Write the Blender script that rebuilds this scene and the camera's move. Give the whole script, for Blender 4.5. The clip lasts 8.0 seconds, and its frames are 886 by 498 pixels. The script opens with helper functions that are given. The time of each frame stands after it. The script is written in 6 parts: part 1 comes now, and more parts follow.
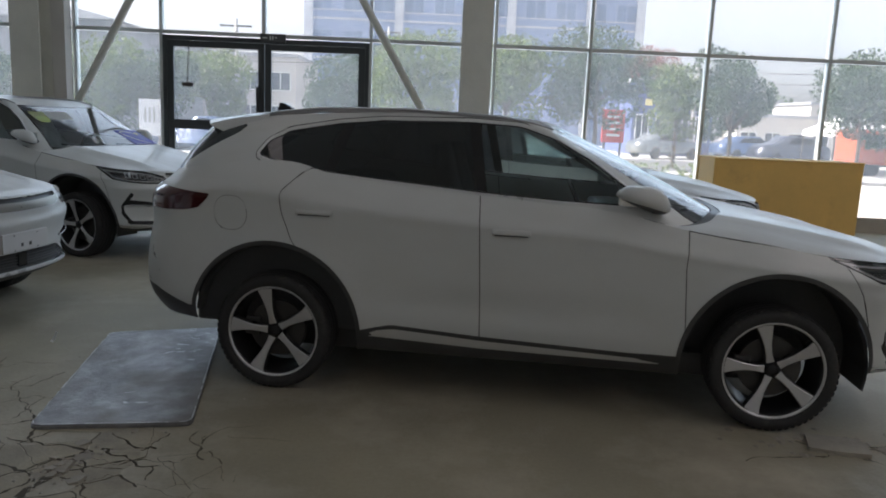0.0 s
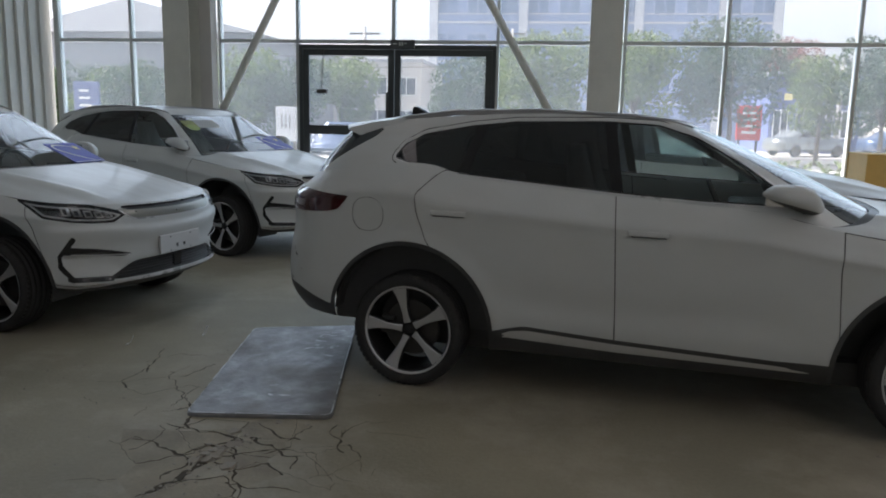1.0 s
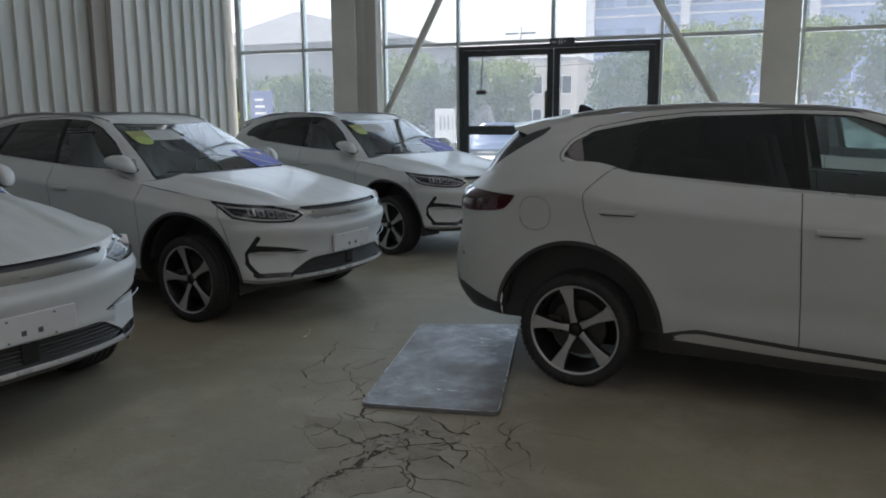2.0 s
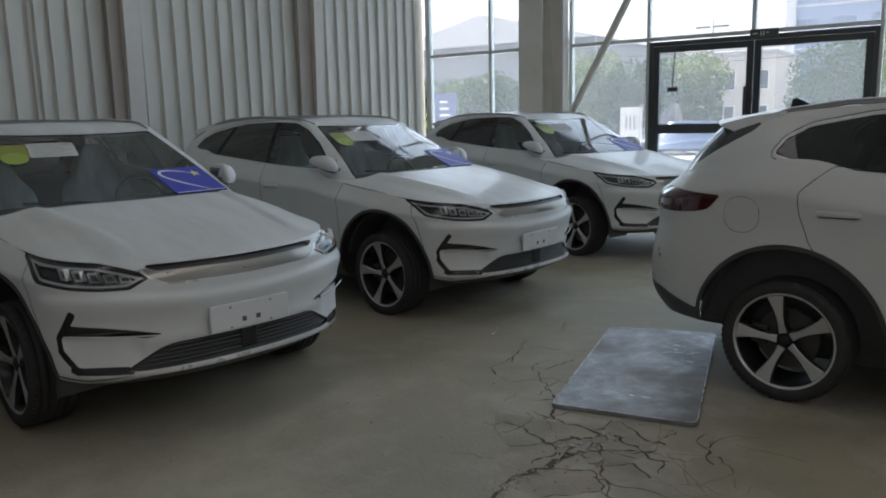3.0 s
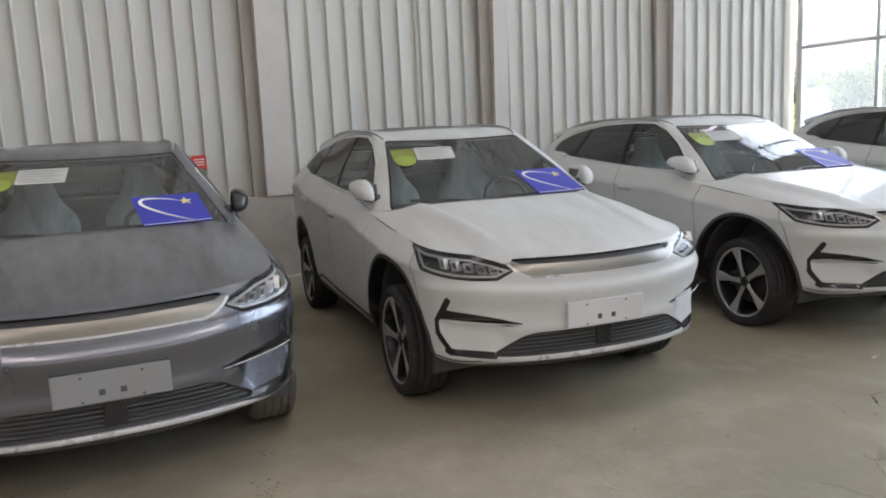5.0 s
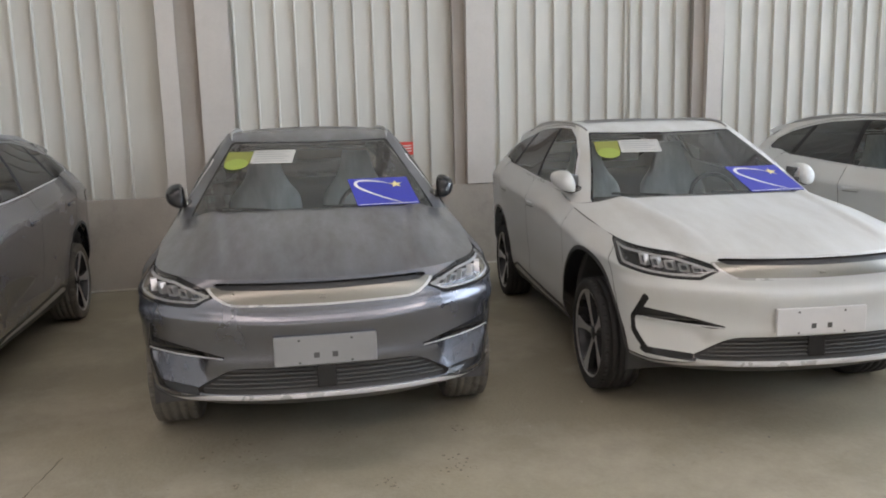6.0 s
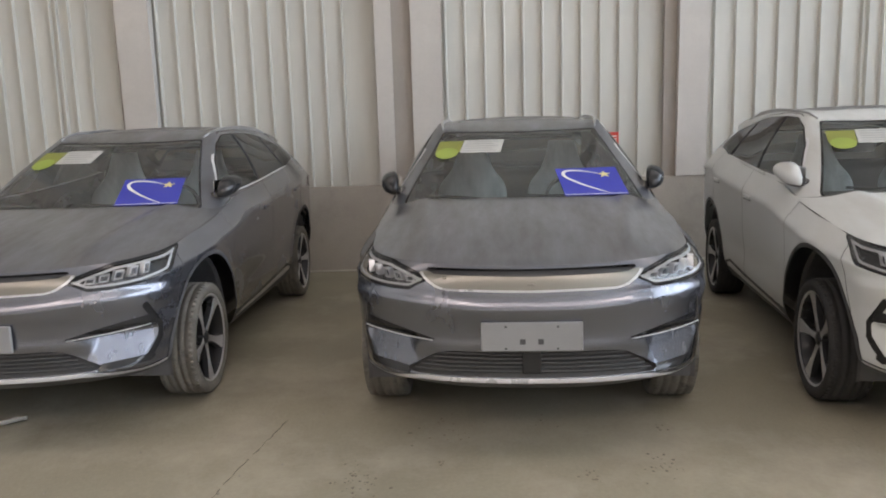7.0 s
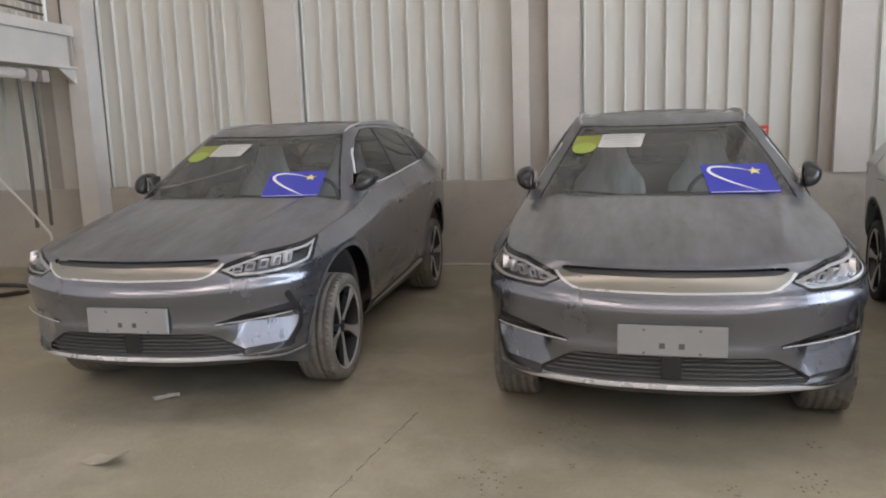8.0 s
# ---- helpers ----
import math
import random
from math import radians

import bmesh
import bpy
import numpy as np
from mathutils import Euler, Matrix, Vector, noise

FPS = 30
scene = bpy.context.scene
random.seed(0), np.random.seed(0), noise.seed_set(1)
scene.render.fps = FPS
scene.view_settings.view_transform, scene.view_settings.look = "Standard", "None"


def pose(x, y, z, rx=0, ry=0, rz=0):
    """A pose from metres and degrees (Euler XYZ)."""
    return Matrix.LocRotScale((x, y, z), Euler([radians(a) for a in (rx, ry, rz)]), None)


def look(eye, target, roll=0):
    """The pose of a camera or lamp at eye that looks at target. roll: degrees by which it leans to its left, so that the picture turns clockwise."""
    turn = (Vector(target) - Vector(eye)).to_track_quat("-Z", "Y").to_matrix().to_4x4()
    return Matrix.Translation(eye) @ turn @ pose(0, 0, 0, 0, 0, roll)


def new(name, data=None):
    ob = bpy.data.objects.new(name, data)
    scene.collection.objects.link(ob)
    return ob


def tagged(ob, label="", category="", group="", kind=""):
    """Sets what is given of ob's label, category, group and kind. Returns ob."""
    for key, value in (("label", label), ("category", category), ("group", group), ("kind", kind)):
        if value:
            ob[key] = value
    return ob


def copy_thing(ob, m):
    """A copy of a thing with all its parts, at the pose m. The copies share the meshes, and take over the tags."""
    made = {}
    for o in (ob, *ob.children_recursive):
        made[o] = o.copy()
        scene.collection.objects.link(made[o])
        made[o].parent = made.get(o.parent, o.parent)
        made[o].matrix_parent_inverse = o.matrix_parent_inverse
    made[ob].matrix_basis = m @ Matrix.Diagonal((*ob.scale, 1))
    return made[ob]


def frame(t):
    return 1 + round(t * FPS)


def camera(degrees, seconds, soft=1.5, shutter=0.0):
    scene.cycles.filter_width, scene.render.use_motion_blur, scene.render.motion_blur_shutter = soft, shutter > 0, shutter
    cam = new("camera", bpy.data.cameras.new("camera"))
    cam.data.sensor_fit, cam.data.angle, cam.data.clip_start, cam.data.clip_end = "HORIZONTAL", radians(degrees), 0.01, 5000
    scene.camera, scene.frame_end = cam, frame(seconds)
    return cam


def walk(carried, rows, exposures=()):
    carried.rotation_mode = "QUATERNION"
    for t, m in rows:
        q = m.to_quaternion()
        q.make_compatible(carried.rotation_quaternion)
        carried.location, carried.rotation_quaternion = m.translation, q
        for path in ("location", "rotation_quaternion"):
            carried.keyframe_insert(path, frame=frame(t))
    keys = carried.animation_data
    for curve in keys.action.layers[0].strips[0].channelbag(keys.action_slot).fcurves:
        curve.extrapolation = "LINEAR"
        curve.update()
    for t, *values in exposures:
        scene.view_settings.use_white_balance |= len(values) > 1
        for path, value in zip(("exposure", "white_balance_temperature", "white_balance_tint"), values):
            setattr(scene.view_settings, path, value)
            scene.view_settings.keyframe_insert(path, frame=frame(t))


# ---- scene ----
cam = camera(60.4, 8.0, soft=1.9)
# seconds, x, y, z in metres, yaw, pitch, roll in degrees
PATH = [
    (0.0, 0.000, 0.001, 1.591, -0.51, -9.77, -2.45),
    (0.5, -0.030, -0.006, 1.588, 4.23, -9.84, -1.80),
    (1.0, -0.060, -0.007, 1.586, 8.58, -9.92, -1.19),
    (2.5, -0.181, -0.058, 1.580, 26.61, -9.89, 1.08),
    (3.0, -0.228, -0.068, 1.572, 33.18, -9.73, 1.37),
    (3.5, -0.249, -0.086, 1.571, 38.63, -9.61, 2.01),
    (4.0, -0.268, -0.111, 1.570, 43.89, -9.29, 2.69),
    (4.5, -0.283, -0.132, 1.568, 50.45, -8.74, 3.00),
    (5.0, -0.266, -0.149, 1.565, 58.60, -8.59, 2.83),
    (5.2, -0.260, -0.158, 1.564, 61.48, -8.62, 2.66),
    (6.5, -0.233, -0.246, 1.558, 80.75, -8.82, 1.24),
    (7.0, -0.246, -0.281, 1.551, 87.89, -8.92, 1.71),
    (7.5, -0.271, -0.299, 1.555, 93.87, -9.05, 1.86),
    (8.0, -0.289, -0.307, 1.558, 97.72, -9.12, 1.81),
]
# seconds, stops, kelvin, tint
EXPOSURES = [(0.0, 1.41, 6380, 20), (2.5, 1.58, 6410, 18), (4.0, 1.92, 6560, 18), (4.5, 2.26, 6720, 21), (5.0, 2.88, 6850, 24), (6.5, 3.13, 7000, 24), (8.0, 3.19, 7080, 26)]
walk(cam, [(t, pose(x, y, z, 90 + pitch, roll, yaw)) for t, x, y, z, yaw, pitch, roll in PATH], EXPOSURES)

# ---- world and sun ----
SUN_EL, SUN_AZ = 46.0, 274.0          # degrees; the sun stands beside the hall, along the glass front
world = bpy.data.worlds.new("sky")
scene.world = world
world.use_nodes = True
_nt = world.node_tree
_sky = _nt.nodes.new("ShaderNodeTexSky")
_sky.sky_type = "NISHITA"
_sky.sun_disc = False
_sky.sun_elevation = radians(SUN_EL)
_sky.sun_rotation = radians(SUN_AZ)
_sky.dust_density = 3.5
_sky.air_density = 1.0
_pale = _nt.nodes.new("ShaderNodeHueSaturation")
_pale.inputs["Saturation"].default_value = 0.35
_nt.links.new(_sky.outputs["Color"], _pale.inputs["Color"])
_nt.links.new(_pale.outputs["Color"], _nt.nodes["Background"].inputs["Color"])
_nt.nodes["Background"].inputs["Strength"].default_value = 0.15
_lamp = bpy.data.lights.new("sun", "SUN")
_lamp.energy, _lamp.angle, _lamp.color = 5.0, radians(0.6), (1.0, 0.95, 0.86)
_sun = new("sun", _lamp)
_d = Vector((math.sin(radians(SUN_AZ)) * math.cos(radians(SUN_EL)), math.cos(radians(SUN_AZ)) * math.cos(radians(SUN_EL)), math.sin(radians(SUN_EL))))
_sun.matrix_world = look(_d * 60, (0, 0, 0))


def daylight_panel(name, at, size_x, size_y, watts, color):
    """An area lamp that stands in for the sky's light in an opening."""
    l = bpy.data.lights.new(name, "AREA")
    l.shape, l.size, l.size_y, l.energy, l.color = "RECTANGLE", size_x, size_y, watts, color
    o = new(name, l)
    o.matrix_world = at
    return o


# assumed rooflights, unseen, added and placed to light floor and flanks
ADDED_ROOFLIGHTS = [(-4.4, -3.2), (6.4, 7.6)]
ADDED_ROOFLIGHT_Y = -2.6
for (a, b), watts in zip(ADDED_ROOFLIGHTS, (24.0, 88.0)):
    daylight_panel("rooflight_sky", pose((a + b) / 2, ADDED_ROOFLIGHT_Y, 8.56), b - a - 0.05, 22.0, watts, (1.0, 0.95, 0.895))
daylight_panel("front_sky", pose(1.8, 12.82, 4.4, -90, 0, 0), 21.4, 8.2, 365.0, (0.57, 0.82, 1.0))

# ---- materials ----
def node_mat(name):
    m = bpy.data.materials.new(name)
    m.use_nodes = True
    return m, m.node_tree, m.node_tree.nodes["Principled BSDF"]


def coords(nt, scale=(1, 1, 1)):
    tc, mp = nt.nodes.new("ShaderNodeTexCoord"), nt.nodes.new("ShaderNodeMapping")
    mp.inputs["Scale"].default_value = scale
    nt.links.new(tc.outputs["Object"], mp.inputs["Vector"])
    return mp.outputs["Vector"]


def noise_of(nt, vec, scale, detail=4.0, rough=0.6):
    n = nt.nodes.new("ShaderNodeTexNoise")
    n.inputs["Scale"].default_value, n.inputs["Detail"].default_value, n.inputs["Roughness"].default_value = scale, detail, rough
    nt.links.new(vec, n.inputs["Vector"])
    return n.outputs["Fac"]


def ramp_of(nt, fac, stops):
    r = nt.nodes.new("ShaderNodeValToRGB")
    while len(r.color_ramp.elements) < len(stops):
        r.color_ramp.elements.new(0.5)
    for e, (at, c) in zip(r.color_ramp.elements, stops):
        e.position, e.color = at, (*c, 1)
    nt.links.new(fac, r.inputs["Fac"])
    return r.outputs["Color"]


def mixed(nt, fac, a, b, kind="MIX"):
    m = nt.nodes.new("ShaderNodeMix")
    m.data_type, m.blend_type = "RGBA", kind
    for sock, v in ((m.inputs[0], fac), (m.inputs[6], a), (m.inputs[7], b)):
        if isinstance(v, (int, float)):
            sock.default_value = v
        elif isinstance(v, tuple):
            sock.default_value = (*v, 1)
        else:
            nt.links.new(v, sock)
    return m.outputs[2]


def surface(name, color, rough=0.6, metal=0.0, vary=0.15, scale=3.0, fine=40.0, bump=0.0, coat=0.0, stretch=(1, 1, 1), spread=0.0, dirt=None, dirt_amount=0.0):
    """A surface with large stains, fine grain, uneven gloss and relief."""
    m, nt, b = node_mat(name)
    vec = coords(nt, stretch)
    big, small = noise_of(nt, vec, scale, 5), noise_of(nt, vec, fine, 3)
    lo, hi = tuple(c * (1 - vary) for c in color), tuple(min(1, c * (1 + vary)) for c in color)
    col = ramp_of(nt, big, [(0.3, lo), (0.7, hi)])
    grain = ramp_of(nt, small, [(0.25, (1 - vary * 0.6,) * 3), (0.75, (1.0,) * 3)])
    col = mixed(nt, 1.0, col, grain, "MULTIPLY")
    if dirt:
        mask = ramp_of(nt, noise_of(nt, vec, scale * 1.7, 6, 0.7), [(0.62 - dirt_amount, (0, 0, 0)), (0.85 - dirt_amount, (1, 1, 1))])
        col = mixed(nt, mask, col, dirt)
    if spread:
        info = nt.nodes.new("ShaderNodeObjectInfo")
        col = mixed(nt, 1.0, col, ramp_of(nt, info.outputs["Random"], [(0, (1 - spread,) * 3), (1, (1, 1, 1))]), "MULTIPLY")
    nt.links.new(col, b.inputs["Base Color"])
    rr = ramp_of(nt, big, [(0.3, (max(0.02, rough * 0.85),) * 3), (0.7, (min(1, rough * 1.15),) * 3)])
    nt.links.new(rr, b.inputs["Roughness"])
    b.inputs["Metallic"].default_value = metal
    b.inputs["Coat Weight"].default_value = coat
    b.inputs["Coat Roughness"].default_value = 0.06
    if bump:
        bp = nt.nodes.new("ShaderNodeBump")
        bp.inputs["Strength"].default_value, bp.inputs["Distance"].default_value = min(1.0, bump), 0.01
        nt.links.new(small, bp.inputs["Height"])
        nt.links.new(bp.outputs["Normal"], b.inputs["Normal"])
    return m


def glass_mat(name, tint=(0.9, 0.95, 0.93), gloss=0.04, dust=0.05, dust_color=(0.6, 0.6, 0.58)):
    """A thin pane: lets light straight through, mirrors a little more at grazing angles, with a film of dust, raised on
    car glass to paint haze.
    """
    m, nt, b = node_mat(name)
    out = nt.nodes["Material Output"]
    nt.nodes.remove(b)
    tr, gl, df = nt.nodes.new("ShaderNodeBsdfTransparent"), nt.nodes.new("ShaderNodeBsdfGlossy"), nt.nodes.new("ShaderNodeBsdfDiffuse")
    tr.inputs["Color"].default_value = (*tint, 1)
    gl.inputs["Roughness"].default_value = 0.02
    df.inputs["Color"].default_value = (*dust_color, 1)
    tl, both = nt.nodes.new("ShaderNodeBsdfTranslucent"), nt.nodes.new("ShaderNodeMixShader")
    tl.inputs["Color"].default_value = (*dust_color, 1)
    both.inputs[0].default_value = 0.5
    nt.links.new(df.outputs[0], both.inputs[1])
    nt.links.new(tl.outputs[0], both.inputs[2])
    fr = nt.nodes.new("ShaderNodeFresnel")
    fr.inputs["IOR"].default_value = 1.45 + gloss * 3
    m1, m2 = nt.nodes.new("ShaderNodeMixShader"), nt.nodes.new("ShaderNodeMixShader")
    vec = coords(nt)
    mask = ramp_of(nt, noise_of(nt, vec, 1.3, 6, 0.7), [(0.3, (dust * 0.75,) * 3), (0.75, (dust * 1.3,) * 3)])
    nt.links.new(mask, m1.inputs[0])
    nt.links.new(tr.outputs[0], m1.inputs[1])
    nt.links.new(both.outputs[0], m1.inputs[2])
    nt.links.new(fr.outputs[0], m2.inputs[0])
    nt.links.new(m1.outputs[0], m2.inputs[1])
    nt.links.new(gl.outputs[0], m2.inputs[2])
    nt.links.new(m2.outputs[0], out.inputs["Surface"])
    return m


def foil_mat(name):
    """Worn grey rubber under a wrinkled shiny film, dull with dust in patches."""
    m, nt, b = node_mat(name)
    vec = coords(nt)
    patch, rip = noise_of(nt, vec, 2.6, 5, 0.6), noise_of(nt, coords(nt, (1.0, 0.9, 1.0)), 6.5, 8, 0.68)
    col = ramp_of(nt, rip, [(0.30, (0.15, 0.15, 0.155)), (0.5, (0.235, 0.235, 0.24)), (0.72, (0.35, 0.36, 0.37))])
    dull = ramp_of(nt, patch, [(0.45, (0, 0, 0)), (0.66, (1, 1, 1))])
    nt.links.new(mixed(nt, dull, col, (0.215, 0.205, 0.195)), b.inputs["Base Color"])
    shine = ramp_of(nt, rip, [(0.3, (0.50,) * 3), (0.7, (0.26,) * 3)])
    nt.links.new(mixed(nt, dull, shine, (0.60,) * 3), b.inputs["Roughness"])
    b.inputs["Metallic"].default_value = 0.25
    bp = nt.nodes.new("ShaderNodeBump")
    bp.inputs["Strength"].default_value, bp.inputs["Distance"].default_value = 0.55, 0.02
    nt.links.new(rip, bp.inputs["Height"])
    nt.links.new(bp.outputs["Normal"], b.inputs["Normal"])
    return m


M_FLOOR = surface("floor_concrete", (0.330, 0.296, 0.217), 0.66, vary=0.22, scale=0.55, fine=45, bump=0.3, dirt=(0.43, 0.385, 0.305), dirt_amount=0.14)
M_PANEL = surface("ribbed_steel_sheet", (0.55, 0.54, 0.488), 0.5, vary=0.06, scale=1.2, fine=25, stretch=(1, 1, 0.15))
M_COLUMN = surface("column_steel", (0.53, 0.495, 0.45), 0.55, vary=0.08, scale=1.5, fine=30)
M_FRONTCOL = surface("front_column_paint", (0.66, 0.64, 0.57), 0.55, vary=0.1, scale=1.2, fine=30)
M_PLINTH = surface("plinth_render", (0.40, 0.36, 0.31), 0.8, vary=0.14, scale=1.1, fine=50, bump=0.3, dirt=(0.30, 0.27, 0.23), dirt_amount=0.1)
M_MULLION = surface("mullion_aluminium", (0.55, 0.56, 0.54), 0.4, 0.3, vary=0.06)
M_DOORFRAME = surface("door_frame_paint", (0.045, 0.05, 0.05), 0.45, vary=0.15)
M_BLACK = surface("black_plastic", (0.070, 0.070, 0.070), 0.5, vary=0.2, fine=80)
M_CEIL = surface("roof_sheet", (0.55, 0.55, 0.52), 0.7, vary=0.05)
M_PLAINWALL = surface("plain_wall", (0.78, 0.76, 0.72), 0.8, vary=0.06)
M_MAT = foil_mat("mat_lead_grey")
M_CRACK = surface("crack_dirt", (0.085, 0.072, 0.050), 0.95, vary=0.3)
M_SPALL = surface("spalled_pit", (0.22, 0.19, 0.145), 0.95, vary=0.3)
M_PLATES = surface("dirty_concrete_plate", (0.315, 0.278, 0.208), 0.75, vary=0.22, scale=5, fine=60, bump=0.3)
M_CHIP = surface("concrete_chip", (0.34, 0.31, 0.26), 0.9, vary=0.2, bump=0.3)
M_YELLOW = surface("yellow_board", (0.80, 0.50, 0.15), 0.6, vary=0.07, scale=1.6, fine=14, dirt=(0.62, 0.36, 0.12), dirt_amount=0.06)
M_BOXEDGE = surface("board_side", (0.22, 0.15, 0.08), 0.7)
M_RED = surface("red_sign", (0.62, 0.05, 0.03), 0.5, vary=0.06)
M_PAPER = surface("white_paper", (0.78, 0.77, 0.73), 0.7, vary=0.05)
M_WINDOW = glass_mat("front_pane", (0.88, 0.90, 0.90), 0.0, 0.11, (0.78, 0.79, 0.80))
M_CABLE = surface("cable_rubber", (0.05, 0.045, 0.04), 0.7)
M_WOODSLAT = surface("pale_wood_slat", (0.62, 0.46, 0.29), 0.7, vary=0.12, stretch=(1, 1, 0.2))
M_FILMSCRAP = surface("dusty_film", (0.45, 0.41, 0.33), 0.5, vary=0.15, scale=6, bump=0.4)
M_ROPE = surface("pale_rope", (0.6, 0.57, 0.5), 0.8)
M_PIPE = surface("dark_pipe", (0.10, 0.085, 0.07), 0.6, vary=0.25)


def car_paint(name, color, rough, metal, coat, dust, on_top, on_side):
    """Lacquered paint under settled dust: a film with streaks on level panels, where its colour also offsets strong
    light from above, a trace on upright ones.
    """
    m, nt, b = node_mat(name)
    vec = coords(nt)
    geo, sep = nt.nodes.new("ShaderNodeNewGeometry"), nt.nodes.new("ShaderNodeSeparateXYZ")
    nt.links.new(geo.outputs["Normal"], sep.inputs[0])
    # film grows with normal Z, also to tone down overlit level panels
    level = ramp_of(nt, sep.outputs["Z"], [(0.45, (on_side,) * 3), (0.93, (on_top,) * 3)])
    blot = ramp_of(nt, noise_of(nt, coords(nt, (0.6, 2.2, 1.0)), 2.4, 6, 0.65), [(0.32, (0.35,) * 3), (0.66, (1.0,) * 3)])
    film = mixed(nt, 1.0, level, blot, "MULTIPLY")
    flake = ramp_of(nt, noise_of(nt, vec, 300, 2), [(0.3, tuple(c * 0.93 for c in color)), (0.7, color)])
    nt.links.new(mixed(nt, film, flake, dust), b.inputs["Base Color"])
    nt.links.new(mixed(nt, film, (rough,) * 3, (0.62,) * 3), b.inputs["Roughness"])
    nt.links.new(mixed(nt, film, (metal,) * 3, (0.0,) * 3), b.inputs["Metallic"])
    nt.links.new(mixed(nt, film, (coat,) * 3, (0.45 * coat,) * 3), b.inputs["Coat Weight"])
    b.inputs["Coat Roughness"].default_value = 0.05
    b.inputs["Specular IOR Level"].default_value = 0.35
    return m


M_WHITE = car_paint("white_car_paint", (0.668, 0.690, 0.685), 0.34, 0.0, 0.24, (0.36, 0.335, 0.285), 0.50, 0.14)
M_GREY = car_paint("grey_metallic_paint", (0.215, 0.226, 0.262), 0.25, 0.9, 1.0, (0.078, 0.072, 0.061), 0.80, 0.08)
M_DARKTRIM = surface("dark_pillar_film", (0.018, 0.018, 0.019), 0.9, vary=0.1)
M_TYREDUST = surface("dusty_tyre_rubber", (0.20, 0.185, 0.16), 0.85, vary=0.3, scale=6, fine=60, dirt=(0.05, 0.048, 0.045), dirt_amount=0.06)
M_ARCHDUST = surface("dusty_arch_plastic", (0.105, 0.105, 0.11), 0.55, vary=0.2, scale=4, fine=50)
M_LABEL = surface("label_paper", (0.52, 0.52, 0.49), 0.7, vary=0.06)
M_GAP = surface("shadow_gap", (0.09, 0.09, 0.088), 0.8, vary=0.1)
M_GLOSSBLACK = surface("gloss_black_trim", (0.028, 0.028, 0.029), 0.12, vary=0.1)
M_DUSTYGLASS = surface("dusty_roof_glass", (0.085, 0.085, 0.085), 0.35, vary=0.25, scale=4)
M_GREYPLASTIC = surface("dark_grey_plastic", (0.05, 0.05, 0.052), 0.4, vary=0.1)
M_CHROME = surface("bright_chrome", (0.75, 0.75, 0.76), 0.12, 1.0, vary=0.03)
M_LIP = surface("satin_silver", (0.64, 0.64, 0.65), 0.30, 0.35, vary=0.015)
M_SILL = surface("pale_sill_paint", (0.62, 0.62, 0.61), 0.35, 0.2, vary=0.05)
M_GRILLE = surface("satin_front_bar", (0.30, 0.290, 0.262), 0.32, 1.0, vary=0.012)
M_RAIL = surface("rail_grey", (0.40, 0.40, 0.40), 0.35, 0.6, vary=0.05)
M_TYRE = surface("tyre_rubber", (0.034, 0.033, 0.033), 0.75, vary=0.3, scale=6, fine=60, dirt=(0.085, 0.078, 0.066), dirt_amount=0.05)
M_RIMDARK = surface("rim_dark", (0.03, 0.03, 0.032), 0.3, 0.4, vary=0.1)
M_RIMSILVER = surface("rim_machined", (0.62, 0.62, 0.63), 0.38, 0.75, vary=0.06, fine=90)
M_DISC = surface("brake_steel", (0.09, 0.085, 0.08), 0.5, 0.6, vary=0.15)
M_TAIL = surface("tail_red", (0.060, 0.006, 0.009), 0.12, vary=0.1, coat=1.0)
M_BOWL = surface("headlight_bowl", (0.15, 0.15, 0.155), 0.25, 0.6, vary=0.1, scale=12)
M_LAMPLENS = surface("lamp_projector", (0.30, 0.31, 0.33), 0.12, 0.5, vary=0.2, scale=20)
M_LENS = glass_mat("headlight_lens", (0.93, 0.94, 0.95), 0.03, 0.006)
# dust raised on these panes to paint haze over the dark glass
M_SHIELD = glass_mat("windshield_glass", (0.92, 0.95, 0.93), 0.14, 0.11)
M_SIDEGLASS = glass_mat("side_glass", (0.80, 0.89, 0.87), 0.06, 0.05)
M_DARKGLASS = glass_mat("privacy_glass", (0.05, 0.054, 0.057), 0.06, 0.10, (0.3, 0.3, 0.3))
M_SEAT = surface("dark_interior", (0.075, 0.075, 0.075), 0.7, vary=0.15)
M_COVER = surface("plastic_film", (0.62, 0.66, 0.66), 0.35, vary=0.28, scale=7, fine=30, bump=0.5, stretch=(1, 1, 0.35))
M_PLATE = surface("plate_plastic", (0.68, 0.68, 0.68), 0.4, vary=0.04)
M_LINER = surface("headliner_cloth", (0.28, 0.28, 0.27), 0.9, vary=0.1)
M_PLATEGREY = surface("plate_plastic_grey", (0.30, 0.30, 0.30), 0.4, vary=0.05)
M_CARD = surface("blue_card", (0.04, 0.05, 0.38), 0.45, vary=0.06)
M_GOLD = surface("gold_print", (0.80, 0.68, 0.30), 0.45, vary=0.05)
M_STICKER = surface("yellow_green_sheet", (0.24, 0.26, 0.05), 0.5, vary=0.12)
M_GREENDISC = surface("green_disc", (0.30, 0.38, 0.07), 0.5, vary=0.06)
M_GREYTEXT = surface("grey_print", (0.30, 0.32, 0.32), 0.6)
M_SCUFFGLINT = surface("mat_scuff_glint", (0.62, 0.64, 0.66), 0.4, vary=0.15)
M_YARD = surface("yard_paving", (0.46, 0.44, 0.40), 0.85, vary=0.1, scale=0.3, fine=8)
M_ROAD = surface("street_asphalt", (0.11, 0.11, 0.11), 0.85, vary=0.15, scale=0.4, fine=20)
M_KERB = surface("pale_concrete", (0.42, 0.41, 0.39), 0.85, vary=0.1)


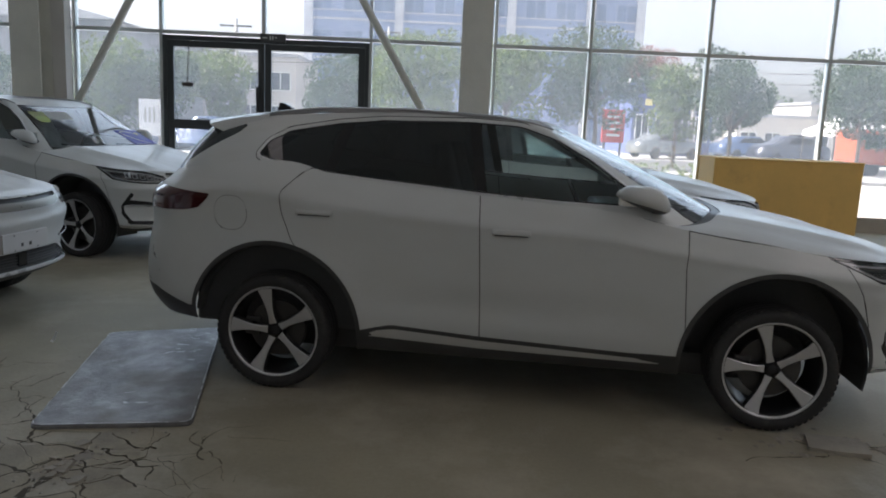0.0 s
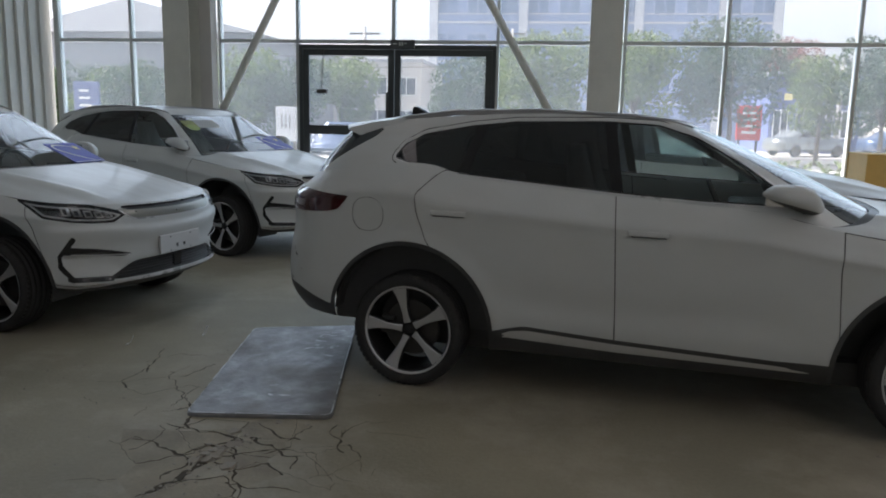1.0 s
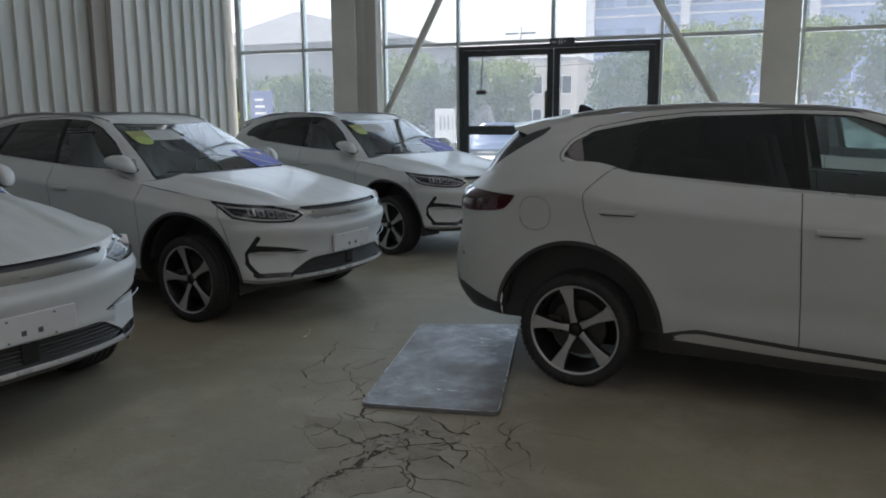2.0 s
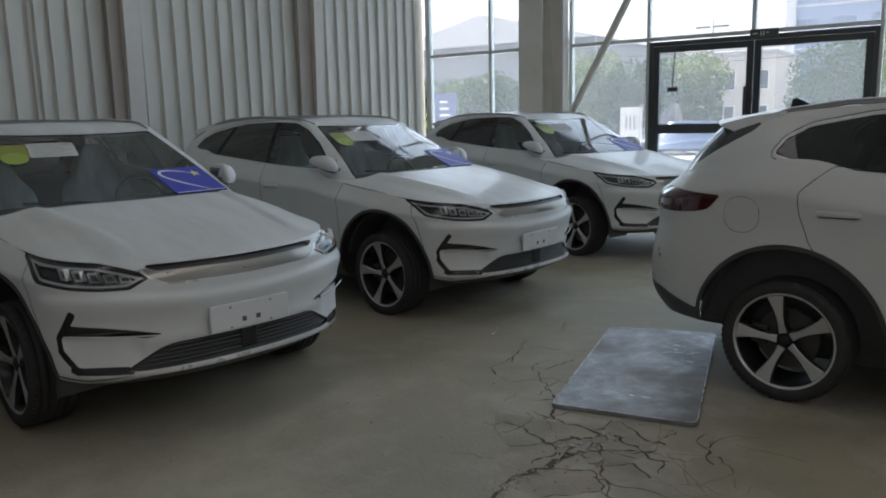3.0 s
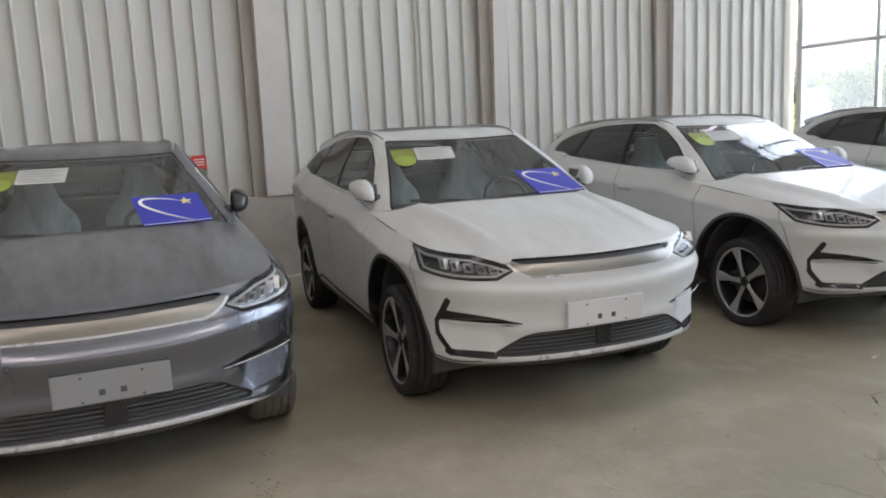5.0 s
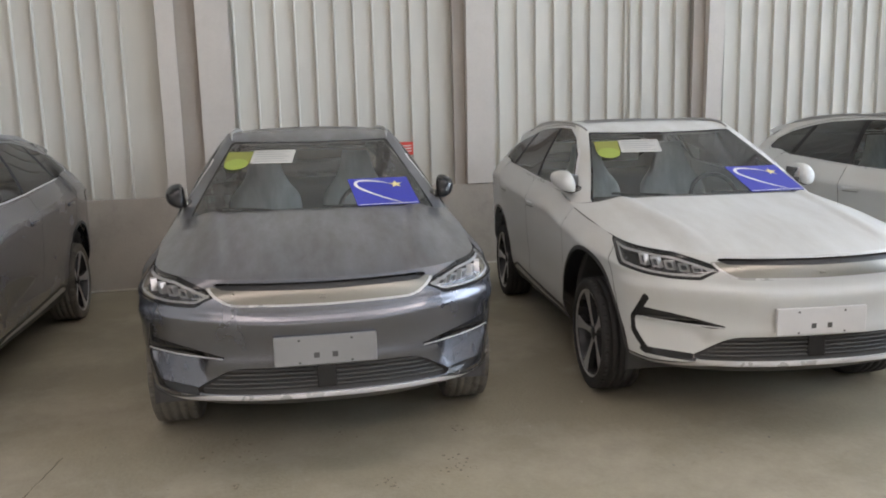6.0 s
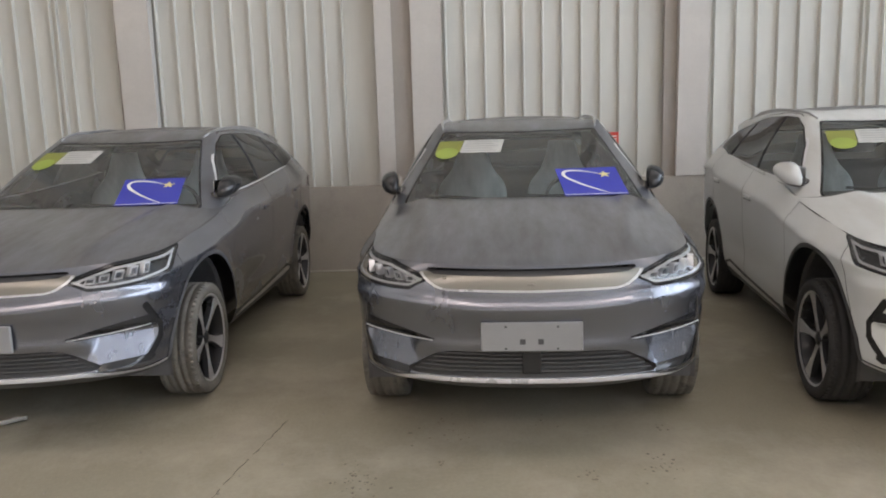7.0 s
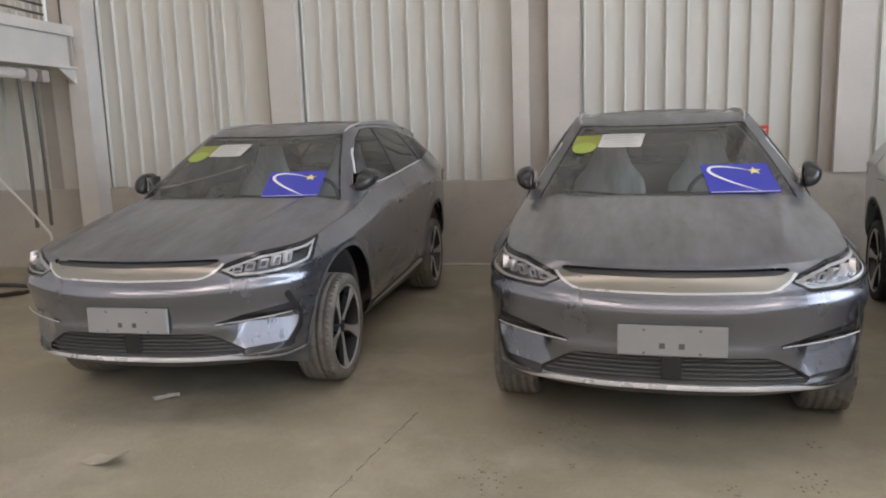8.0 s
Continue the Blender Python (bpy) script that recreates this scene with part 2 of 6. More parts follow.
def leaf_mat(name, color):
    m, nt, b = node_mat(name)
    info = nt.nodes.new("ShaderNodeNewGeometry")
    col = ramp_of(nt, info.outputs["Random Per Island"], [(0, tuple(c * 0.55 for c in color)), (0.6, color), (1, tuple(min(1, c * 1.7) for c in color))])
    nt.links.new(col, b.inputs["Base Color"])
    b.inputs["Roughness"].default_value = 0.6
    tl, mx = nt.nodes.new("ShaderNodeBsdfTranslucent"), nt.nodes.new("ShaderNodeMixShader")
    nt.links.new(col, tl.inputs["Color"])
    mx.inputs[0].default_value = 0.35
    nt.links.new(b.outputs[0], mx.inputs[1])
    nt.links.new(tl.outputs[0], mx.inputs[2])
    nt.links.new(mx.outputs[0], nt.nodes["Material Output"].inputs["Surface"])
    return m


M_LEAF = leaf_mat("leaf_yellow_green", (0.120, 0.165, 0.040))
M_LEAFDARK = leaf_mat("leaf_green", (0.050, 0.085, 0.034))
M_LEAFRED = leaf_mat("leaf_red", (0.20, 0.055, 0.03))
M_BARK = surface("bark", (0.13, 0.10, 0.075), 0.9, vary=0.25)
M_ROOFGREY = surface("roof_grey", (0.42, 0.43, 0.44), 0.7)
M_FARGLASS = surface("far_window", (0.06, 0.075, 0.09), 0.12, vary=0.2)
M_BAND = surface("pale_band", (0.55, 0.57, 0.60), 0.6)
M_BLUEWALL = surface("blue_grey_cladding", (0.27, 0.34, 0.50), 0.35, vary=0.1, scale=0.4)
M_BLUEFRAME = surface("blue_window_frame", (0.38, 0.44, 0.56), 0.5, vary=0.1, scale=0.4)
M_BLUEPANE = surface("blue_window_pane", (0.19, 0.25, 0.37), 0.2, vary=0.25, scale=0.3)
M_SHEETROOF = surface("pale_sheet_roof", (0.66, 0.67, 0.68), 0.6, vary=0.05)
M_PALEWALL = surface("pale_house_render", (0.58, 0.55, 0.50), 0.85, vary=0.08, scale=0.5)
M_SHOPBLUE = surface("shop_blue", (0.10, 0.13, 0.27), 0.5, vary=0.1)
M_SHED = surface("shed_sheet", (0.30, 0.315, 0.33), 0.6, vary=0.08)
M_SILVER = surface("silver_paint", (0.20, 0.22, 0.22), 0.3, 0.4, vary=0.04, coat=0.5)
M_DARKCAR = surface("dark_blue_paint", (0.035, 0.04, 0.055), 0.3, 0.2, vary=0.05, coat=0.5)
M_BLUECAR = surface("blue_paint", (0.06, 0.10, 0.19), 0.3, 0.2, vary=0.05, coat=0.5)
M_ORANGE = surface("orange_paint", (0.55, 0.11, 0.04), 0.45, vary=0.08)
M_YELLOWPAINT = surface("yellow_paint", (0.65, 0.45, 0.03), 0.5, vary=0.08)
# column brown darkened to paint the shade of the web's recess
M_COLDARK = surface("column_shade_brown", (0.36, 0.32, 0.28), 0.6, vary=0.1, scale=1.5)

# ---- building helpers ----
def mesh_ob(name, bm, material, smooth=False):
    me = bpy.data.meshes.new(name)
    bm.normal_update()
    bm.to_mesh(me)
    bm.free()
    if smooth:
        for p in me.polygons:
            p.use_smooth = True
    for mt in material if isinstance(material, (list, tuple)) else [material]:
        me.materials.append(mt)
    return new(name, me)


def part(name, bm, material, parent, label="", smooth=False):
    ob = mesh_ob(name, bm, material, smooth)
    ob.parent = parent
    if label:
        ob["label"] = label
    return ob


def thing(name, label, category, at=None, group="", kind=""):
    ob = new(name)
    ob.empty_display_size = 0.2
    if at is not None:
        ob.matrix_world = at
    return tagged(ob, label, category, group, kind)


def box(bm, x0, x1, y0, y1, z0, z1, bevel=0.0, m=None):
    vs = [bm.verts.new((x, y, z)) for x in (x0, x1) for y in (y0, y1) for z in (z0, z1)]
    fs = [bm.faces.new([vs[i] for i in q]) for q in ((0, 1, 3, 2), (4, 6, 7, 5), (0, 4, 5, 1), (2, 3, 7, 6), (0, 2, 6, 4), (1, 5, 7, 3))]
    if bevel:
        geo = bmesh.ops.bevel(bm, geom=list({e for f in fs for e in f.edges}), offset=bevel, segments=2, affect="EDGES", profile=0.6)
        vs = list({v for f in geo["faces"] for v in f.verts} | {v for v in vs if v.is_valid})
    if m is not None:
        bmesh.ops.transform(bm, matrix=m, verts=[v for v in vs if v.is_valid])
    return bm


def boxes(*rows, bevel=0.0):
    bm = bmesh.new()
    for r in rows:
        box(bm, *r, bevel=bevel)
    return bm


def prism(bm, poly, axis, a, b):
    """A polygon of pairs, drawn out from a to b along axis 0, 1 or 2."""
    def put(p, t):
        q = list(p)
        q.insert(axis, t)
        return bm.verts.new(q)
    lo, hi = [put(p, a) for p in poly], [put(p, b) for p in poly]
    n = len(poly)
    bm.faces.new(lo)
    bm.faces.new(list(reversed(hi)))
    for i in range(n):
        bm.faces.new((lo[i], hi[i], hi[(i + 1) % n], lo[(i + 1) % n]))
    bmesh.ops.recalc_face_normals(bm, faces=bm.faces)
    return bm


def tube(bm, pts, r, seg=8, closed=False):
    """A round bar through points; r one radius or one for each point."""
    pts = [Vector(p) for p in pts]
    n = len(pts)
    rings = []
    up = Vector((0, 0, 1))
    for i, p in enumerate(pts):
        d = (pts[(i + 1) % n] - pts[i - 1]) if closed else (pts[min(i + 1, n - 1)] - pts[max(i - 1, 0)])
        d.normalize()
        a = d.cross(up if abs(d.z) < 0.95 else Vector((1, 0, 0))).normalized()
        b = a.cross(d)
        rad = r[i] if isinstance(r, (list, tuple)) else r
        rings.append([bm.verts.new(p + (a * math.cos(t) + b * math.sin(t)) * rad) for t in (2 * math.pi * k / seg for k in range(seg))])
    for i in range(n if closed else n - 1):
        q, s = rings[i], rings[(i + 1) % n]
        for k in range(seg):
            bm.faces.new((q[k], q[(k + 1) % seg], s[(k + 1) % seg], s[k]))
    if not closed:
        bm.faces.new(list(reversed(rings[0])))
        bm.faces.new(rings[-1])
    return bm


# ---- hall: floor, walls, roof ----
WALL_X, FRONT_Y, BACK_Y, EAST_X, ROOF_Z = -8.93, 12.6, -13.0, 13.0, 8.6
tagged(mesh_ob("floor", boxes((WALL_X - 0.3, EAST_X + 0.3, BACK_Y - 0.3, FRONT_Y + 0.25, -0.25, 0.0)), M_FLOOR), "dusty worn grey-brown concrete hall floor", "floor", kind="structure")
_edges = [WALL_X - 0.3] + [v for ab in ADDED_ROOFLIGHTS for v in ab] + [EAST_X + 0.3]
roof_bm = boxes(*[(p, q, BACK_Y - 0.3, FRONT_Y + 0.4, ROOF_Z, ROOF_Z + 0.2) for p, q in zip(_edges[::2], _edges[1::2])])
# opaque lids over the assumed openings keep the sun out
for p, q in ADDED_ROOFLIGHTS:
    box(roof_bm, p, q, BACK_Y - 0.3, ADDED_ROOFLIGHT_Y - 11, ROOF_Z, ROOF_Z + 0.2)
    box(roof_bm, p - 0.05, q + 0.05, ADDED_ROOFLIGHT_Y - 11.05, ADDED_ROOFLIGHT_Y + 11.05, ROOF_Z + 0.21, ROOF_Z + 0.22)
    box(roof_bm, p, q, ADDED_ROOFLIGHT_Y + 11, FRONT_Y + 0.4, ROOF_Z, ROOF_Z + 0.2)
tagged(mesh_ob("ceiling", roof_bm, M_CEIL), "plain pale sheet-steel roof of the hall, unseen, with added rooflight openings", "ceiling", kind="structure")
# unseen walls, coloured pale to bounce light back into the hall
tagged(mesh_ob("wall_south", boxes((WALL_X - 0.3, EAST_X + 0.3, BACK_Y - 0.3, BACK_Y, 0, ROOF_Z)), M_PLAINWALL), "plain pale unseen wall closing the hall and bouncing light", "wall", kind="structure")
tagged(mesh_ob("wall_east", boxes((EAST_X, EAST_X + 0.3, BACK_Y, FRONT_Y + 0.3, 0, ROOF_Z)), M_PLAINWALL), "plain pale unseen wall closing the hall and bouncing light", "wall", kind="structure")

# ribbed sheet wall: flat pans with raised ribs
# first rib, pitch, number of ribs and the rib doubled by a sheet joint, bay by bay
RIB_BAYS = [(-12.8, 0.20, 17, 6), (-9.0, 0.195, 15, 7), (-5.91, 0.1925, 12, 9), (-3.046, 0.2005, 11, 20), (0.094, 0.2155, 11, 20), (3.11, 0.2395, 11, 7), (6.23, 0.253, 11, 20), (9.74, 0.281, 10, 20)]


def ribbed(y0, y1):
    bm = bmesh.new()
    prof = [(WALL_X, y0)]
    for first, pitch, count, double in RIB_BAYS:
        for k in range(count):
            c = first + pitch * k
            for off in (0.0, 0.072) if k == double else (0.0,):
                for dy, dx in ((-0.017, 0), (-0.006, 0.041), (0.006, 0.041), (0.017, 0)):
                    prof.append((WALL_X + dx, c + off + dy))
    prof.append((WALL_X, y1))
    lo, hi = [bm.verts.new((x, y, 0.9)) for x, y in prof], [bm.verts.new((x, y, ROOF_Z)) for x, y in prof]
    for i in range(len(prof) - 1):
        bm.faces.new((lo[i], lo[i + 1], hi[i + 1], hi[i]))
    box(bm, WALL_X - 0.3, WALL_X - 0.005, y0, y1, 0.0, ROOF_Z)
    return bm


wall_w = tagged(mesh_ob("wall_west", ribbed(BACK_Y, FRONT_Y), M_PANEL), "pale ribbed steel sheet wall behind the parked cars", "wall", kind="structure")
tagged(mesh_ob("plinth", boxes((WALL_X + 0.03, WALL_X + 0.11, BACK_Y, FRONT_Y - 0.02, 0, 0.955), bevel=0.006), M_PLINTH), "rendered low plinth wall, grey-brown and dusty", "plinth", kind="structure")


def wall_column(dark, pale):
    """A tapering steel column: a recessed side coloured dark as shade, and pale flanges that stand out further towards
    the top.
    """
    y0 = (dark[0] + dark[1]) / 2
    t = thing("steel_column", "beige painted tapered steel column against the ribbed wall", "column", pose(WALL_X + 0.03, y0, 0.955), "columns along the ribbed wall")
    h = ROOF_Z - 0.955
    part("web", prism(bmesh.new(), [(0.0, 0), (0.05, 0), (0.12, h), (0.0, h)], 1, dark[0] - y0, dark[1] - y0), M_COLDARK, t, "brown-grey web with recess shade in its colour")
    for a, b in pale:
        part("flange", prism(bmesh.new(), [(0.0, 0), (0.10, 0), (0.296, h), (0.0, h)], 1, a - y0, b - y0), M_COLUMN, t)
    return t


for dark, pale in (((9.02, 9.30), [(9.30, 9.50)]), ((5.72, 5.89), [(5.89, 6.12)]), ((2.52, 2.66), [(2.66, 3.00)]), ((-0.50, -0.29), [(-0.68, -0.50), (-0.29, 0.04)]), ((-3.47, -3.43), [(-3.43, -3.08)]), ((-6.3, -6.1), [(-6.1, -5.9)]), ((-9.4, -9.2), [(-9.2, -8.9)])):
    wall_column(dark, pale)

# ---- glass front ----
MULLIONS = [-8.80, -7.41, -5.80, -4.43, -1.09, 0.90, 2.43, 4.34, 6.32, 8.3, 10.3, 12.3]
TRANSOM = 2.76
front = thing("window_1", "tall glazed shop front of dusty panes in slim aluminium frames", "window", pose(0, FRONT_Y, 0), kind="structure")
for x in MULLIONS:
    w = 0.05 if x not in (-8.80,) else 0.10
    part("mullion", boxes((x - w / 2, x + w / 2, -0.05, 0.07, 0.25, ROOF_Z - 0.01), bevel=0.004), M_MULLION, front)
part("mullion", boxes((-2.80 - 0.03, -2.80 + 0.03, -0.05, 0.07, TRANSOM + 0.03, ROOF_Z - 0.01), bevel=0.004), M_MULLION, front)
for x0, x1 in zip(MULLIONS[:-1], MULLIONS[1:]):
    for z in (TRANSOM, 4.7, 6.65):
        part("transom", boxes((x0 + 0.026, x1 - 0.026, -0.04, 0.06, z - 0.03, z + 0.03), bevel=0.004), M_MULLION, front)
    for z0, z1 in ((0.25 if x0 != -4.43 else TRANSOM, TRANSOM), (TRANSOM, 4.7), (4.7, 6.65), (6.65, ROOF_Z)):
        if z1 - z0 > 0.1:
            pane = part("pane", boxes((x0 + 0.02, x1 - 0.02, 0.0, 0.008, z0 + 0.02, z1 - 0.02)), M_WINDOW, front)
            pane.visible_shadow = False
for x0, x1 in ((WALL_X, -4.47), (-1.05, EAST_X)):
    part("base", boxes((x0 + 0.03, x1 - 0.02, -0.10, 0.12, 0, 0.25), bevel=0.008), M_PLINTH, front)

# double door
door = thing("door_1", "closed dark-framed double glass door with a mid rail", "door", pose(0, FRONT_Y, 0), kind="structure")
DX0, DX1, DMID = -4.39, -1.12, -2.78
part("door_frame", boxes((DX0 - 0.01, DX0 + 0.05, -0.07, 0.05, 0, 2.71), (DX1 - 0.05, DX1 + 0.01, -0.07, 0.05, 0, 2.71), (DX0 + 0.05, DX1 - 0.05, -0.07, 0.05, 2.64, 2.71), bevel=0.004), M_DOORFRAME, door)
for x0, x1 in ((DX0 + 0.055, DMID - 0.005), (DMID + 0.005, DX1 - 0.055)):
    leaf = part("door_leaf", boxes((x0, x0 + 0.10, -0.05, 0.02, 0.02, 2.635), (x1 - 0.10, x1, -0.05, 0.02, 0.02, 2.635), (x0 + 0.10, x1 - 0.10, -0.05, 0.02, 2.535, 2.635), (x0 + 0.10, x1 - 0.10, -0.05, 0.02, 1.24, 1.39), (x0 + 0.10, x1 - 0.10, -0.05, 0.02, 0.02, 0.16), bevel=0.003), M_DOORFRAME, door)
    for z0, z1 in ((0.16, 1.24), (1.39, 2.535)):
        pane = part("pane", boxes((x0 + 0.10, x1 - 0.10, -0.018, -0.012, z0, z1)), M_WINDOW, leaf)
        pane.visible_shadow = False
hb = bmesh.new()
for x in (DMID - 0.10, ):
    tube(hb, [(x, -0.13, 1.45), (x, -0.13, 1.95)], 0.022, 10)
    box(hb, x - 0.015, x + 0.015, -0.13, -0.05, 1.50, 1.53)
    box(hb, x - 0.015, x + 0.015, -0.13, -0.05, 1.88, 1.91)
part("pull_handle", hb, M_BLACK, door, "black vertical pull handle")
sign = thing("exit_sign", "small black exit sign box over the double door", "sign", pose(-2.63, FRONT_Y - 0.12, 2.72))
part("case", boxes((-0.20, 0.20, -0.03, 0.04, -0.065, 0.065), bevel=0.008), M_BLACK, sign)
for x0, x1, z0, z1 in ((-0.05, -0.03, -0.03, 0.03), (-0.01, 0.01, -0.03, 0.03), (0.03, 0.07, 0.0, 0.015), (-0.16, -0.09, -0.01, 0.01)):
    part("marking", boxes((x0, x1, -0.034, -0.03, z0, z1)), M_MULLION, sign, "pale unreadable mark")

# columns and braces before the glass
def front_column(x0, x1, y, label):
    t = thing("steel_column", label, "column", pose((x0 + x1) / 2, y, 0))
    w = (x1 - x0) / 2
    part("near_flange", boxes((-w, w, -0.20, -0.18, 0, ROOF_Z), bevel=0.003), M_FRONTCOL, t)
    part("far_flange", boxes((-w, w, 0.18, 0.20, 0, ROOF_Z), bevel=0.003), M_FRONTCOL, t)
    part("web", boxes((-0.008, 0.008, -0.18, 0.18, 0, ROOF_Z)), M_FRONTCOL, t)
    part("base_plate", boxes((-w - 0.06, w + 0.06, -0.26, 0.26, 0, 0.025), bevel=0.004), M_FRONTCOL, t)
    return t


front_column(-6.55, -6.10, FRONT_Y - 0.35, "grey-beige steel column in front of the glass")
front_column(0.35, 0.82, FRONT_Y - 0.35, "grey-beige steel column in front of the glass")
strip = thing("casing_post", "pale boxed post beside the front column", "post", pose(-5.95, FRONT_Y - 0.2, 0))
part("casing", boxes((-0.09, 0.12, -0.1, 0.12, 0, ROOF_Z), bevel=0.006), M_COLUMN, strip)


def brace(a, b):
    t = thing("diagonal_brace", "round grey steel diagonal brace before the glass", "brace", pose(*a), "braces of the front")
    part("tube", tube(bmesh.new(), [(0, 0, 0), tuple(Vector(b) - Vector(a))], 0.06, 14), M_FRONTCOL, t, smooth=True)
    part("end_plate", boxes((-0.1, 0.1, -0.012, 0.012, -0.12, 0.12), bevel=0.003), M_FRONTCOL, t)
    return t


brace((-6.45, FRONT_Y - 0.30, 0.15), (-3.1, FRONT_Y - 0.30, 6.35))
brace((0.45, FRONT_Y - 0.30, 0.55), (-3.0, FRONT_Y - 0.30, 6.35))

# ---- the car: smooth shells, carved into panels along drawn curves ----
def curve(*knots):
    """A smooth function through (at, value) knots."""
    k = sorted(knots)
    xs, ys = np.array([a for a, _ in k], float), np.array([b for _, b in k], float)
    d = np.gradient(ys, xs)

    def at(x):
        x = np.clip(np.asarray(x, float), xs[0], xs[-1])
        i = np.clip(np.searchsorted(xs, x) - 1, 0, len(xs) - 2)
        h = xs[i + 1] - xs[i]
        t = (x - xs[i]) / h
        return ys[i] * (2 * t**3 - 3 * t**2 + 1) + d[i] * h * (t**3 - 2 * t**2 + t) + ys[i + 1] * (3 * t**2 - 2 * t**3) + d[i + 1] * h * (t**3 - t**2)
    return at


def smooth(t):
    t = np.clip(t, 0, 1)
    return t * t * (3 - 2 * t)


# x runs forward from the front axle, y to the car's left, z up from the ground
AXLE, REAR = 0.0, -2.765
body_top = curve((0.92, 0.935), (0.75, 0.948), (0.5, 0.966), (0.3, 0.985), (0, 1.03), (-0.3, 1.064), (-0.5, 1.092), (-0.8, 1.155), (-1.2, 1.180), (-1.6, 1.204), (-2.2, 1.245), (-2.6, 1.284), (-2.84, 1.335), (-3.1, 1.335), (-3.4, 1.29), (-3.78, 1.22))
nose = curve((0.2, 0.62), (0.30, 0.74), (0.355, 0.865), (0.39, 0.915), (0.42, 0.905), (0.50, 0.890), (0.545, 0.902), (0.60, 0.898), (0.66, 0.902), (0.74, 0.910), (0.83, 0.904), (0.90, 0.884), (0.935, 0.862), (1.0, 0.80))
tail = curve((0.2, -3.56), (0.35, -3.69), (0.5, -3.77), (0.65, -3.785), (0.8, -3.765), (0.95, -3.735), (1.05, -3.74), (1.12, -3.72), (1.2, -3.63), (1.36, -3.52))
flank = curve((0, 0.880), (0.10, 0.942), (0.2, 0.968), (0.32, 0.976), (0.45, 0.985), (0.60, 0.990), (0.72, 0.993), (0.80, 0.9965), (0.835, 1.0), (0.855, 0.993), (0.93, 0.951), (1.0, 0.908))
hood_mid = curve((0.9, 0.925), (0.86, 0.936), (0.8, 0.957), (0.7, 0.982), (0.5, 1.028), (0.25, 1.072), (0, 1.112), (-0.25, 1.152), (-0.45, 1.176), (-0.7, 1.192))


def half_width(x, v):
    w = 0.945 * flank(v)
    w = w * (1 - 0.042 * smooth((x + 0.15) / 0.6)) * (1 - 0.05 * smooth((-2.7 - x) / 1.0))
    return w


def unit_normals(P, flip):
    du, dv = np.gradient(P, axis=1), np.gradient(P, axis=0)
    n = np.cross(du, dv)
    n[np.linalg.norm(n, axis=2) < 1e-9] = (0, 0, 1)
    n /= np.linalg.norm(n, axis=2)[..., None]
    return -n if flip else n


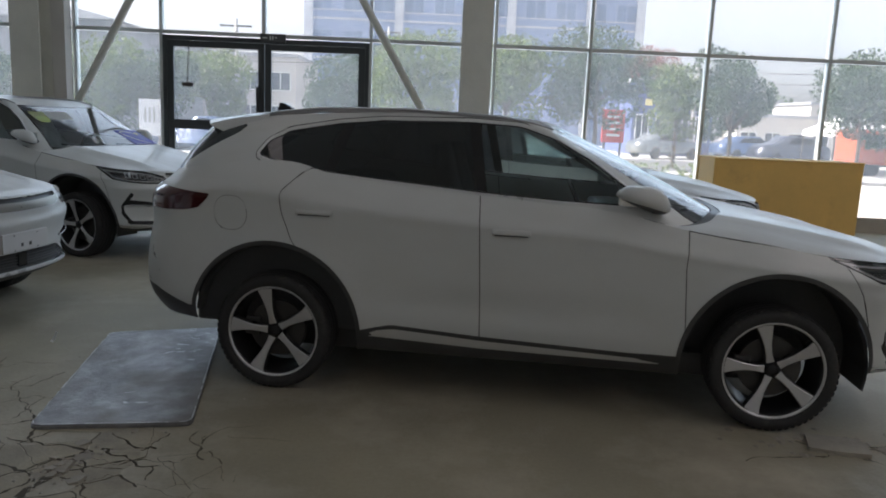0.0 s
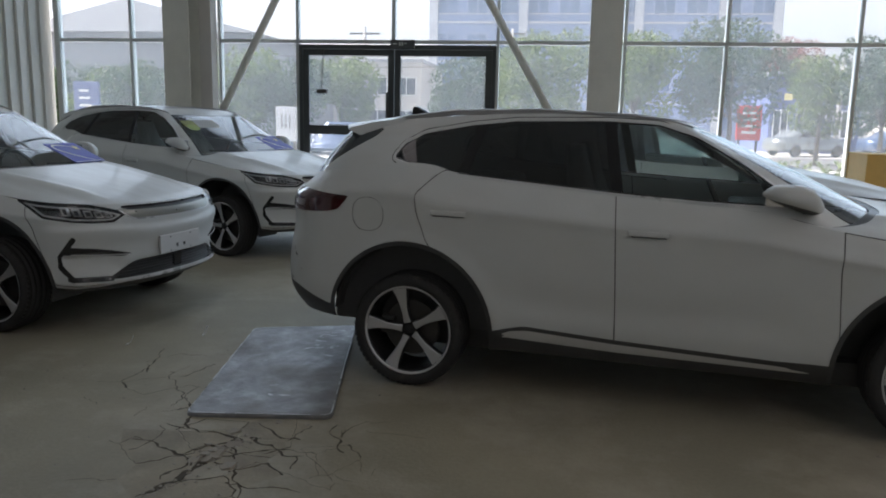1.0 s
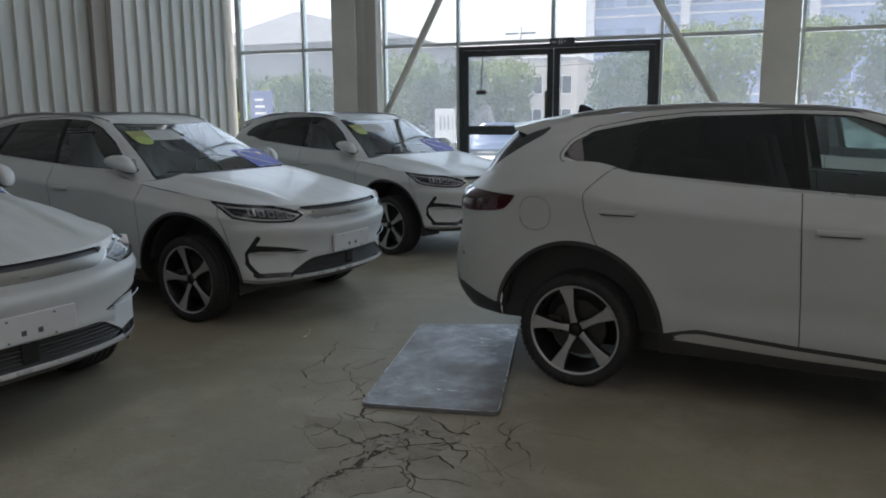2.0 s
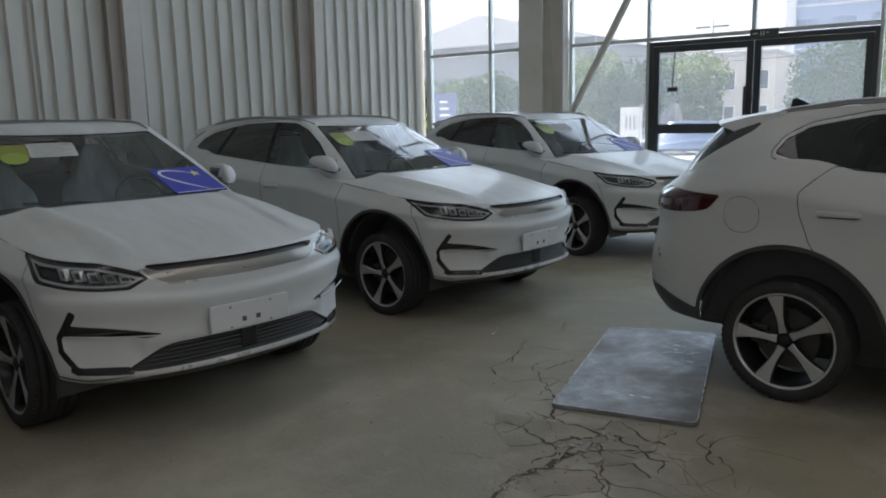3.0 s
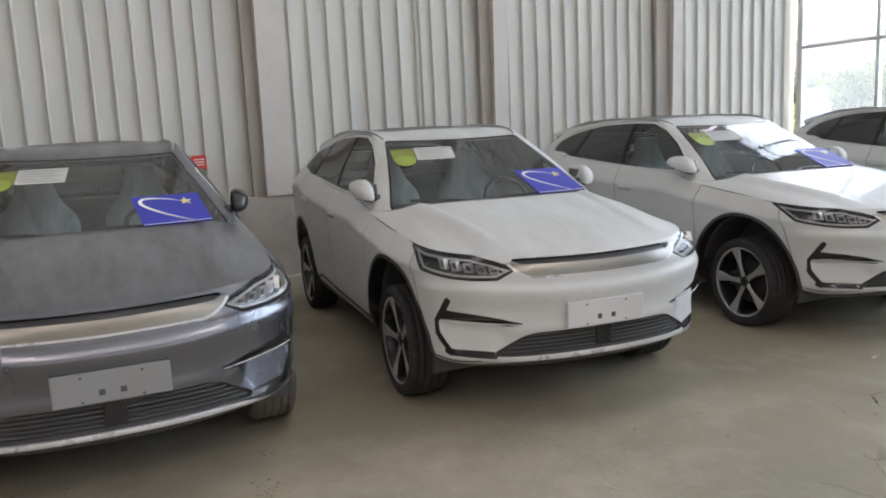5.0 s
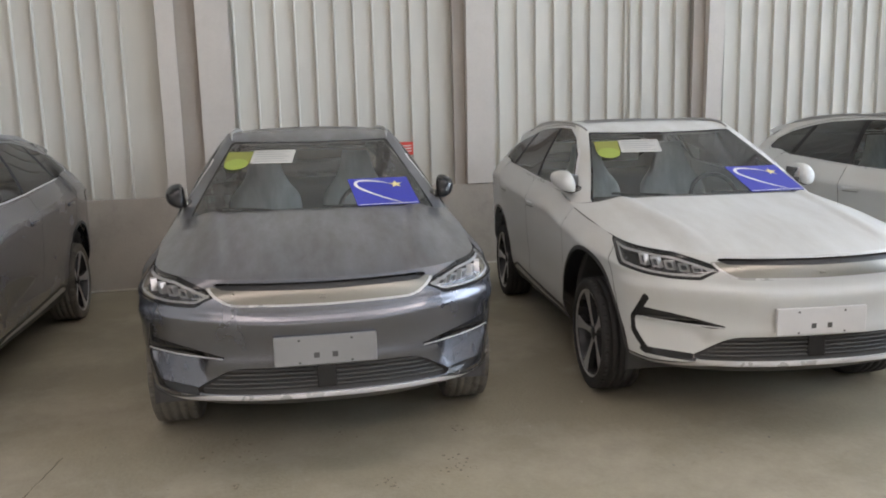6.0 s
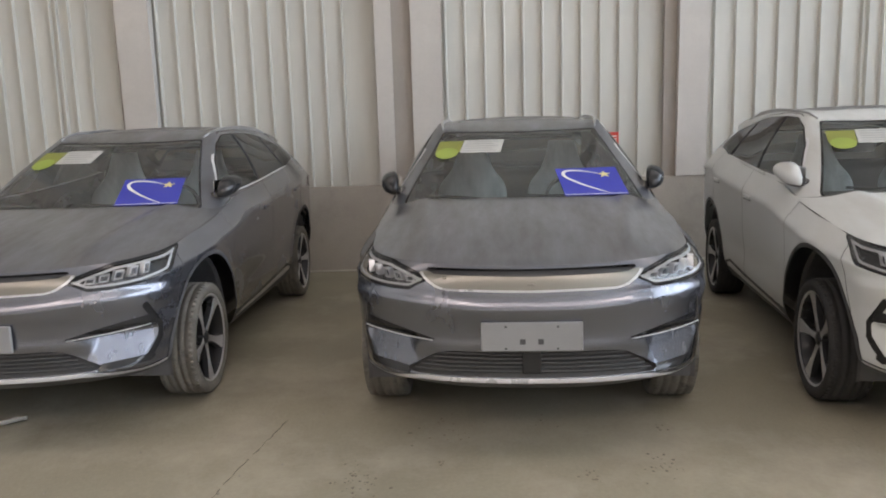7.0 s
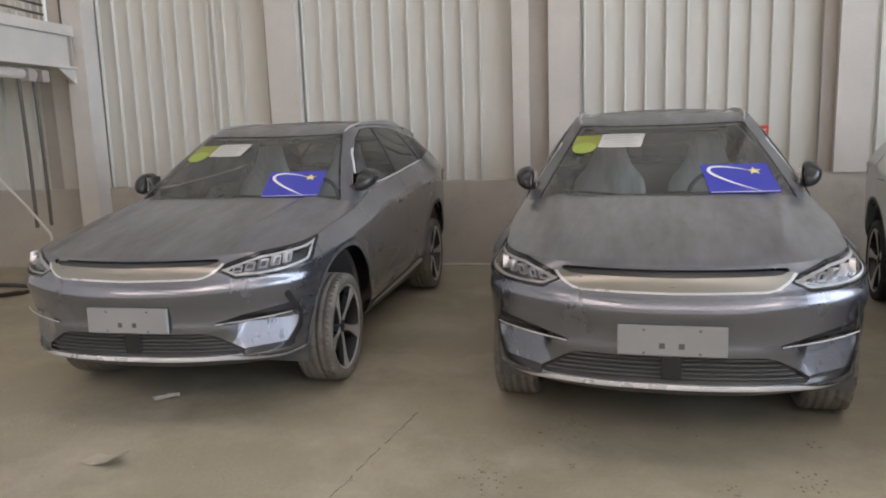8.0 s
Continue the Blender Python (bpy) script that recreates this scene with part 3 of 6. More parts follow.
class Shell:
    """Half of a smooth surface (y > 0): points, normals, triangles and a name for each triangle."""

    def __init__(self, P, flip=False, flat_cols=(), flat_rows=(), extra=None):
        nv, nu = P.shape[:2]
        N = unit_normals(P, flip)
        for c in flat_cols:
            N[:, c, 1] = 0
        for r in flat_rows:
            N[r, :, 1] = 0
        N /= np.maximum(np.linalg.norm(N, axis=2)[..., None], 1e-9)
        self.V, self.N = [tuple(p) for p in P.reshape(-1, 3)], [tuple(p) for p in N.reshape(-1, 3)]
        self.B = list(extra.reshape(-1)) if extra is not None else [0.0] * len(self.V)
        T = []
        for j in range(nv - 1):
            for i in range(nu - 1):
                a, b, c, d = j * nu + i, j * nu + i + 1, (j + 1) * nu + i + 1, (j + 1) * nu + i
                T += [(a, b, c), (a, c, d)] if not flip else [(a, c, b), (a, d, c)]
        self.T, self.L = T, ["body"] * len(T)

    def fields(self):
        V = np.array(self.V)
        return V[:, 0], V[:, 1], V[:, 2], np.array(self.B)

    def cut(self, phi, name, only=("body",)):
        """Splits the triangles where phi is nought; those inside (phi < 0) take the name."""
        phi = np.where(np.abs(phi) < 2e-4, 0.0, phi).tolist()
        mids, T2, L2 = {}, [], []

        def mid(a, b):
            key = (min(a, b), max(a, b))
            if key not in mids:
                t = phi[a] / (phi[a] - phi[b])
                self.V.append(tuple(p + (q - p) * t for p, q in zip(self.V[a], self.V[b])))
                n = Vector(self.N[a]).lerp(Vector(self.N[b]), t).normalized()
                self.N.append(tuple(n))
                self.B.append(self.B[a] + (self.B[b] - self.B[a]) * t)
                phi.append(0.0)
                mids[key] = len(self.V) - 1
            return mids[key]

        for tri, lab in zip(self.T, self.L):
            s = [phi[k] for k in tri]
            put = lab if name is None else name
            if lab not in only or (min(s) >= 0 and max(s) > 0):
                T2.append(tri), L2.append(lab)
            elif max(s) <= 0:
                T2.append(tri), L2.append(put)
            else:
                for r in range(3):
                    a, b, c = tri[r], tri[(r + 1) % 3], tri[(r + 2) % 3]
                    sa, sb, sc = phi[a], phi[b], phi[c]
                    if sb == 0 and sa * sc < 0:
                        m = mid(a, c)
                        for t3, sg in (((a, b, m), sa), ((m, b, c), sc)):
                            T2.append(t3), L2.append(put if sg < 0 else lab)
                        break
                    if sa * sb < 0 and sa * sc < 0:
                        m, k = mid(a, b), mid(a, c)
                        for t3, sg in (((a, m, k), sa), ((m, b, c), sb), ((m, c, k), sb)):
                            T2.append(t3), L2.append(put if sg < 0 else lab)
                        break
                else:
                    T2.append(tri), L2.append(put if sum(s) < 0 else lab)
        self.T, self.L = T2, L2

    def band(self, field, half, name, only=("body",)):
        """Names a narrow strip on both sides of a signed field's zero line."""
        for off in (half, -half):
            self.cut(field(*self.fields()) - off, None, only)
        x, y, z, b = (np.array(a)[np.array(self.T)].mean(axis=1) for a in self.fields())
        hit = np.abs(field(x, y, z, b)) < half
        self.L = [name if h and lab in only else lab for h, lab in zip(hit, self.L)]

    def mesh(self, name, labels, sides=(1, -1), sink=0.0):
        """A mesh of the named triangles, on both sides or one, sunk below the surface."""
        V, N, F = [], [], []
        middle = {}
        for s in sides:
            used = dict(middle)
            for tri, lab in zip(self.T, self.L):
                if lab in labels:
                    f = []
                    for k in tri:
                        if k not in used:
                            used[k] = len(V)
                            v, n = self.V[k], self.N[k]
                            V.append((v[0] - n[0] * sink, s * (v[1] - n[1] * sink), v[2] - n[2] * sink))
                            N.append((n[0], s * n[1], n[2]))
                            if abs(v[1]) < 1e-6 and abs(n[1]) < 1e-3:
                                middle[k] = used[k]
                        f.append(used[k])
                    F.append(f if s > 0 else f[::-1])
        me = bpy.data.meshes.new(name)
        me.from_pydata(V, [], F)
        for p in me.polygons:
            p.use_smooth = True
        if V:
            me.normals_split_custom_set_from_vertices(N)
        return me


def poly_field(px, pz, poly):
    """Signed distance to a closed outline, negative inside."""
    q = np.array(poly, float)
    d = np.full(px.shape, 1e9)
    inside = np.zeros(px.shape, bool)
    for (ax, az), (bx, bz) in zip(q, np.roll(q, -1, axis=0)):
        ex, ez = bx - ax, bz - az
        t = np.clip(((px - ax) * ex + (pz - az) * ez) / (ex * ex + ez * ez + 1e-12), 0, 1)
        d = np.minimum(d, np.hypot(px - ax - t * ex, pz - az - t * ez))
        hit = ((az > pz) != (bz > pz)) & (px < (bx - ax) * (pz - az) / (bz - az + 1e-12) + ax)
        inside ^= hit
    return np.where(inside, -d, d)


def line_signed(px, pz, line):
    """Distance to an open line, with a sign for its two sides; past its ends it is far."""
    q = np.array(line, float)
    d, sg = np.full(px.shape, 1e9), np.ones(px.shape)
    for (ax, az), (bx, bz) in zip(q[:-1], q[1:]):
        ex, ez = bx - ax, bz - az
        t = np.clip(((px - ax) * ex + (pz - az) * ez) / (ex * ex + ez * ez + 1e-12), 0, 1)
        di = np.hypot(px - ax - t * ex, pz - az - t * ez)
        near = di < d
        d = np.where(near, di, d)
        sg = np.where(near, np.sign(ex * (pz - az) - ez * (px - ax)), sg)
    return d * np.where(sg == 0, 1, sg)


def rounded(poly, r=0.03, n=5):
    """The outline with its corners rounded off."""
    out = []
    m = len(poly)
    for i in range(m):
        p, a, b = Vector(poly[i]), Vector(poly[i - 1]), Vector(poly[(i + 1) % m])
        ra, rb = min(r, (a - p).length * 0.45), min(r, (b - p).length * 0.45)
        s, e = p + (a - p).normalized() * ra, p + (b - p).normalized() * rb
        for k in range(n + 1):
            t = k / n
            out.append(tuple(s * (1 - t) ** 2 + p * 2 * t * (1 - t) + e * t * t))
    return out


def flank_shell():
    nF, nS, nR, nv, ex = 44, 120, 26, 50, 2 / 2.3
    cf, cr = 0.56, 0.5
    th = np.linspace(0, math.pi / 2, nF + 1)
    v = np.linspace(0, 1, nv)
    cols = [("f", a) for a in th] + [("s", t) for t in np.linspace(0, 1, nS + 1)[1:]] + [("r", a) for a in th[::-1][np.linspace(0, nF, nR + 1).astype(int)][1:]]
    P, B = np.zeros((nv, len(cols), 3)), np.zeros((nv, len(cols)))
    for c, (seg, a) in enumerate(cols):
        if seg == "f":
            x0 = 0.90 - cf * (1 - math.cos(a) ** ex)
        elif seg == "s":
            x0 = (0.90 - cf) * (1 - a) + (-3.76 + cr) * a
        else:
            x0 = -3.76 + cr * (1 - math.cos(a) ** ex)
        top = float(body_top(x0))
        low = 0.30 + 0.022 * float(smooth((x0 - 0.35) / 0.1)) - 0.02 * float(smooth((0.3 - x0) / 0.3) * smooth((x0 + 3.1) / 0.3)) + 0.085 * float(smooth((-3.02 - x0) / 0.16))
        z = low + (top - low) * v
        xf, xr = nose(z), tail(z)
        if seg == "f":
            x, e = xf - cf * (1 - math.cos(a) ** ex), math.sin(a) ** ex
        elif seg == "s":
            x, e = (xf - cf) * (1 - a) + (xr + cr) * a, 1.0
        else:
            x, e = xr + cr * (1 - math.cos(a) ** ex), math.sin(a) ** ex
        y = half_width(x, v) * e
        if seg == "f":
            # a crease across the bumper, rising towards the headlights
            d = z - 0.738 - 0.035 * float(smooth((math.sin(a) ** ex * 0.9 - 0.15) / 0.6))
            fold = 0.016 * np.where(d > 0, 1 - smooth(d / 0.05), 1 - smooth(-d / 0.12)) * (1 - float(smooth((a - 1.2) / 0.35)))
            x, y = x + fold * math.cos(a), y + fold * math.sin(a)
            # the pocket beside the intake is a flat facet turned outwards and a little up
            flat = float(nose(0.43)) - 0.095 - 0.76 * (y - 0.56) - 0.30 * (z - 0.43)
            inside = smooth((y - 0.53) / 0.04) * smooth((0.85 - y) / 0.04) * smooth((z - 0.415) / 0.015) * smooth((0.615 - z) / 0.03)
            x = x + inside * np.minimum(flat - x, 0)
        for ax in (AXLE, REAR):
            r = np.hypot(x - ax, z - 0.37)
            y = y + 0.010 * np.exp(-((r - 0.52) / 0.05) ** 2) * e * (1 - smooth((x - 0.05) / 0.3))
        y = y - 0.010 * np.exp(-((z - 0.60) / 0.09) ** 2) * smooth((-0.55 - x) / 0.3) * smooth((x + 2.3) / 0.3) * e
        P[:, c] = np.stack([x, y, z], axis=1)
    P[:, 0, 1] = P[:, -1, 1] = 0
    mid = P[nv // 2]
    B[:] = np.concatenate([[0], np.cumsum(np.hypot(*np.diff(mid[:, :2], axis=0).T))])
    return P, B, cols


def deck_shell(flankP, cols):
    """Hood and cowl: from the top edge of the flanks to the middle."""
    edge = np.array([flankP[-1, c] for c in range(len(cols)) if flankP[-1, c, 0] > -0.72])
    s = np.linspace(0, 1, 34)
    P = np.zeros((len(s), len(edge), 3))
    for i, (x, y, z) in enumerate(edge):
        yy = y * (1 - s)
        zz = z + (float(hood_mid(x)) - z) * (1 - (1 - s) ** (2.6 + 1.6 * float(smooth((0.7 - x) / 0.8))))
        ridge = 0.50 + 0.10 * smooth((0.6 - x) / 1.1)
        zz = zz + 0.018 * smooth((0.8 - x) / 0.4) * smooth(s * 6) * (smooth((yy - ridge + 0.05) / 0.05) * smooth((ridge + 0.16 - yy) / 0.16))
        P[:, i] = np.stack([np.full_like(s, x), yy, zz], axis=1)
    return P


roof_mid = curve((-1.1, 1.535), (-1.17, 1.553), (-1.4, 1.612), (-1.7, 1.645), (-2.1, 1.662), (-2.6, 1.648), (-3.0, 1.606), (-3.3, 1.555), (-3.45, 1.520))
roof_edge = curve((-1.1, 1.52), (-1.17, 1.545), (-1.3, 1.587), (-1.7, 1.622), (-2.1, 1.630), (-2.5, 1.612), (-3.0, 1.565), (-3.2, 1.528), (-3.45, 1.495))
roof_half = curve((-1.1, 0.57), (-1.3, 0.585), (-1.8, 0.60), (-2.4, 0.595), (-3.0, 0.575), (-3.45, 0.54))


def cabin_shell(flankP):
    nF, nS, nR, nv = 36, 84, 22, 26
    th = np.linspace(0, math.pi / 2, nF + 1)
    cols = [("f", a) for a in th] + [("s", t) for t in np.linspace(0, 1, nS + 1)[1:]] + [("r", a) for a in th[::-1][np.linspace(0, nF, nR + 1).astype(int)][1:]]
    t = np.linspace(0, 1, nv)
    edge = flankP[-1]
    P = np.zeros((nv, len(cols), 3))
    for c, (seg, a) in enumerate(cols):
        ca, sa = math.cos(a) ** 0.8 if seg != "s" else 0, math.sin(a) ** 0.8 if seg != "s" else 1
        if seg == "f":
            xb, xt = -0.25 - 0.42 * (1 - ca), -1.16 - 0.17 * (1 - ca)
        elif seg == "s":
            xb, xt = -0.67 * (1 - a) + -3.05 * a, -1.33 * (1 - a) + -3.14 * a
        else:
            xt = -3.38 + 0.24 * (1 - ca)
            xb = -3.605 + 0.555 * (1 - ca)
        wb = float(half_width(xb, 1.0)) - 0.012 if seg != "f" else float(half_width(-0.67, 1.0)) - 0.012
        yb, yt = wb * sa, float(roof_half(xt)) * sa
        zb = float(body_top(xb)) - 0.012 if seg != "f" else float(hood_mid(xb)) + (float(body_top(xb)) - float(hood_mid(xb))) * sa ** 2.6 - 0.012
        if seg == "r":
            k = len(edge) - 1 - int(np.argmax(edge[::-1, 1] > wb * 0.999))
            tail_x, tail_y, tail_z = edge[k:, 0], edge[k:, 1], edge[k:, 2]
            at = sa * float(tail_y.max())
            xb, yb, zb = float(np.interp(at, tail_y[::-1], tail_x[::-1])), max(0.0, at - 0.004), float(np.interp(at, tail_y[::-1], tail_z[::-1])) - 0.006
        elif seg == "s" and a > 0.5:
            order = np.argsort(edge[40:-20, 0])
            f = float(smooth((a - 0.5) / 0.4))
            yb = yb * (1 - f) + (float(np.interp(xb, edge[40:-20, 0][order], edge[40:-20, 1][order])) - 0.004) * f
            zb = zb * (1 - f) + (float(np.interp(xb, edge[40:-20, 0][order], edge[40:-20, 2][order])) - 0.006) * f
        zt = float(roof_edge(xt))
        if seg == "f":
            zt = float(roof_mid(xt)) * (1 - sa) + float(roof_edge(xt)) * sa
        bul = np.sin(math.pi * t)
        x = xb + (xt - xb) * t + (0.035 * ca * bul if seg == "f" else (-0.02 * ca * bul if seg == "r" else 0))
        y = yb + (yt - yb) * t + 0.022 * sa * bul
        z = zb + (zt - zb) * t
        P[:, c] = np.stack([x, y, z], axis=1)
    P[:, 0, 1] = P[:, -1, 1] = 0
    return P


def roof_shell(cabP):
    edge = cabP[-1]
    s = np.linspace(0, 1, 22)
    P = np.zeros((len(s), len(edge), 3))
    for i, (x, y, z) in enumerate(edge):
        P[:, i] = np.stack([np.full_like(s, x), y * (1 - s), z + (float(roof_mid(x)) - z) * (1 - (1 - s) ** 2.2)], axis=1)
    return P


GAP = 0.0025


def carve_flanks():
    P, B, cols = flank_shell()
    sh = Shell(P, False, flat_cols=(0, -1), extra=B)
    mid = P[25]
    by_y = lambda y: float(np.interp(y, mid[:60, 1], B[0, :60])) if y > 0 else float(y)
    by_x = lambda x: float(np.interp(-x, -mid[:, 0], B[0]))

    def on(fn, name, only=("body",)):
        x, y, z, b = sh.fields()
        sh.cut(fn(x, y, z, b), name, only)

    for ax in (AXLE, REAR):
        on(lambda x, y, z, b: np.where(y > 0.5, np.hypot((x - ax) / 0.985, (z - 0.375)) - 0.497, 1.0), "none")
        on(lambda x, y, z, b: np.where(y > 0.5, np.hypot((x - ax) / 0.985, (z - 0.375)) - 0.521, 1.0), "arch_trim")
    # dark lower bumper, chrome lip, air intake, grille bar, slot
    P2 = lambda pts: [(by_y(y), z) for y, z in pts]
    on(lambda x, y, z, b: poly_field(b, z, P2([(-0.2, 0.390), (0.55, 0.388), (0.66, 0.374), (0.80, 0.358), (0.86, 0.372)]) + [(by_x(0.33), 0.372), (by_x(0.33), 0.1), (-0.2, 0.1)]), "lower_bumper")
    sh.band(lambda x, y, z, b: line_signed(b, z, P2([(-0.2, 0.399), (0.55, 0.397), (0.66, 0.384), (0.80, 0.370), (0.87, 0.388)]), ), 0.0090, "lip", ("body", "lower_bumper"))
    on(lambda x, y, z, b: poly_field(b, z, rounded(P2([(-0.3, 0.535), (0.40, 0.533), (0.455, 0.520), (0.625, 0.427), (0.60, 0.412), (-0.3, 0.412)]), 0.02)), "intake")
    on(lambda x, y, z, b: poly_field(b, z, rounded(P2([(-0.3, 0.920), (0.46, 0.927), (0.545, 0.926), (0.47, 0.897), (-0.3, 0.884)]), 0.01)), "slot")
    on(lambda x, y, z, b: poly_field(b, z, rounded(P2([(-0.3, 0.884), (0.44, 0.896), (0.52, 0.911), (0.56, 0.905), (0.50, 0.872), (0.44, 0.838), (0.40, 0.828), (-0.3, 0.816)]), 0.02)), "grille_bar")
    sh.band(lambda x, y, z, b: line_signed(b, z, P2([(-0.3, 0.819), (0.39, 0.830), (0.435, 0.840), (0.50, 0.875), (0.535, 0.900)])), 0.0052, "chrome_line", ("body", "grille_bar"))
    # headlight
    hl = [(by_x(0.31), 0.978), (by_x(0.45), 0.958), (by_y(0.72), 0.938), (by_y(0.62), 0.912), (by_y(0.500), 0.876), (by_y(0.575), 0.832), (by_y(0.69), 0.834), (by_y(0.78), 0.844), (by_x(0.49), 0.874)]
    on(lambda x, y, z, b: poly_field(b, z, rounded(hl, 0.008)), "headlight")
    on(lambda x, y, z, b: poly_field(b, z, rounded(hl, 0.008)) - 0.011, "headlight_rim")
    sh.band(lambda x, y, z, b: poly_field(b, z, rounded(hl, 0.008)) + 0.012, 0.0055, "headlight_line", ("headlight",))
    # fog bracket
    bar = [(by_x(0.60), 0.668), (by_y(0.82), 0.664), (by_y(0.70), 0.646), (by_y(0.60), 0.625), (by_y(0.435), 0.580), (by_y(0.53), 0.574), (by_y(0.65), 0.585), (by_y(0.80), 0.604), (by_x(0.58), 0.608)]
    on(lambda x, y, z, b: poly_field(b, z, rounded(bar, 0.012)), "fog_bar")
    br = [(by_x(0.640), 0.715), (by_x(0.610), 0.660), (by_x(0.572), 0.595), (by_x(0.567), 0.53), (by_x(0.62), 0.445), (by_y(0.82), 0.428), (by_y(0.72), 0.424), (by_y(0.62), 0.420)]
    sh.band(lambda x, y, z, b: line_signed(b, z, br), 0.0185, "fog_bracket", ("body",))
    # sills
    sill = [(-2.36, 0.395), (-2.28, 0.405), (-2.08, 0.455), (-1.57, 0.425), (-0.62, 0.392), (-0.40, 0.400), (-0.40, 0.1), (-2.36, 0.1)]
    strip = [(-2.16, 0.418), (-2.06, 0.432), (-1.57, 0.402), (-0.72, 0.370), (-0.56, 0.342), (-1.57, 0.352), (-2.24, 0.380)]
    on(lambda x, y, z, b: poly_field(x, z, rounded(strip, 0.012)), "sill_strip")
    on(lambda x, y, z, b: poly_field(x, z, rounded(sill, 0.02)), "sill")
    # rear bumper cladding and tail lamp
    on(lambda x, y, z, b: poly_field(x, z, [(-3.18, 0.47), (-3.30, 0.475), (-3.52, 0.56), (-3.9, 0.58), (-3.9, 0.1), (-3.05, 0.1)]), "rear_cladding")
    lamp = [(-3.125, 1.138), (-3.28, 1.150), (-3.42, 1.158), (-3.9, 1.165), (-3.9, 1.03), (-3.45, 1.028), (-3.28, 1.040), (-3.205, 1.056)]
    on(lambda x, y, z, b: poly_field(x, z, rounded(lamp, 0.008)), "tail_lamp")
    # panel gaps, then the doors between them
    def top_of(x):
        return float(body_top(x)) + 0.03
    fd = [(-0.47, 0.40), (-0.485, 0.62), (-0.505, 0.90), (-0.490, top_of(-0.49)), (-1.615, top_of(-1.6)), (-1.605, 1.1), (-1.585, 0.7), (-1.575, 0.38)]
    rd = [(-1.576, 0.38), (-1.586, 0.7), (-1.606, 1.1), (-1.616, top_of(-1.616)), (-2.57, top_of(-2.57)), (-2.63, 1.26), (-2.722, 1.170), (-2.712, 1.066), (-2.65, 0.90), (-2.50, 0.74), (-2.36, 0.58), (-2.30, 0.40)]
    for name, poly in (("front_door", fd), ("rear_door", rd)):
        keep = [p for p in poly]
        sh.band(lambda x, y, z, b: poly_field(x, z, rounded(keep, 0.03)), GAP, name + "_gap")
        on(lambda x, y, z, b: poly_field(x, z, rounded(keep, 0.03)), name, ("body",))
    sh.band(lambda x, y, z, b: (np.abs(x + 3.01) ** 2.3 + np.abs(z - 1.04) ** 2.3) ** (1 / 2.3) - 0.098, 0.0015, "fuel_gap")
    sh.band(lambda x, y, z, b: np.where((x > -0.50) & (x < 0.30), z - body_top(np.clip(x, -0.6, 0.9)) + 0.012, 1.0), 0.0032, "hood_gap")
    for slit, half in (([(-3.56, 0.79), (-3.485, 0.655)], 0.0032), ([(-3.66, 0.612), (-3.585, 0.588)], 0.005)):
        sh.band(lambda x, y, z, b: np.maximum(np.abs(line_signed(x, z, slit)), np.maximum(slit[0][0] - x, x - slit[1][0])), half, "bumper_slit")
    sh.band(lambda x, y, z, b: line_signed(x, z, [(0.31, 0.95), (0.40, 0.80), (0.455, 0.62)]), 0.0028, "bumper_gap")
    return sh, P, cols, by_y, by_x


def carve_deck(P, cols):
    sh = Shell(deck_shell(P, cols), False, flat_rows=(-1,))
    x, y, z, b = sh.fields()
    e = np.clip(y / 0.85, 0, 1)
    base = -0.25 - 0.42 * (1 - np.maximum(1 - e ** 2.5, 0) ** 0.4)
    sh.cut(x - base + 0.02, "none")
    x, y, z, b = sh.fields()
    e = np.clip(y / 0.85, 0, 1)
    base = -0.25 - 0.42 * (1 - np.maximum(1 - e ** 2.5, 0) ** 0.4)
    sh.cut(x - base - 0.030 * smooth((0.84 - y) / 0.14), "cowl")
    return sh


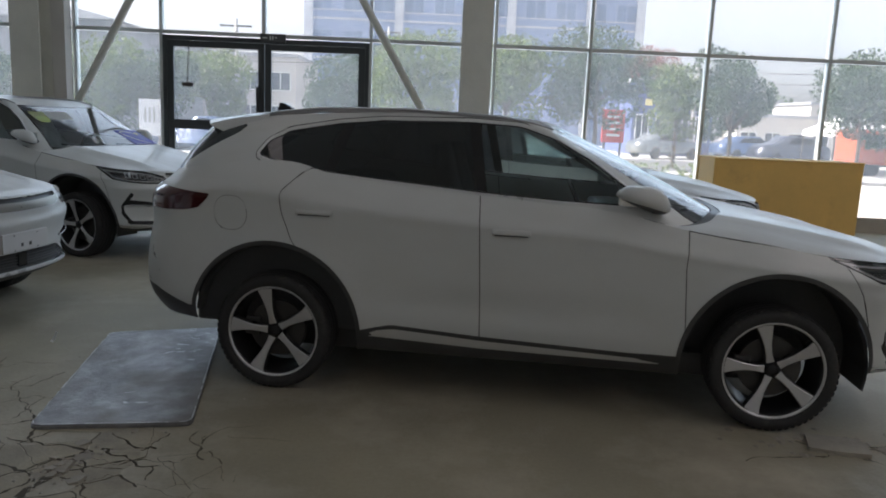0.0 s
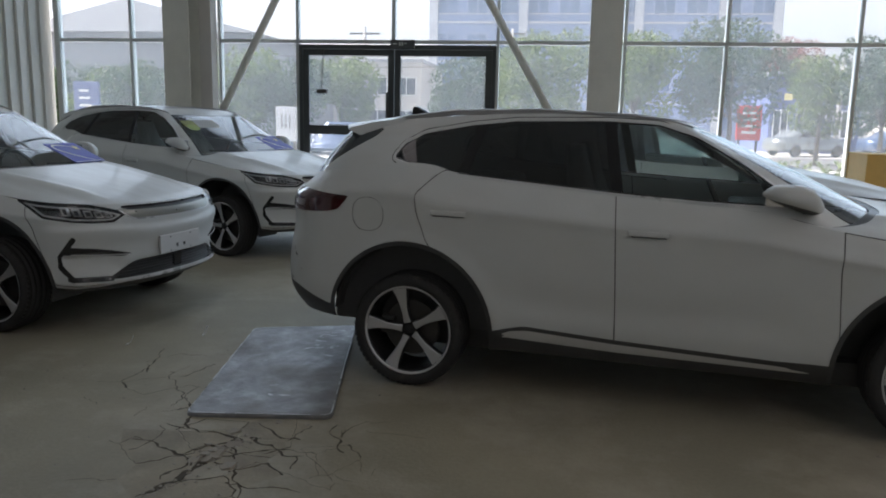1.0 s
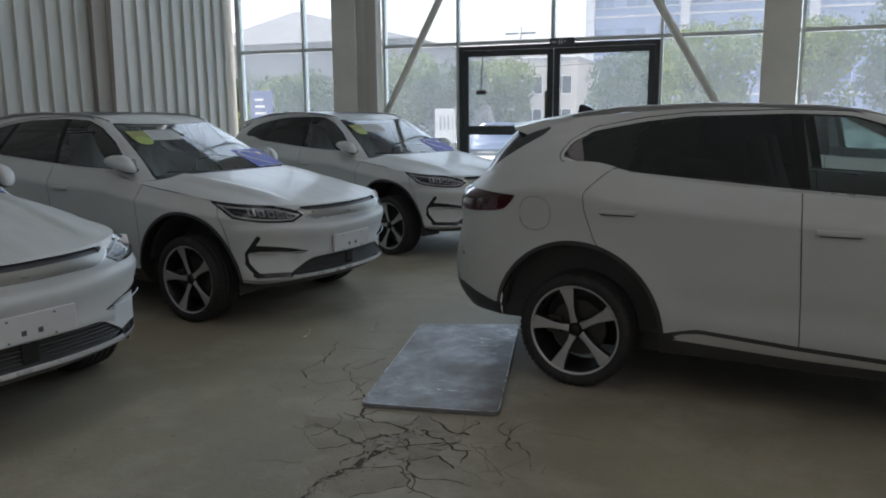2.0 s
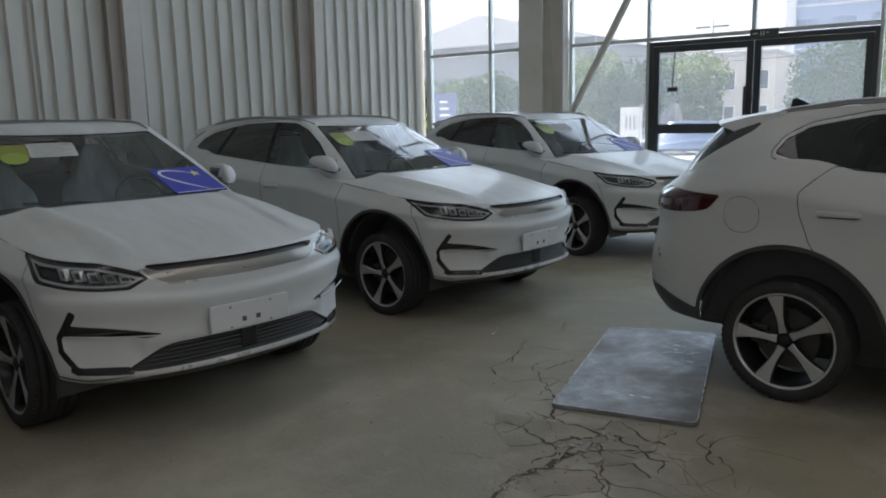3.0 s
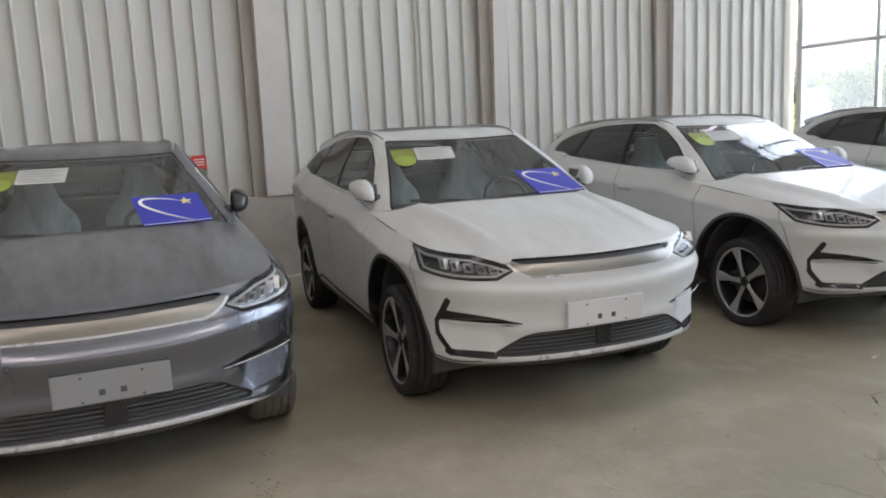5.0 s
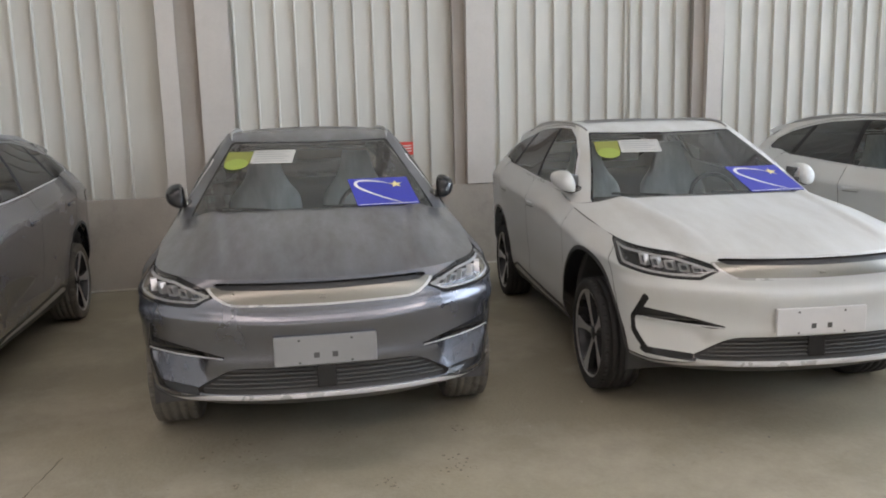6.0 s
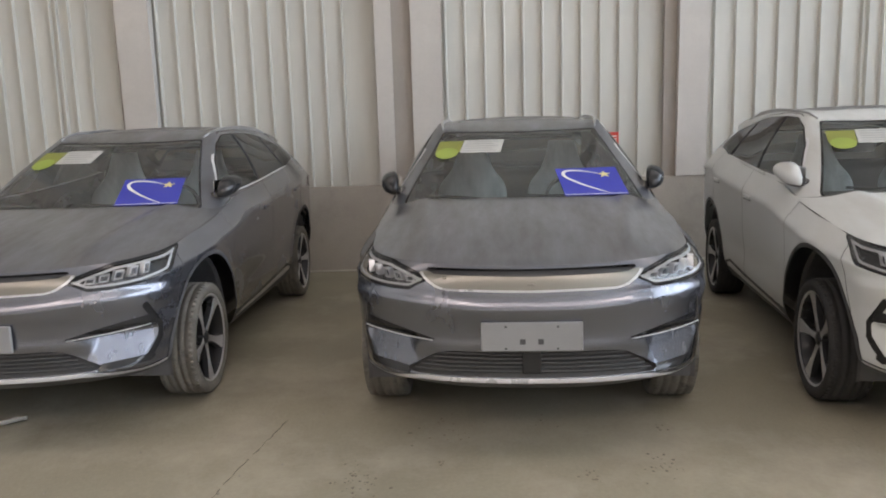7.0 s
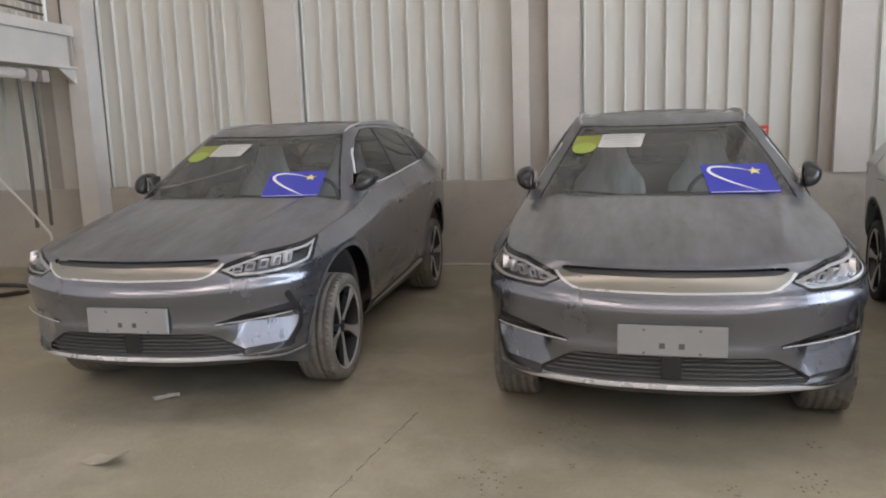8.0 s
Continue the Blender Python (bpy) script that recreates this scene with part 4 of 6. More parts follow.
def carve_cabin(flankP):
    P = cabin_shell(flankP)
    sh = Shell(P, False, flat_cols=(0, -1))
    nv, nu = P.shape[:2]
    dlo = [(-0.74, 1.193), (-1.2, 1.205), (-1.62, 1.227), (-2.2, 1.270), (-2.60, 1.304), (-2.79, 1.348), (-2.875, 1.370), (-2.836, 1.438), (-2.734, 1.500), (-2.46, 1.552), (-2.2, 1.580), (-1.7, 1.590), (-1.42, 1.578), (-1.22, 1.515), (-1.0, 1.395), (-0.82, 1.27)]
    x, y, z, b = sh.fields()
    sh.cut(np.where(y > 0.45, poly_field(x, z, rounded(dlo, 0.014)), 1), "side_glass")
    x, y, z, b = sh.fields()
    sh.cut(np.where(y > 0.45, poly_field(x, z, rounded(dlo, 0.014)) - 0.008, 1), "glass_trim")
    sh.band(lambda x, y, z, b: np.where((y > 0.45) & (z < 1.45 + 0.0 * x), poly_field(x, z, rounded(dlo, 0.014)) - 0.0125, 1), 0.0046, "brightwork")
    sh.band(lambda x, y, z, b: np.where((y > 0.45) & (x > -3.0) & (x < -1.35), poly_field(x, z, rounded(dlo, 0.014)) - 0.030, 1), 0.0026, "glass_trim")
    x, y, z, b = sh.fields()
    t = np.clip((z - 1.13) / (1.55 - 1.13), 0, 1)
    half = 0.735 - (0.735 - 0.53) * t
    sh.cut(np.where(x > -1.6, np.maximum(y - half, np.maximum(z - (1.535 + 0.02 * y), 1.115 - z)), 1), "windshield")
    x, y, z, b = sh.fields()
    t = np.clip((z - 1.13) / (1.55 - 1.13), 0, 1)
    half = 0.735 - (0.735 - 0.53) * t
    sh.cut(np.where(x > -1.6, np.maximum(y - half - 0.012, np.maximum(z - (1.546 + 0.02 * y), 1.08 - z)), 1), "glass_trim")
    x, y, z, b = sh.fields()
    sh.cut(np.where(x < -3.2, np.maximum(y - 0.66, np.maximum(z - 1.47, 1.24 - z)), 1), "rear_glass")
    x, y, z, b = sh.fields()
    sh.cut(poly_field(x, z, [(-3.02, 1.525), (-3.054, 1.484), (-3.34, 1.315), (-3.45, 1.25), (-3.9, 1.25), (-3.9, 1.6), (-3.2, 1.56)]), "pillar_trim")
    # glass divided into front door, rear door and quarter pane
    x, y, z, b = sh.fields()
    for name, line in (("door_pillar", [(-1.585, 1.10), (-1.70, 1.7)]), ("quarter_pillar", [(-2.52, 1.10), (-2.36, 1.7)])):
        sh.band(lambda x, y, z, b: line_signed(x, z, line), 0.030, name, ("side_glass",))
    x, y, z, b = sh.fields()
    sh.cut(x + 2.44, "quarter_glass", ("side_glass",))
    x, y, z, b = sh.fields()
    sh.cut(x + 1.64, "rear_side_glass", ("side_glass",))
    return sh, P


def revolve(bm, prof, seg=64, axis="y"):
    """Turns (radius, along) pairs round the y axis."""
    rings = []
    for k in range(seg):
        a = 2 * math.pi * k / seg
        rings.append([bm.verts.new((r * math.cos(a), h, r * math.sin(a))) for r, h in prof])
    for k in range(seg):
        p, q = rings[k], rings[(k + 1) % seg]
        for i in range(len(prof) - 1):
            bm.faces.new((p[i], p[i + 1], q[i + 1], q[i]))
    return bm


def tyre_mesh():
    bm = bmesh.new()
    prof = [(0.258, -0.095), (0.268, -0.112), (0.296, -0.1195), (0.320, -0.114), (0.331, -0.100)]
    for g in (-0.066, -0.024, 0.024, 0.066):
        prof += [(0.338, g - 0.008), (0.330, g - 0.005), (0.330, g + 0.005), (0.338, g + 0.008)]
    prof += [(0.331, 0.100), (0.320, 0.114), (0.296, 0.1195), (0.268, 0.112), (0.258, 0.095)]
    revolve(bm, prof, 72)
    for k in range(60):
        a = 2 * math.pi * k / 60
        m = Matrix.Rotation(-a, 4, "Y") @ Matrix.Translation((0.3335, 0, 0))
        for y0, y1 in ((0.078, 0.108), (-0.108, -0.078)):
            box(bm, -0.004, 0.006 - 0.006, y0, y1, -0.012, 0.012, m=m)
    bmesh.ops.recalc_face_normals(bm, faces=bm.faces)
    return bm


def wheel(car, x, side, turn, steer=0.0):
    """A wheel with its outer face along +y of its own; side -1 turns it round."""
    w = new("wheel")
    w.parent = car
    w.matrix_local = Matrix.Translation((x, side * 0.800, 0.36)) @ Matrix.Rotation(radians(steer) + (0 if side > 0 else math.pi), 4, "Z") @ Matrix.Rotation(turn, 4, "Y")
    part("tyre", tyre_mesh(), M_TYRE, w, smooth=True)
    bm = bmesh.new()
    revolve(bm, [(0.262, 0.092), (0.268, 0.099), (0.262, 0.104), (0.252, 0.102), (0.246, 0.092), (0.240, 0.02), (0.225, -0.06), (0.22, -0.09)], 64)
    bmesh.ops.recalc_face_normals(bm, faces=bm.faces)
    part("rim", bm, M_RIMDARK, w, "dark painted rim barrel", smooth=True)
    part("rim_lip", revolve(bmesh.new(), [(0.270, 0.099), (0.272, 0.105), (0.267, 0.110), (0.258, 0.1085), (0.253, 0.101)], 64), M_RIMSILVER, w, "thin machined rim lip", smooth=True)
    for k in range(5):
        bm = bmesh.new()
        rows = []
        for r, half, sk, h in ((0.040, 0.022, 0.0, 0.078), (0.085, 0.0175, 0.002, 0.084), (0.135, 0.0195, 0.006, 0.090), (0.185, 0.028, 0.010, 0.095), (0.225, 0.037, 0.012, 0.099), (0.260, 0.048, 0.012, 0.103)):
            rows.append([bm.verts.new((r, hh, sk + d)) for d, hh in ((-half - 0.006, h - 0.035), (-half, h - 0.004), (-half + 0.005, h), (half - 0.005, h), (half, h - 0.004), (half + 0.006, h - 0.035))])
        for p, q in zip(rows[:-1], rows[1:]):
            for i in range(5):
                bm.faces.new((p[i], q[i], q[i + 1], p[i + 1])).material_index = 0 if i in (1, 2, 3) else 1
        bmesh.ops.transform(bm, matrix=Matrix.Rotation(2 * math.pi * k / 5, 4, "Y"), verts=bm.verts)
        bmesh.ops.recalc_face_normals(bm, faces=bm.faces)
        part("spoke", bm, [M_RIMSILVER, M_RIMDARK], w, "machined silver spoke with dark flanks")
    part("hub_cap", revolve(bmesh.new(), [(0.0, 0.088), (0.026, 0.087), (0.031, 0.083), (0.032, 0.07), (0.05, 0.066), (0.055, 0.04)], 32), M_RIMDARK, w, smooth=True)
    part("brake_disc", revolve(bmesh.new(), [(0.06, 0.02), (0.165, 0.02), (0.168, 0.014), (0.168, 0.0), (0.06, 0.0)], 48), M_DISC, w, "bare steel brake disc", smooth=False)
    part("brake_caliper", boxes((0.10, 0.19, -0.01, 0.045, -0.055, 0.055), bevel=0.012), M_DISC, w)
    return w


def shell_part(name, me, material, parent, label=""):
    me.materials.append(material)
    ob = new(name, me)
    ob.parent = parent
    if label:
        ob["label"] = label
    return ob


def blob(bm, c, r, seg=20, m=None):
    geo = bmesh.ops.create_uvsphere(bm, u_segments=seg, v_segments=seg // 2, radius=1.0)
    mm = Matrix.Translation(c) @ (m or Matrix()) @ Matrix.Diagonal((*r, 1))
    bmesh.ops.transform(bm, matrix=mm, verts=geo["verts"])
    return geo["verts"]


def mirror_of(car, side, paint_parts):
    """A folded door mirror: painted cap, dark lower shell and foot."""
    mo = new("door_mirror")
    mo.parent = car
    mo.matrix_local = Matrix.Translation((-0.745, side * 0.850, 1.228)) @ Matrix.Rotation(radians(-10 * side), 4, "Z")

    def shaped(lo, hi, grow):
        bm = bmesh.new()
        vs = blob(bm, (0, 0, 0), (0.145 + grow, 0.050 + grow, 0.074 + grow), 32)
        over = curve((-0.15, 0.030), (-0.11, 0.062), (-0.03, 0.074), (0.06, 0.066), (0.12, 0.025), (0.15, -0.025))
        under = curve((-0.15, 0.020), (-0.11, 0.000), (-0.03, -0.036), (0.05, -0.066), (0.12, -0.072), (0.15, -0.055))
        for v in vs:
            u, w = v.co.x / (0.145 + grow), v.co.z / (0.074 + grow)
            v.co.x = math.copysign(abs(u) ** 0.8, u) * (0.147 + grow)
            hi_z, lo_z = float(over(v.co.x)) + grow, float(under(v.co.x)) - grow
            w = math.copysign(min(1, abs(w) / max(0.05, (1 - min(1, u * u)) ** 0.5 + 0.02)) ** 0.8, w)
            v.co.z = (hi_z + lo_z) / 2 + (hi_z - lo_z) / 2 * w
            v.co.y *= 1.65 - 3.0 * max(0.0, v.co.z) if side * v.co.y > 0 else 0.6
        bmesh.ops.bisect_plane(bm, geom=bm.verts[:] + bm.edges[:] + bm.faces[:], plane_co=(0, 0, lo), plane_no=(-0.25, 0, -1), clear_outer=True)
        bmesh.ops.bisect_plane(bm, geom=bm.verts[:] + bm.edges[:] + bm.faces[:], plane_co=(0, 0, hi), plane_no=(0.25, 0, 1), clear_outer=True)
        return bm
    paint_parts.append(part("mirror_cap", shaped(-0.028, 0.2, 0.002), M_WHITE, mo, smooth=True))
    part("mirror_shell", shaped(-0.2, -0.028, 0.0), M_BLACK, mo, "black lower mirror shell", smooth=True)
    bm = bmesh.new()
    tube(bm, [(0.06, -side * 0.035, -0.045), (0.10, -side * 0.075, -0.075)], [0.035, 0.045], 10)
    part("mirror_foot", bm, M_BLACK, mo, smooth=True)
    bm = bmesh.new()
    box(bm, -0.12, 0.12, -side * 0.042 - 0.002, -side * 0.042 + 0.002, -0.05, 0.05, bevel=0.0)
    part("mirror_glass", bm, M_CHROME, mo)
    return mo


def seat(car, x, y, covered):
    s = new("seat")
    s.parent = car
    s.matrix_local = Matrix.Translation((x, y, 0.62))
    mt = M_COVER if covered else M_SEAT
    lab = "seat wrapped in pale plastic film" if covered else ""
    bm = bmesh.new()
    box(bm, -0.25, 0.27, -0.26, 0.26, -0.12, 0.06, bevel=0.05)
    part("cushion", bm, mt, s, lab, smooth=True)
    rng = random.Random(int(1000 + 100 * y))
    back, wide, deep = curve((0.0, -0.24), (0.62, -0.41), (0.86, -0.45)), curve((0.0, 0.30), (0.30, 0.27), (0.52, 0.25), (0.62, 0.17), (0.70, 0.135), (0.84, 0.10)), curve((0.0, 0.12), (0.5, 0.085), (0.85, 0.05))
    folds = [(rng.uniform(0, 6.28), rng.choice((3, 4, 5, 7)), rng.uniform(0.006, 0.016)) for _ in range(4)]
    bm, rows, n = bmesh.new(), [], 40
    for zz in np.linspace(0.0, 0.84, 22):
        ring = []
        for k in range(n):
            a = 2 * math.pi * k / n
            r = 1 + sum(d * math.sin(f * a + p + 3.0 * zz) for p, f, d in folds) * (1.6 - zz)
            ca, sa = math.cos(a), math.sin(a)
            ring.append(bm.verts.new((float(back(zz)) + float(deep(zz)) * r * math.copysign(abs(ca) ** 0.7, ca), float(wide(zz)) * r * math.copysign(abs(sa) ** 0.7, sa), zz)))
        rows.append(ring)
    for p, q in zip(rows[:-1], rows[1:]):
        for k in range(n):
            bm.faces.new((p[k], p[(k + 1) % n], q[(k + 1) % n], q[k]))
    bm.faces.new(rows[-1])
    part("backrest", bm, mt, s, lab, smooth=True)
    return s


def pieces_of(sh, name):
    """Gives each run of triangles that hangs together a name of its own."""
    root = {}

    def find(i):
        while root.setdefault(i, i) != i:
            i = root[i]
        return i
    mine = [lab == name or lab.startswith(name + ":") for lab in sh.L]
    for t, m in zip(sh.T, mine):
        if m:
            a = find(t[0])
            root[find(t[1])] = a
            root[find(t[2])] = a
    order = {}
    for t, m in zip(sh.T, mine):
        if m:
            order.setdefault(find(t[0]), name + ":" + str(len(order)))
    sh.L = [order[find(t[0])] if m else lab for t, lab, m in zip(sh.T, sh.L, mine)]
    return list(order.values())


def panel_names(sh):
    """The painted triangles, named by the panel they hang together in."""
    root = {}

    def find(i):
        while root.setdefault(i, i) != i:
            root[i] = root[root[i]]
            i = root[i]
        return i
    for t, lab in zip(sh.T, sh.L):
        if lab == "body":
            a = find(t[0])
            root[find(t[1])] = a
            root[find(t[2])] = a
    groups = {}
    for t, lab in zip(sh.T, sh.L):
        if lab == "body":
            groups.setdefault(find(t[0]), []).append(sh.V[t[0]])
    call = {}
    for k, vs in groups.items():
        x, z = sum(v[0] for v in vs) / len(vs), sum(v[2] for v in vs) / len(vs)
        if len(vs) < 140:
            call[k] = "lower_bumper" if x > 0.3 else "sill"
        else:
            call[k] = "tail_panel" if x < -1 else "fender" if x < 0.3 else "nose_panel" if z > 0.89 else "front_bumper"
    return [call[find(t[0])] if lab == "body" else lab for t, lab in zip(sh.T, sh.L)]


def build_car():
    """The pattern car, at the origin; the others are copies of it."""
    car = thing("suv_car", "white mid-size electric SUV with dark privacy glass, parked", "car")
    paint = []
    fl, P, cols, by_y, by_x = carve_flanks()
    dk = carve_deck(P, cols)
    cb, cabP = carve_cabin(P)
    rf = Shell(roof_shell(cabP), False, flat_rows=(-1,))
    x, y, z, b = rf.fields()
    rf.cut(poly_field(x, y, rounded([(-1.52, -0.5), (-1.54, 0.44), (-2.72, 0.44), (-2.74, -0.5)], 0.06)), "roof_glass")

    def add(sh, name, labels, material, label="", sides=(1, -1), sink=0.0, painted=False, parent=None):
        ob = shell_part(name, sh.mesh(name, labels, sides, sink), material, parent or car, label)
        if painted:
            paint.append(ob)
        return ob

    fl.L = panel_names(fl)
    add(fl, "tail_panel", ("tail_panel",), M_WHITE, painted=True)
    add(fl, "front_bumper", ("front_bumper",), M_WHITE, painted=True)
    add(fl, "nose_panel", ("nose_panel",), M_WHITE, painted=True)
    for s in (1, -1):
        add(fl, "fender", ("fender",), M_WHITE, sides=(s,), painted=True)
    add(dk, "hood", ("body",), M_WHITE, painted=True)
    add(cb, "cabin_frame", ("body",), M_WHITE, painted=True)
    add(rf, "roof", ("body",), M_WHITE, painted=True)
    add(rf, "roof_glass", ("roof_glass",), M_DUSTYGLASS, "dusty black panoramic roof glass")
    for s in (1, -1):
        for nm, shown in (("front_door_gap", "door_gap"), ("rear_door_gap", "door_gap"), ("hood_gap", "hood_gap"), ("bumper_gap", "bumper_gap")):
            for piece in pieces_of(fl, nm):
                add(fl, shown, (piece,), M_GAP, sides=(s,), sink=0.006)
    for s in (1, -1):
        for piece in pieces_of(fl, "bumper_slit"):
            add(fl, "bumper_slit", (piece,), M_BLACK, sides=(s,), sink=0.004)
    add(fl, "fuel_flap_gap", ("fuel_gap",), M_GAP, sides=(-1,), sink=0.004)
    add(fl, "fuel_flap_blank", ("fuel_gap",), M_WHITE, sides=(1,), painted=True)
    for s in (1, -1):
        for nm in ("front_door", "rear_door"):
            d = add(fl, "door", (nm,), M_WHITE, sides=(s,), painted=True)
            x, z = (-1.43, 1.020) if nm == "front_door" else (-2.52, 1.068)
            y = 0.945 * float(flank((z - 0.29) / (float(body_top(x)) - 0.29))) * (1 if nm == "front_door" else 0.998)
            bm = bmesh.new()
            box(bm, x - 0.105, x + 0.105, s * y - 0.010, s * y + 0.012, z - 0.013, z + 0.017, bevel=0.007)
            paint.append(part("door_handle", bm, M_WHITE, d, smooth=True))
            # proud dark strip that paints the shade under the handle
            bm = bmesh.new()
            box(bm, x - 0.090, x + 0.090, s * y - 0.010, s * y + 0.003, z - 0.0175, z - 0.0135, bevel=0.001)
            part("handle_recess", bm, M_GREYPLASTIC, d)
        add(cb, "door_pillar_trim", ("door_pillar",), M_DARKTRIM, sides=(s,))
        add(cb, "quarter_pillar_trim", ("quarter_pillar",), M_DARKTRIM, sides=(s,))
        add(cb, "front_window", ("side_glass",), M_SIDEGLASS, "lightly tinted side window", sides=(s,))
        add(cb, "rear_window", ("rear_side_glass",), M_DARKGLASS, "dark privacy glass", sides=(s,))
        add(cb, "quarter_window", ("quarter_glass",), M_DARKGLASS, "dark privacy glass", sides=(s,))
        # headlight: dark bowl, clear lens, four lamps in a row
        h = add(fl, "headlight", ("headlight",), M_BOWL, "headlight bowl behind clear lens", sides=(s,), sink=0.035)
        add(fl, "light_guide", ("headlight_line",), M_PLATE, "pale light guide round the headlight", sides=(s,), sink=0.008, parent=h)
        add(fl, "lens", ("headlight", "headlight_line"), M_LENS, "clear headlight lens", sides=(s,), parent=h)
        add(fl, "rim_trim", ("headlight_rim",), M_GLOSSBLACK, sides=(s,), sink=0.004, parent=h)
        for k, yy in enumerate((0.575, 0.632, 0.690, 0.745, 0.792)):
            zz = (0.868, 0.876, 0.885, 0.895, 0.905)[k]
            xx = 0.893 - 0.56 * (1 - (1 - min(1, yy / 0.885) ** 2.3) ** (1 / 2.3)) - 0.036
            bm = bmesh.new()
            mm = Matrix.Translation((xx, s * yy, zz)) @ Matrix.Rotation(s * radians(22 + 14 * k), 4, "Z")
            lean = Matrix.Identity(4)
            lean[1][2] = s * 0.40
            hw, hh = 0.0245, (0.016, 0.020, 0.023, 0.025, 0.027)[k]
            for y0, y1, z0, z1 in ((-hw, -hw + 0.008, -hh, hh), (hw - 0.008, hw, -hh, hh), (-hw + 0.008, hw - 0.008, hh - 0.009, hh), (-hw + 0.008, hw - 0.008, -hh, -hh + 0.006)):
                box(bm, -0.016, 0.012, y0, y1, z0, z1, m=mm @ lean)
            part("lamp_module", bm, M_LIP, h, "bright square lamp surround")
            bm = bmesh.new()
            box(bm, -0.014, 0.002, -hw + 0.009, hw - 0.009, -hh + 0.007, hh - 0.010, bevel=0.003, m=mm @ lean)
            part("lamp_lens", bm, M_LAMPLENS, h)
        add(fl, "running_light", ("fog_bar",), M_GLOSSBLACK, "glossy black bar with a thin chrome line", sides=(s,), sink=0.006)
        bm = bmesh.new()
        pts = [(float(nose(zz)) - 0.56 * (1 - (1 - min(1, yy / 0.925) ** 2.3) ** (1 / 2.3)) + 0.002, s * yy, zz) for yy, zz in zip(np.linspace(0.47, 0.82, 14), np.linspace(0.581, 0.614, 14))]
        tube(bm, pts, 0.0032, 6)
        part("fog_trim", bm, M_LIP, car, "thin bright line in the bumper bar", smooth=True)
        add(fl, "fog_bracket", ("fog_bracket",), M_GLOSSBLACK, sides=(s,), sink=0.003)
        add(fl, "tail_light", ("tail_lamp",), M_TAIL, "dark red tail light", sides=(s,), sink=-0.003)
        add(fl, "sill_strip", ("sill_strip",), M_SILL, "pale strip along the sill", sides=(s,), sink=-0.004)
        add(fl, "sill_cladding", ("sill",), M_BLACK, sides=(s,))
        for ax in (AXLE, REAR):
            fl.L, kept = [("on" if lab == "arch_trim" and abs(fl.V[t[0]][0] - ax) < 0.8 else "") for t, lab in zip(fl.T, fl.L)], fl.L
            shell_part("arch_trim", fl.mesh("arch_trim", ("on",), (s,), -0.004), M_BLACK, car)
            fl.L = kept
            bm = bmesh.new()
            n = 28
            prof = [(0.5, 0.85), (0.49, 0.83), (0.485, 0.55), (0.30, 0.54)]
            rows = []
            for k in range(n + 1):
                a = radians((-12 if ax == AXLE else 14) + (180 if ax == AXLE else 158) * k / n)
                rows.append([bm.verts.new((ax + r * 0.985 * math.cos(a), s * y, 0.375 + r * math.sin(a))) for r, y in prof])
            for p, q in zip(rows[:-1], rows[1:]):
                for i in range(3):
                    bm.faces.new((p[i], q[i], q[i + 1], p[i + 1]))
            prism(bm, [(ax + 0.46 * math.cos(a), 0.36 + 0.46 * math.sin(a)) for a in np.linspace(0, math.pi, 15)], 1, s * 0.545 - 0.006, s * 0.545 + 0.006)
            part("wheel_housing", bm, M_BLACK, car, smooth=False)
        mirror_of(car, s, paint)
        bm = bmesh.new()
        pts = [(-1.24, s * 0.545, 1.578), (-1.36, s * 0.558, 1.610), (-1.55, s * 0.566, 1.634), (-2.1, s * 0.572, 1.655), (-2.6, s * 0.565, 1.640), (-2.88, s * 0.554, 1.605), (-3.0, s * 0.546, 1.580)]
        tube(bm, [(x, y, z - 0.004) for x, y, z in pts], [0.006, 0.010, 0.011, 0.011, 0.011, 0.010, 0.006], 8)
        tube(bm, [(x, y, z - 0.018) for x, y, z in pts], 0.010, 6)
        part("roof_rail", bm, M_RAIL, car, "satin grey roof rail", smooth=True)
    add(cb, "windshield", ("windshield",), M_SHIELD, "clear laminated windshield")
    add(cb, "rear_window", ("rear_glass",), M_DARKGLASS)
    add(cb, "window_trim", ("glass_trim",), M_GLOSSBLACK, sink=0.003)
    for s in (1, -1):
        add(cb, "brightwork", ("brightwork",), M_LIP, "thin bright line along the side windows", sides=(s,), sink=-0.002)
    add(cb, "pillar_trim", ("pillar_trim",), M_GLOSSBLACK, sink=0.001)
    add(fl, "lower_bumper", ("lower_bumper",), M_BLACK)
    add(fl, "rear_cladding", ("rear_cladding",), M_BLACK)
    add(fl, "bumper_lip", ("lip",), M_LIP, "satin silver bumper lip", sink=-0.006)
    it = add(fl, "air_intake", ("intake",), M_BLACK, "black lower air intake", sink=0.035)
    for k in range(5):
        bm = bmesh.new()
        z = 0.432 + 0.021 * k
        w = 0.565 - 0.032 * k
        pts = [(0.893 - 0.56 * (1 - (1 - (abs(y) / 0.93) ** 2.3) ** (1 / 2.3)) - 0.014, y, z) for y in np.linspace(-w, w, 23)]
        tube(bm, pts, 0.0055, 6)
        part("intake_slat", bm, M_BLACK, it)
    part("radar_cover", boxes((0.865, 0.888, -0.045, 0.045, 0.425, 0.53), bevel=0.006), M_GLOSSBLACK, it)
    gr = add(fl, "grille_bar", ("grille_bar",), M_GRILLE, "satin silver front bar", sink=-0.004)
    part("badge", boxes((0.900, 0.910, -0.016, 0.016, 0.850, 0.862), bevel=0.004), M_GRILLE, gr, "small plain bright badge")
    add(fl, "chrome_line", ("chrome_line",), M_LIP, "bright line under the front bar", sink=-0.003)
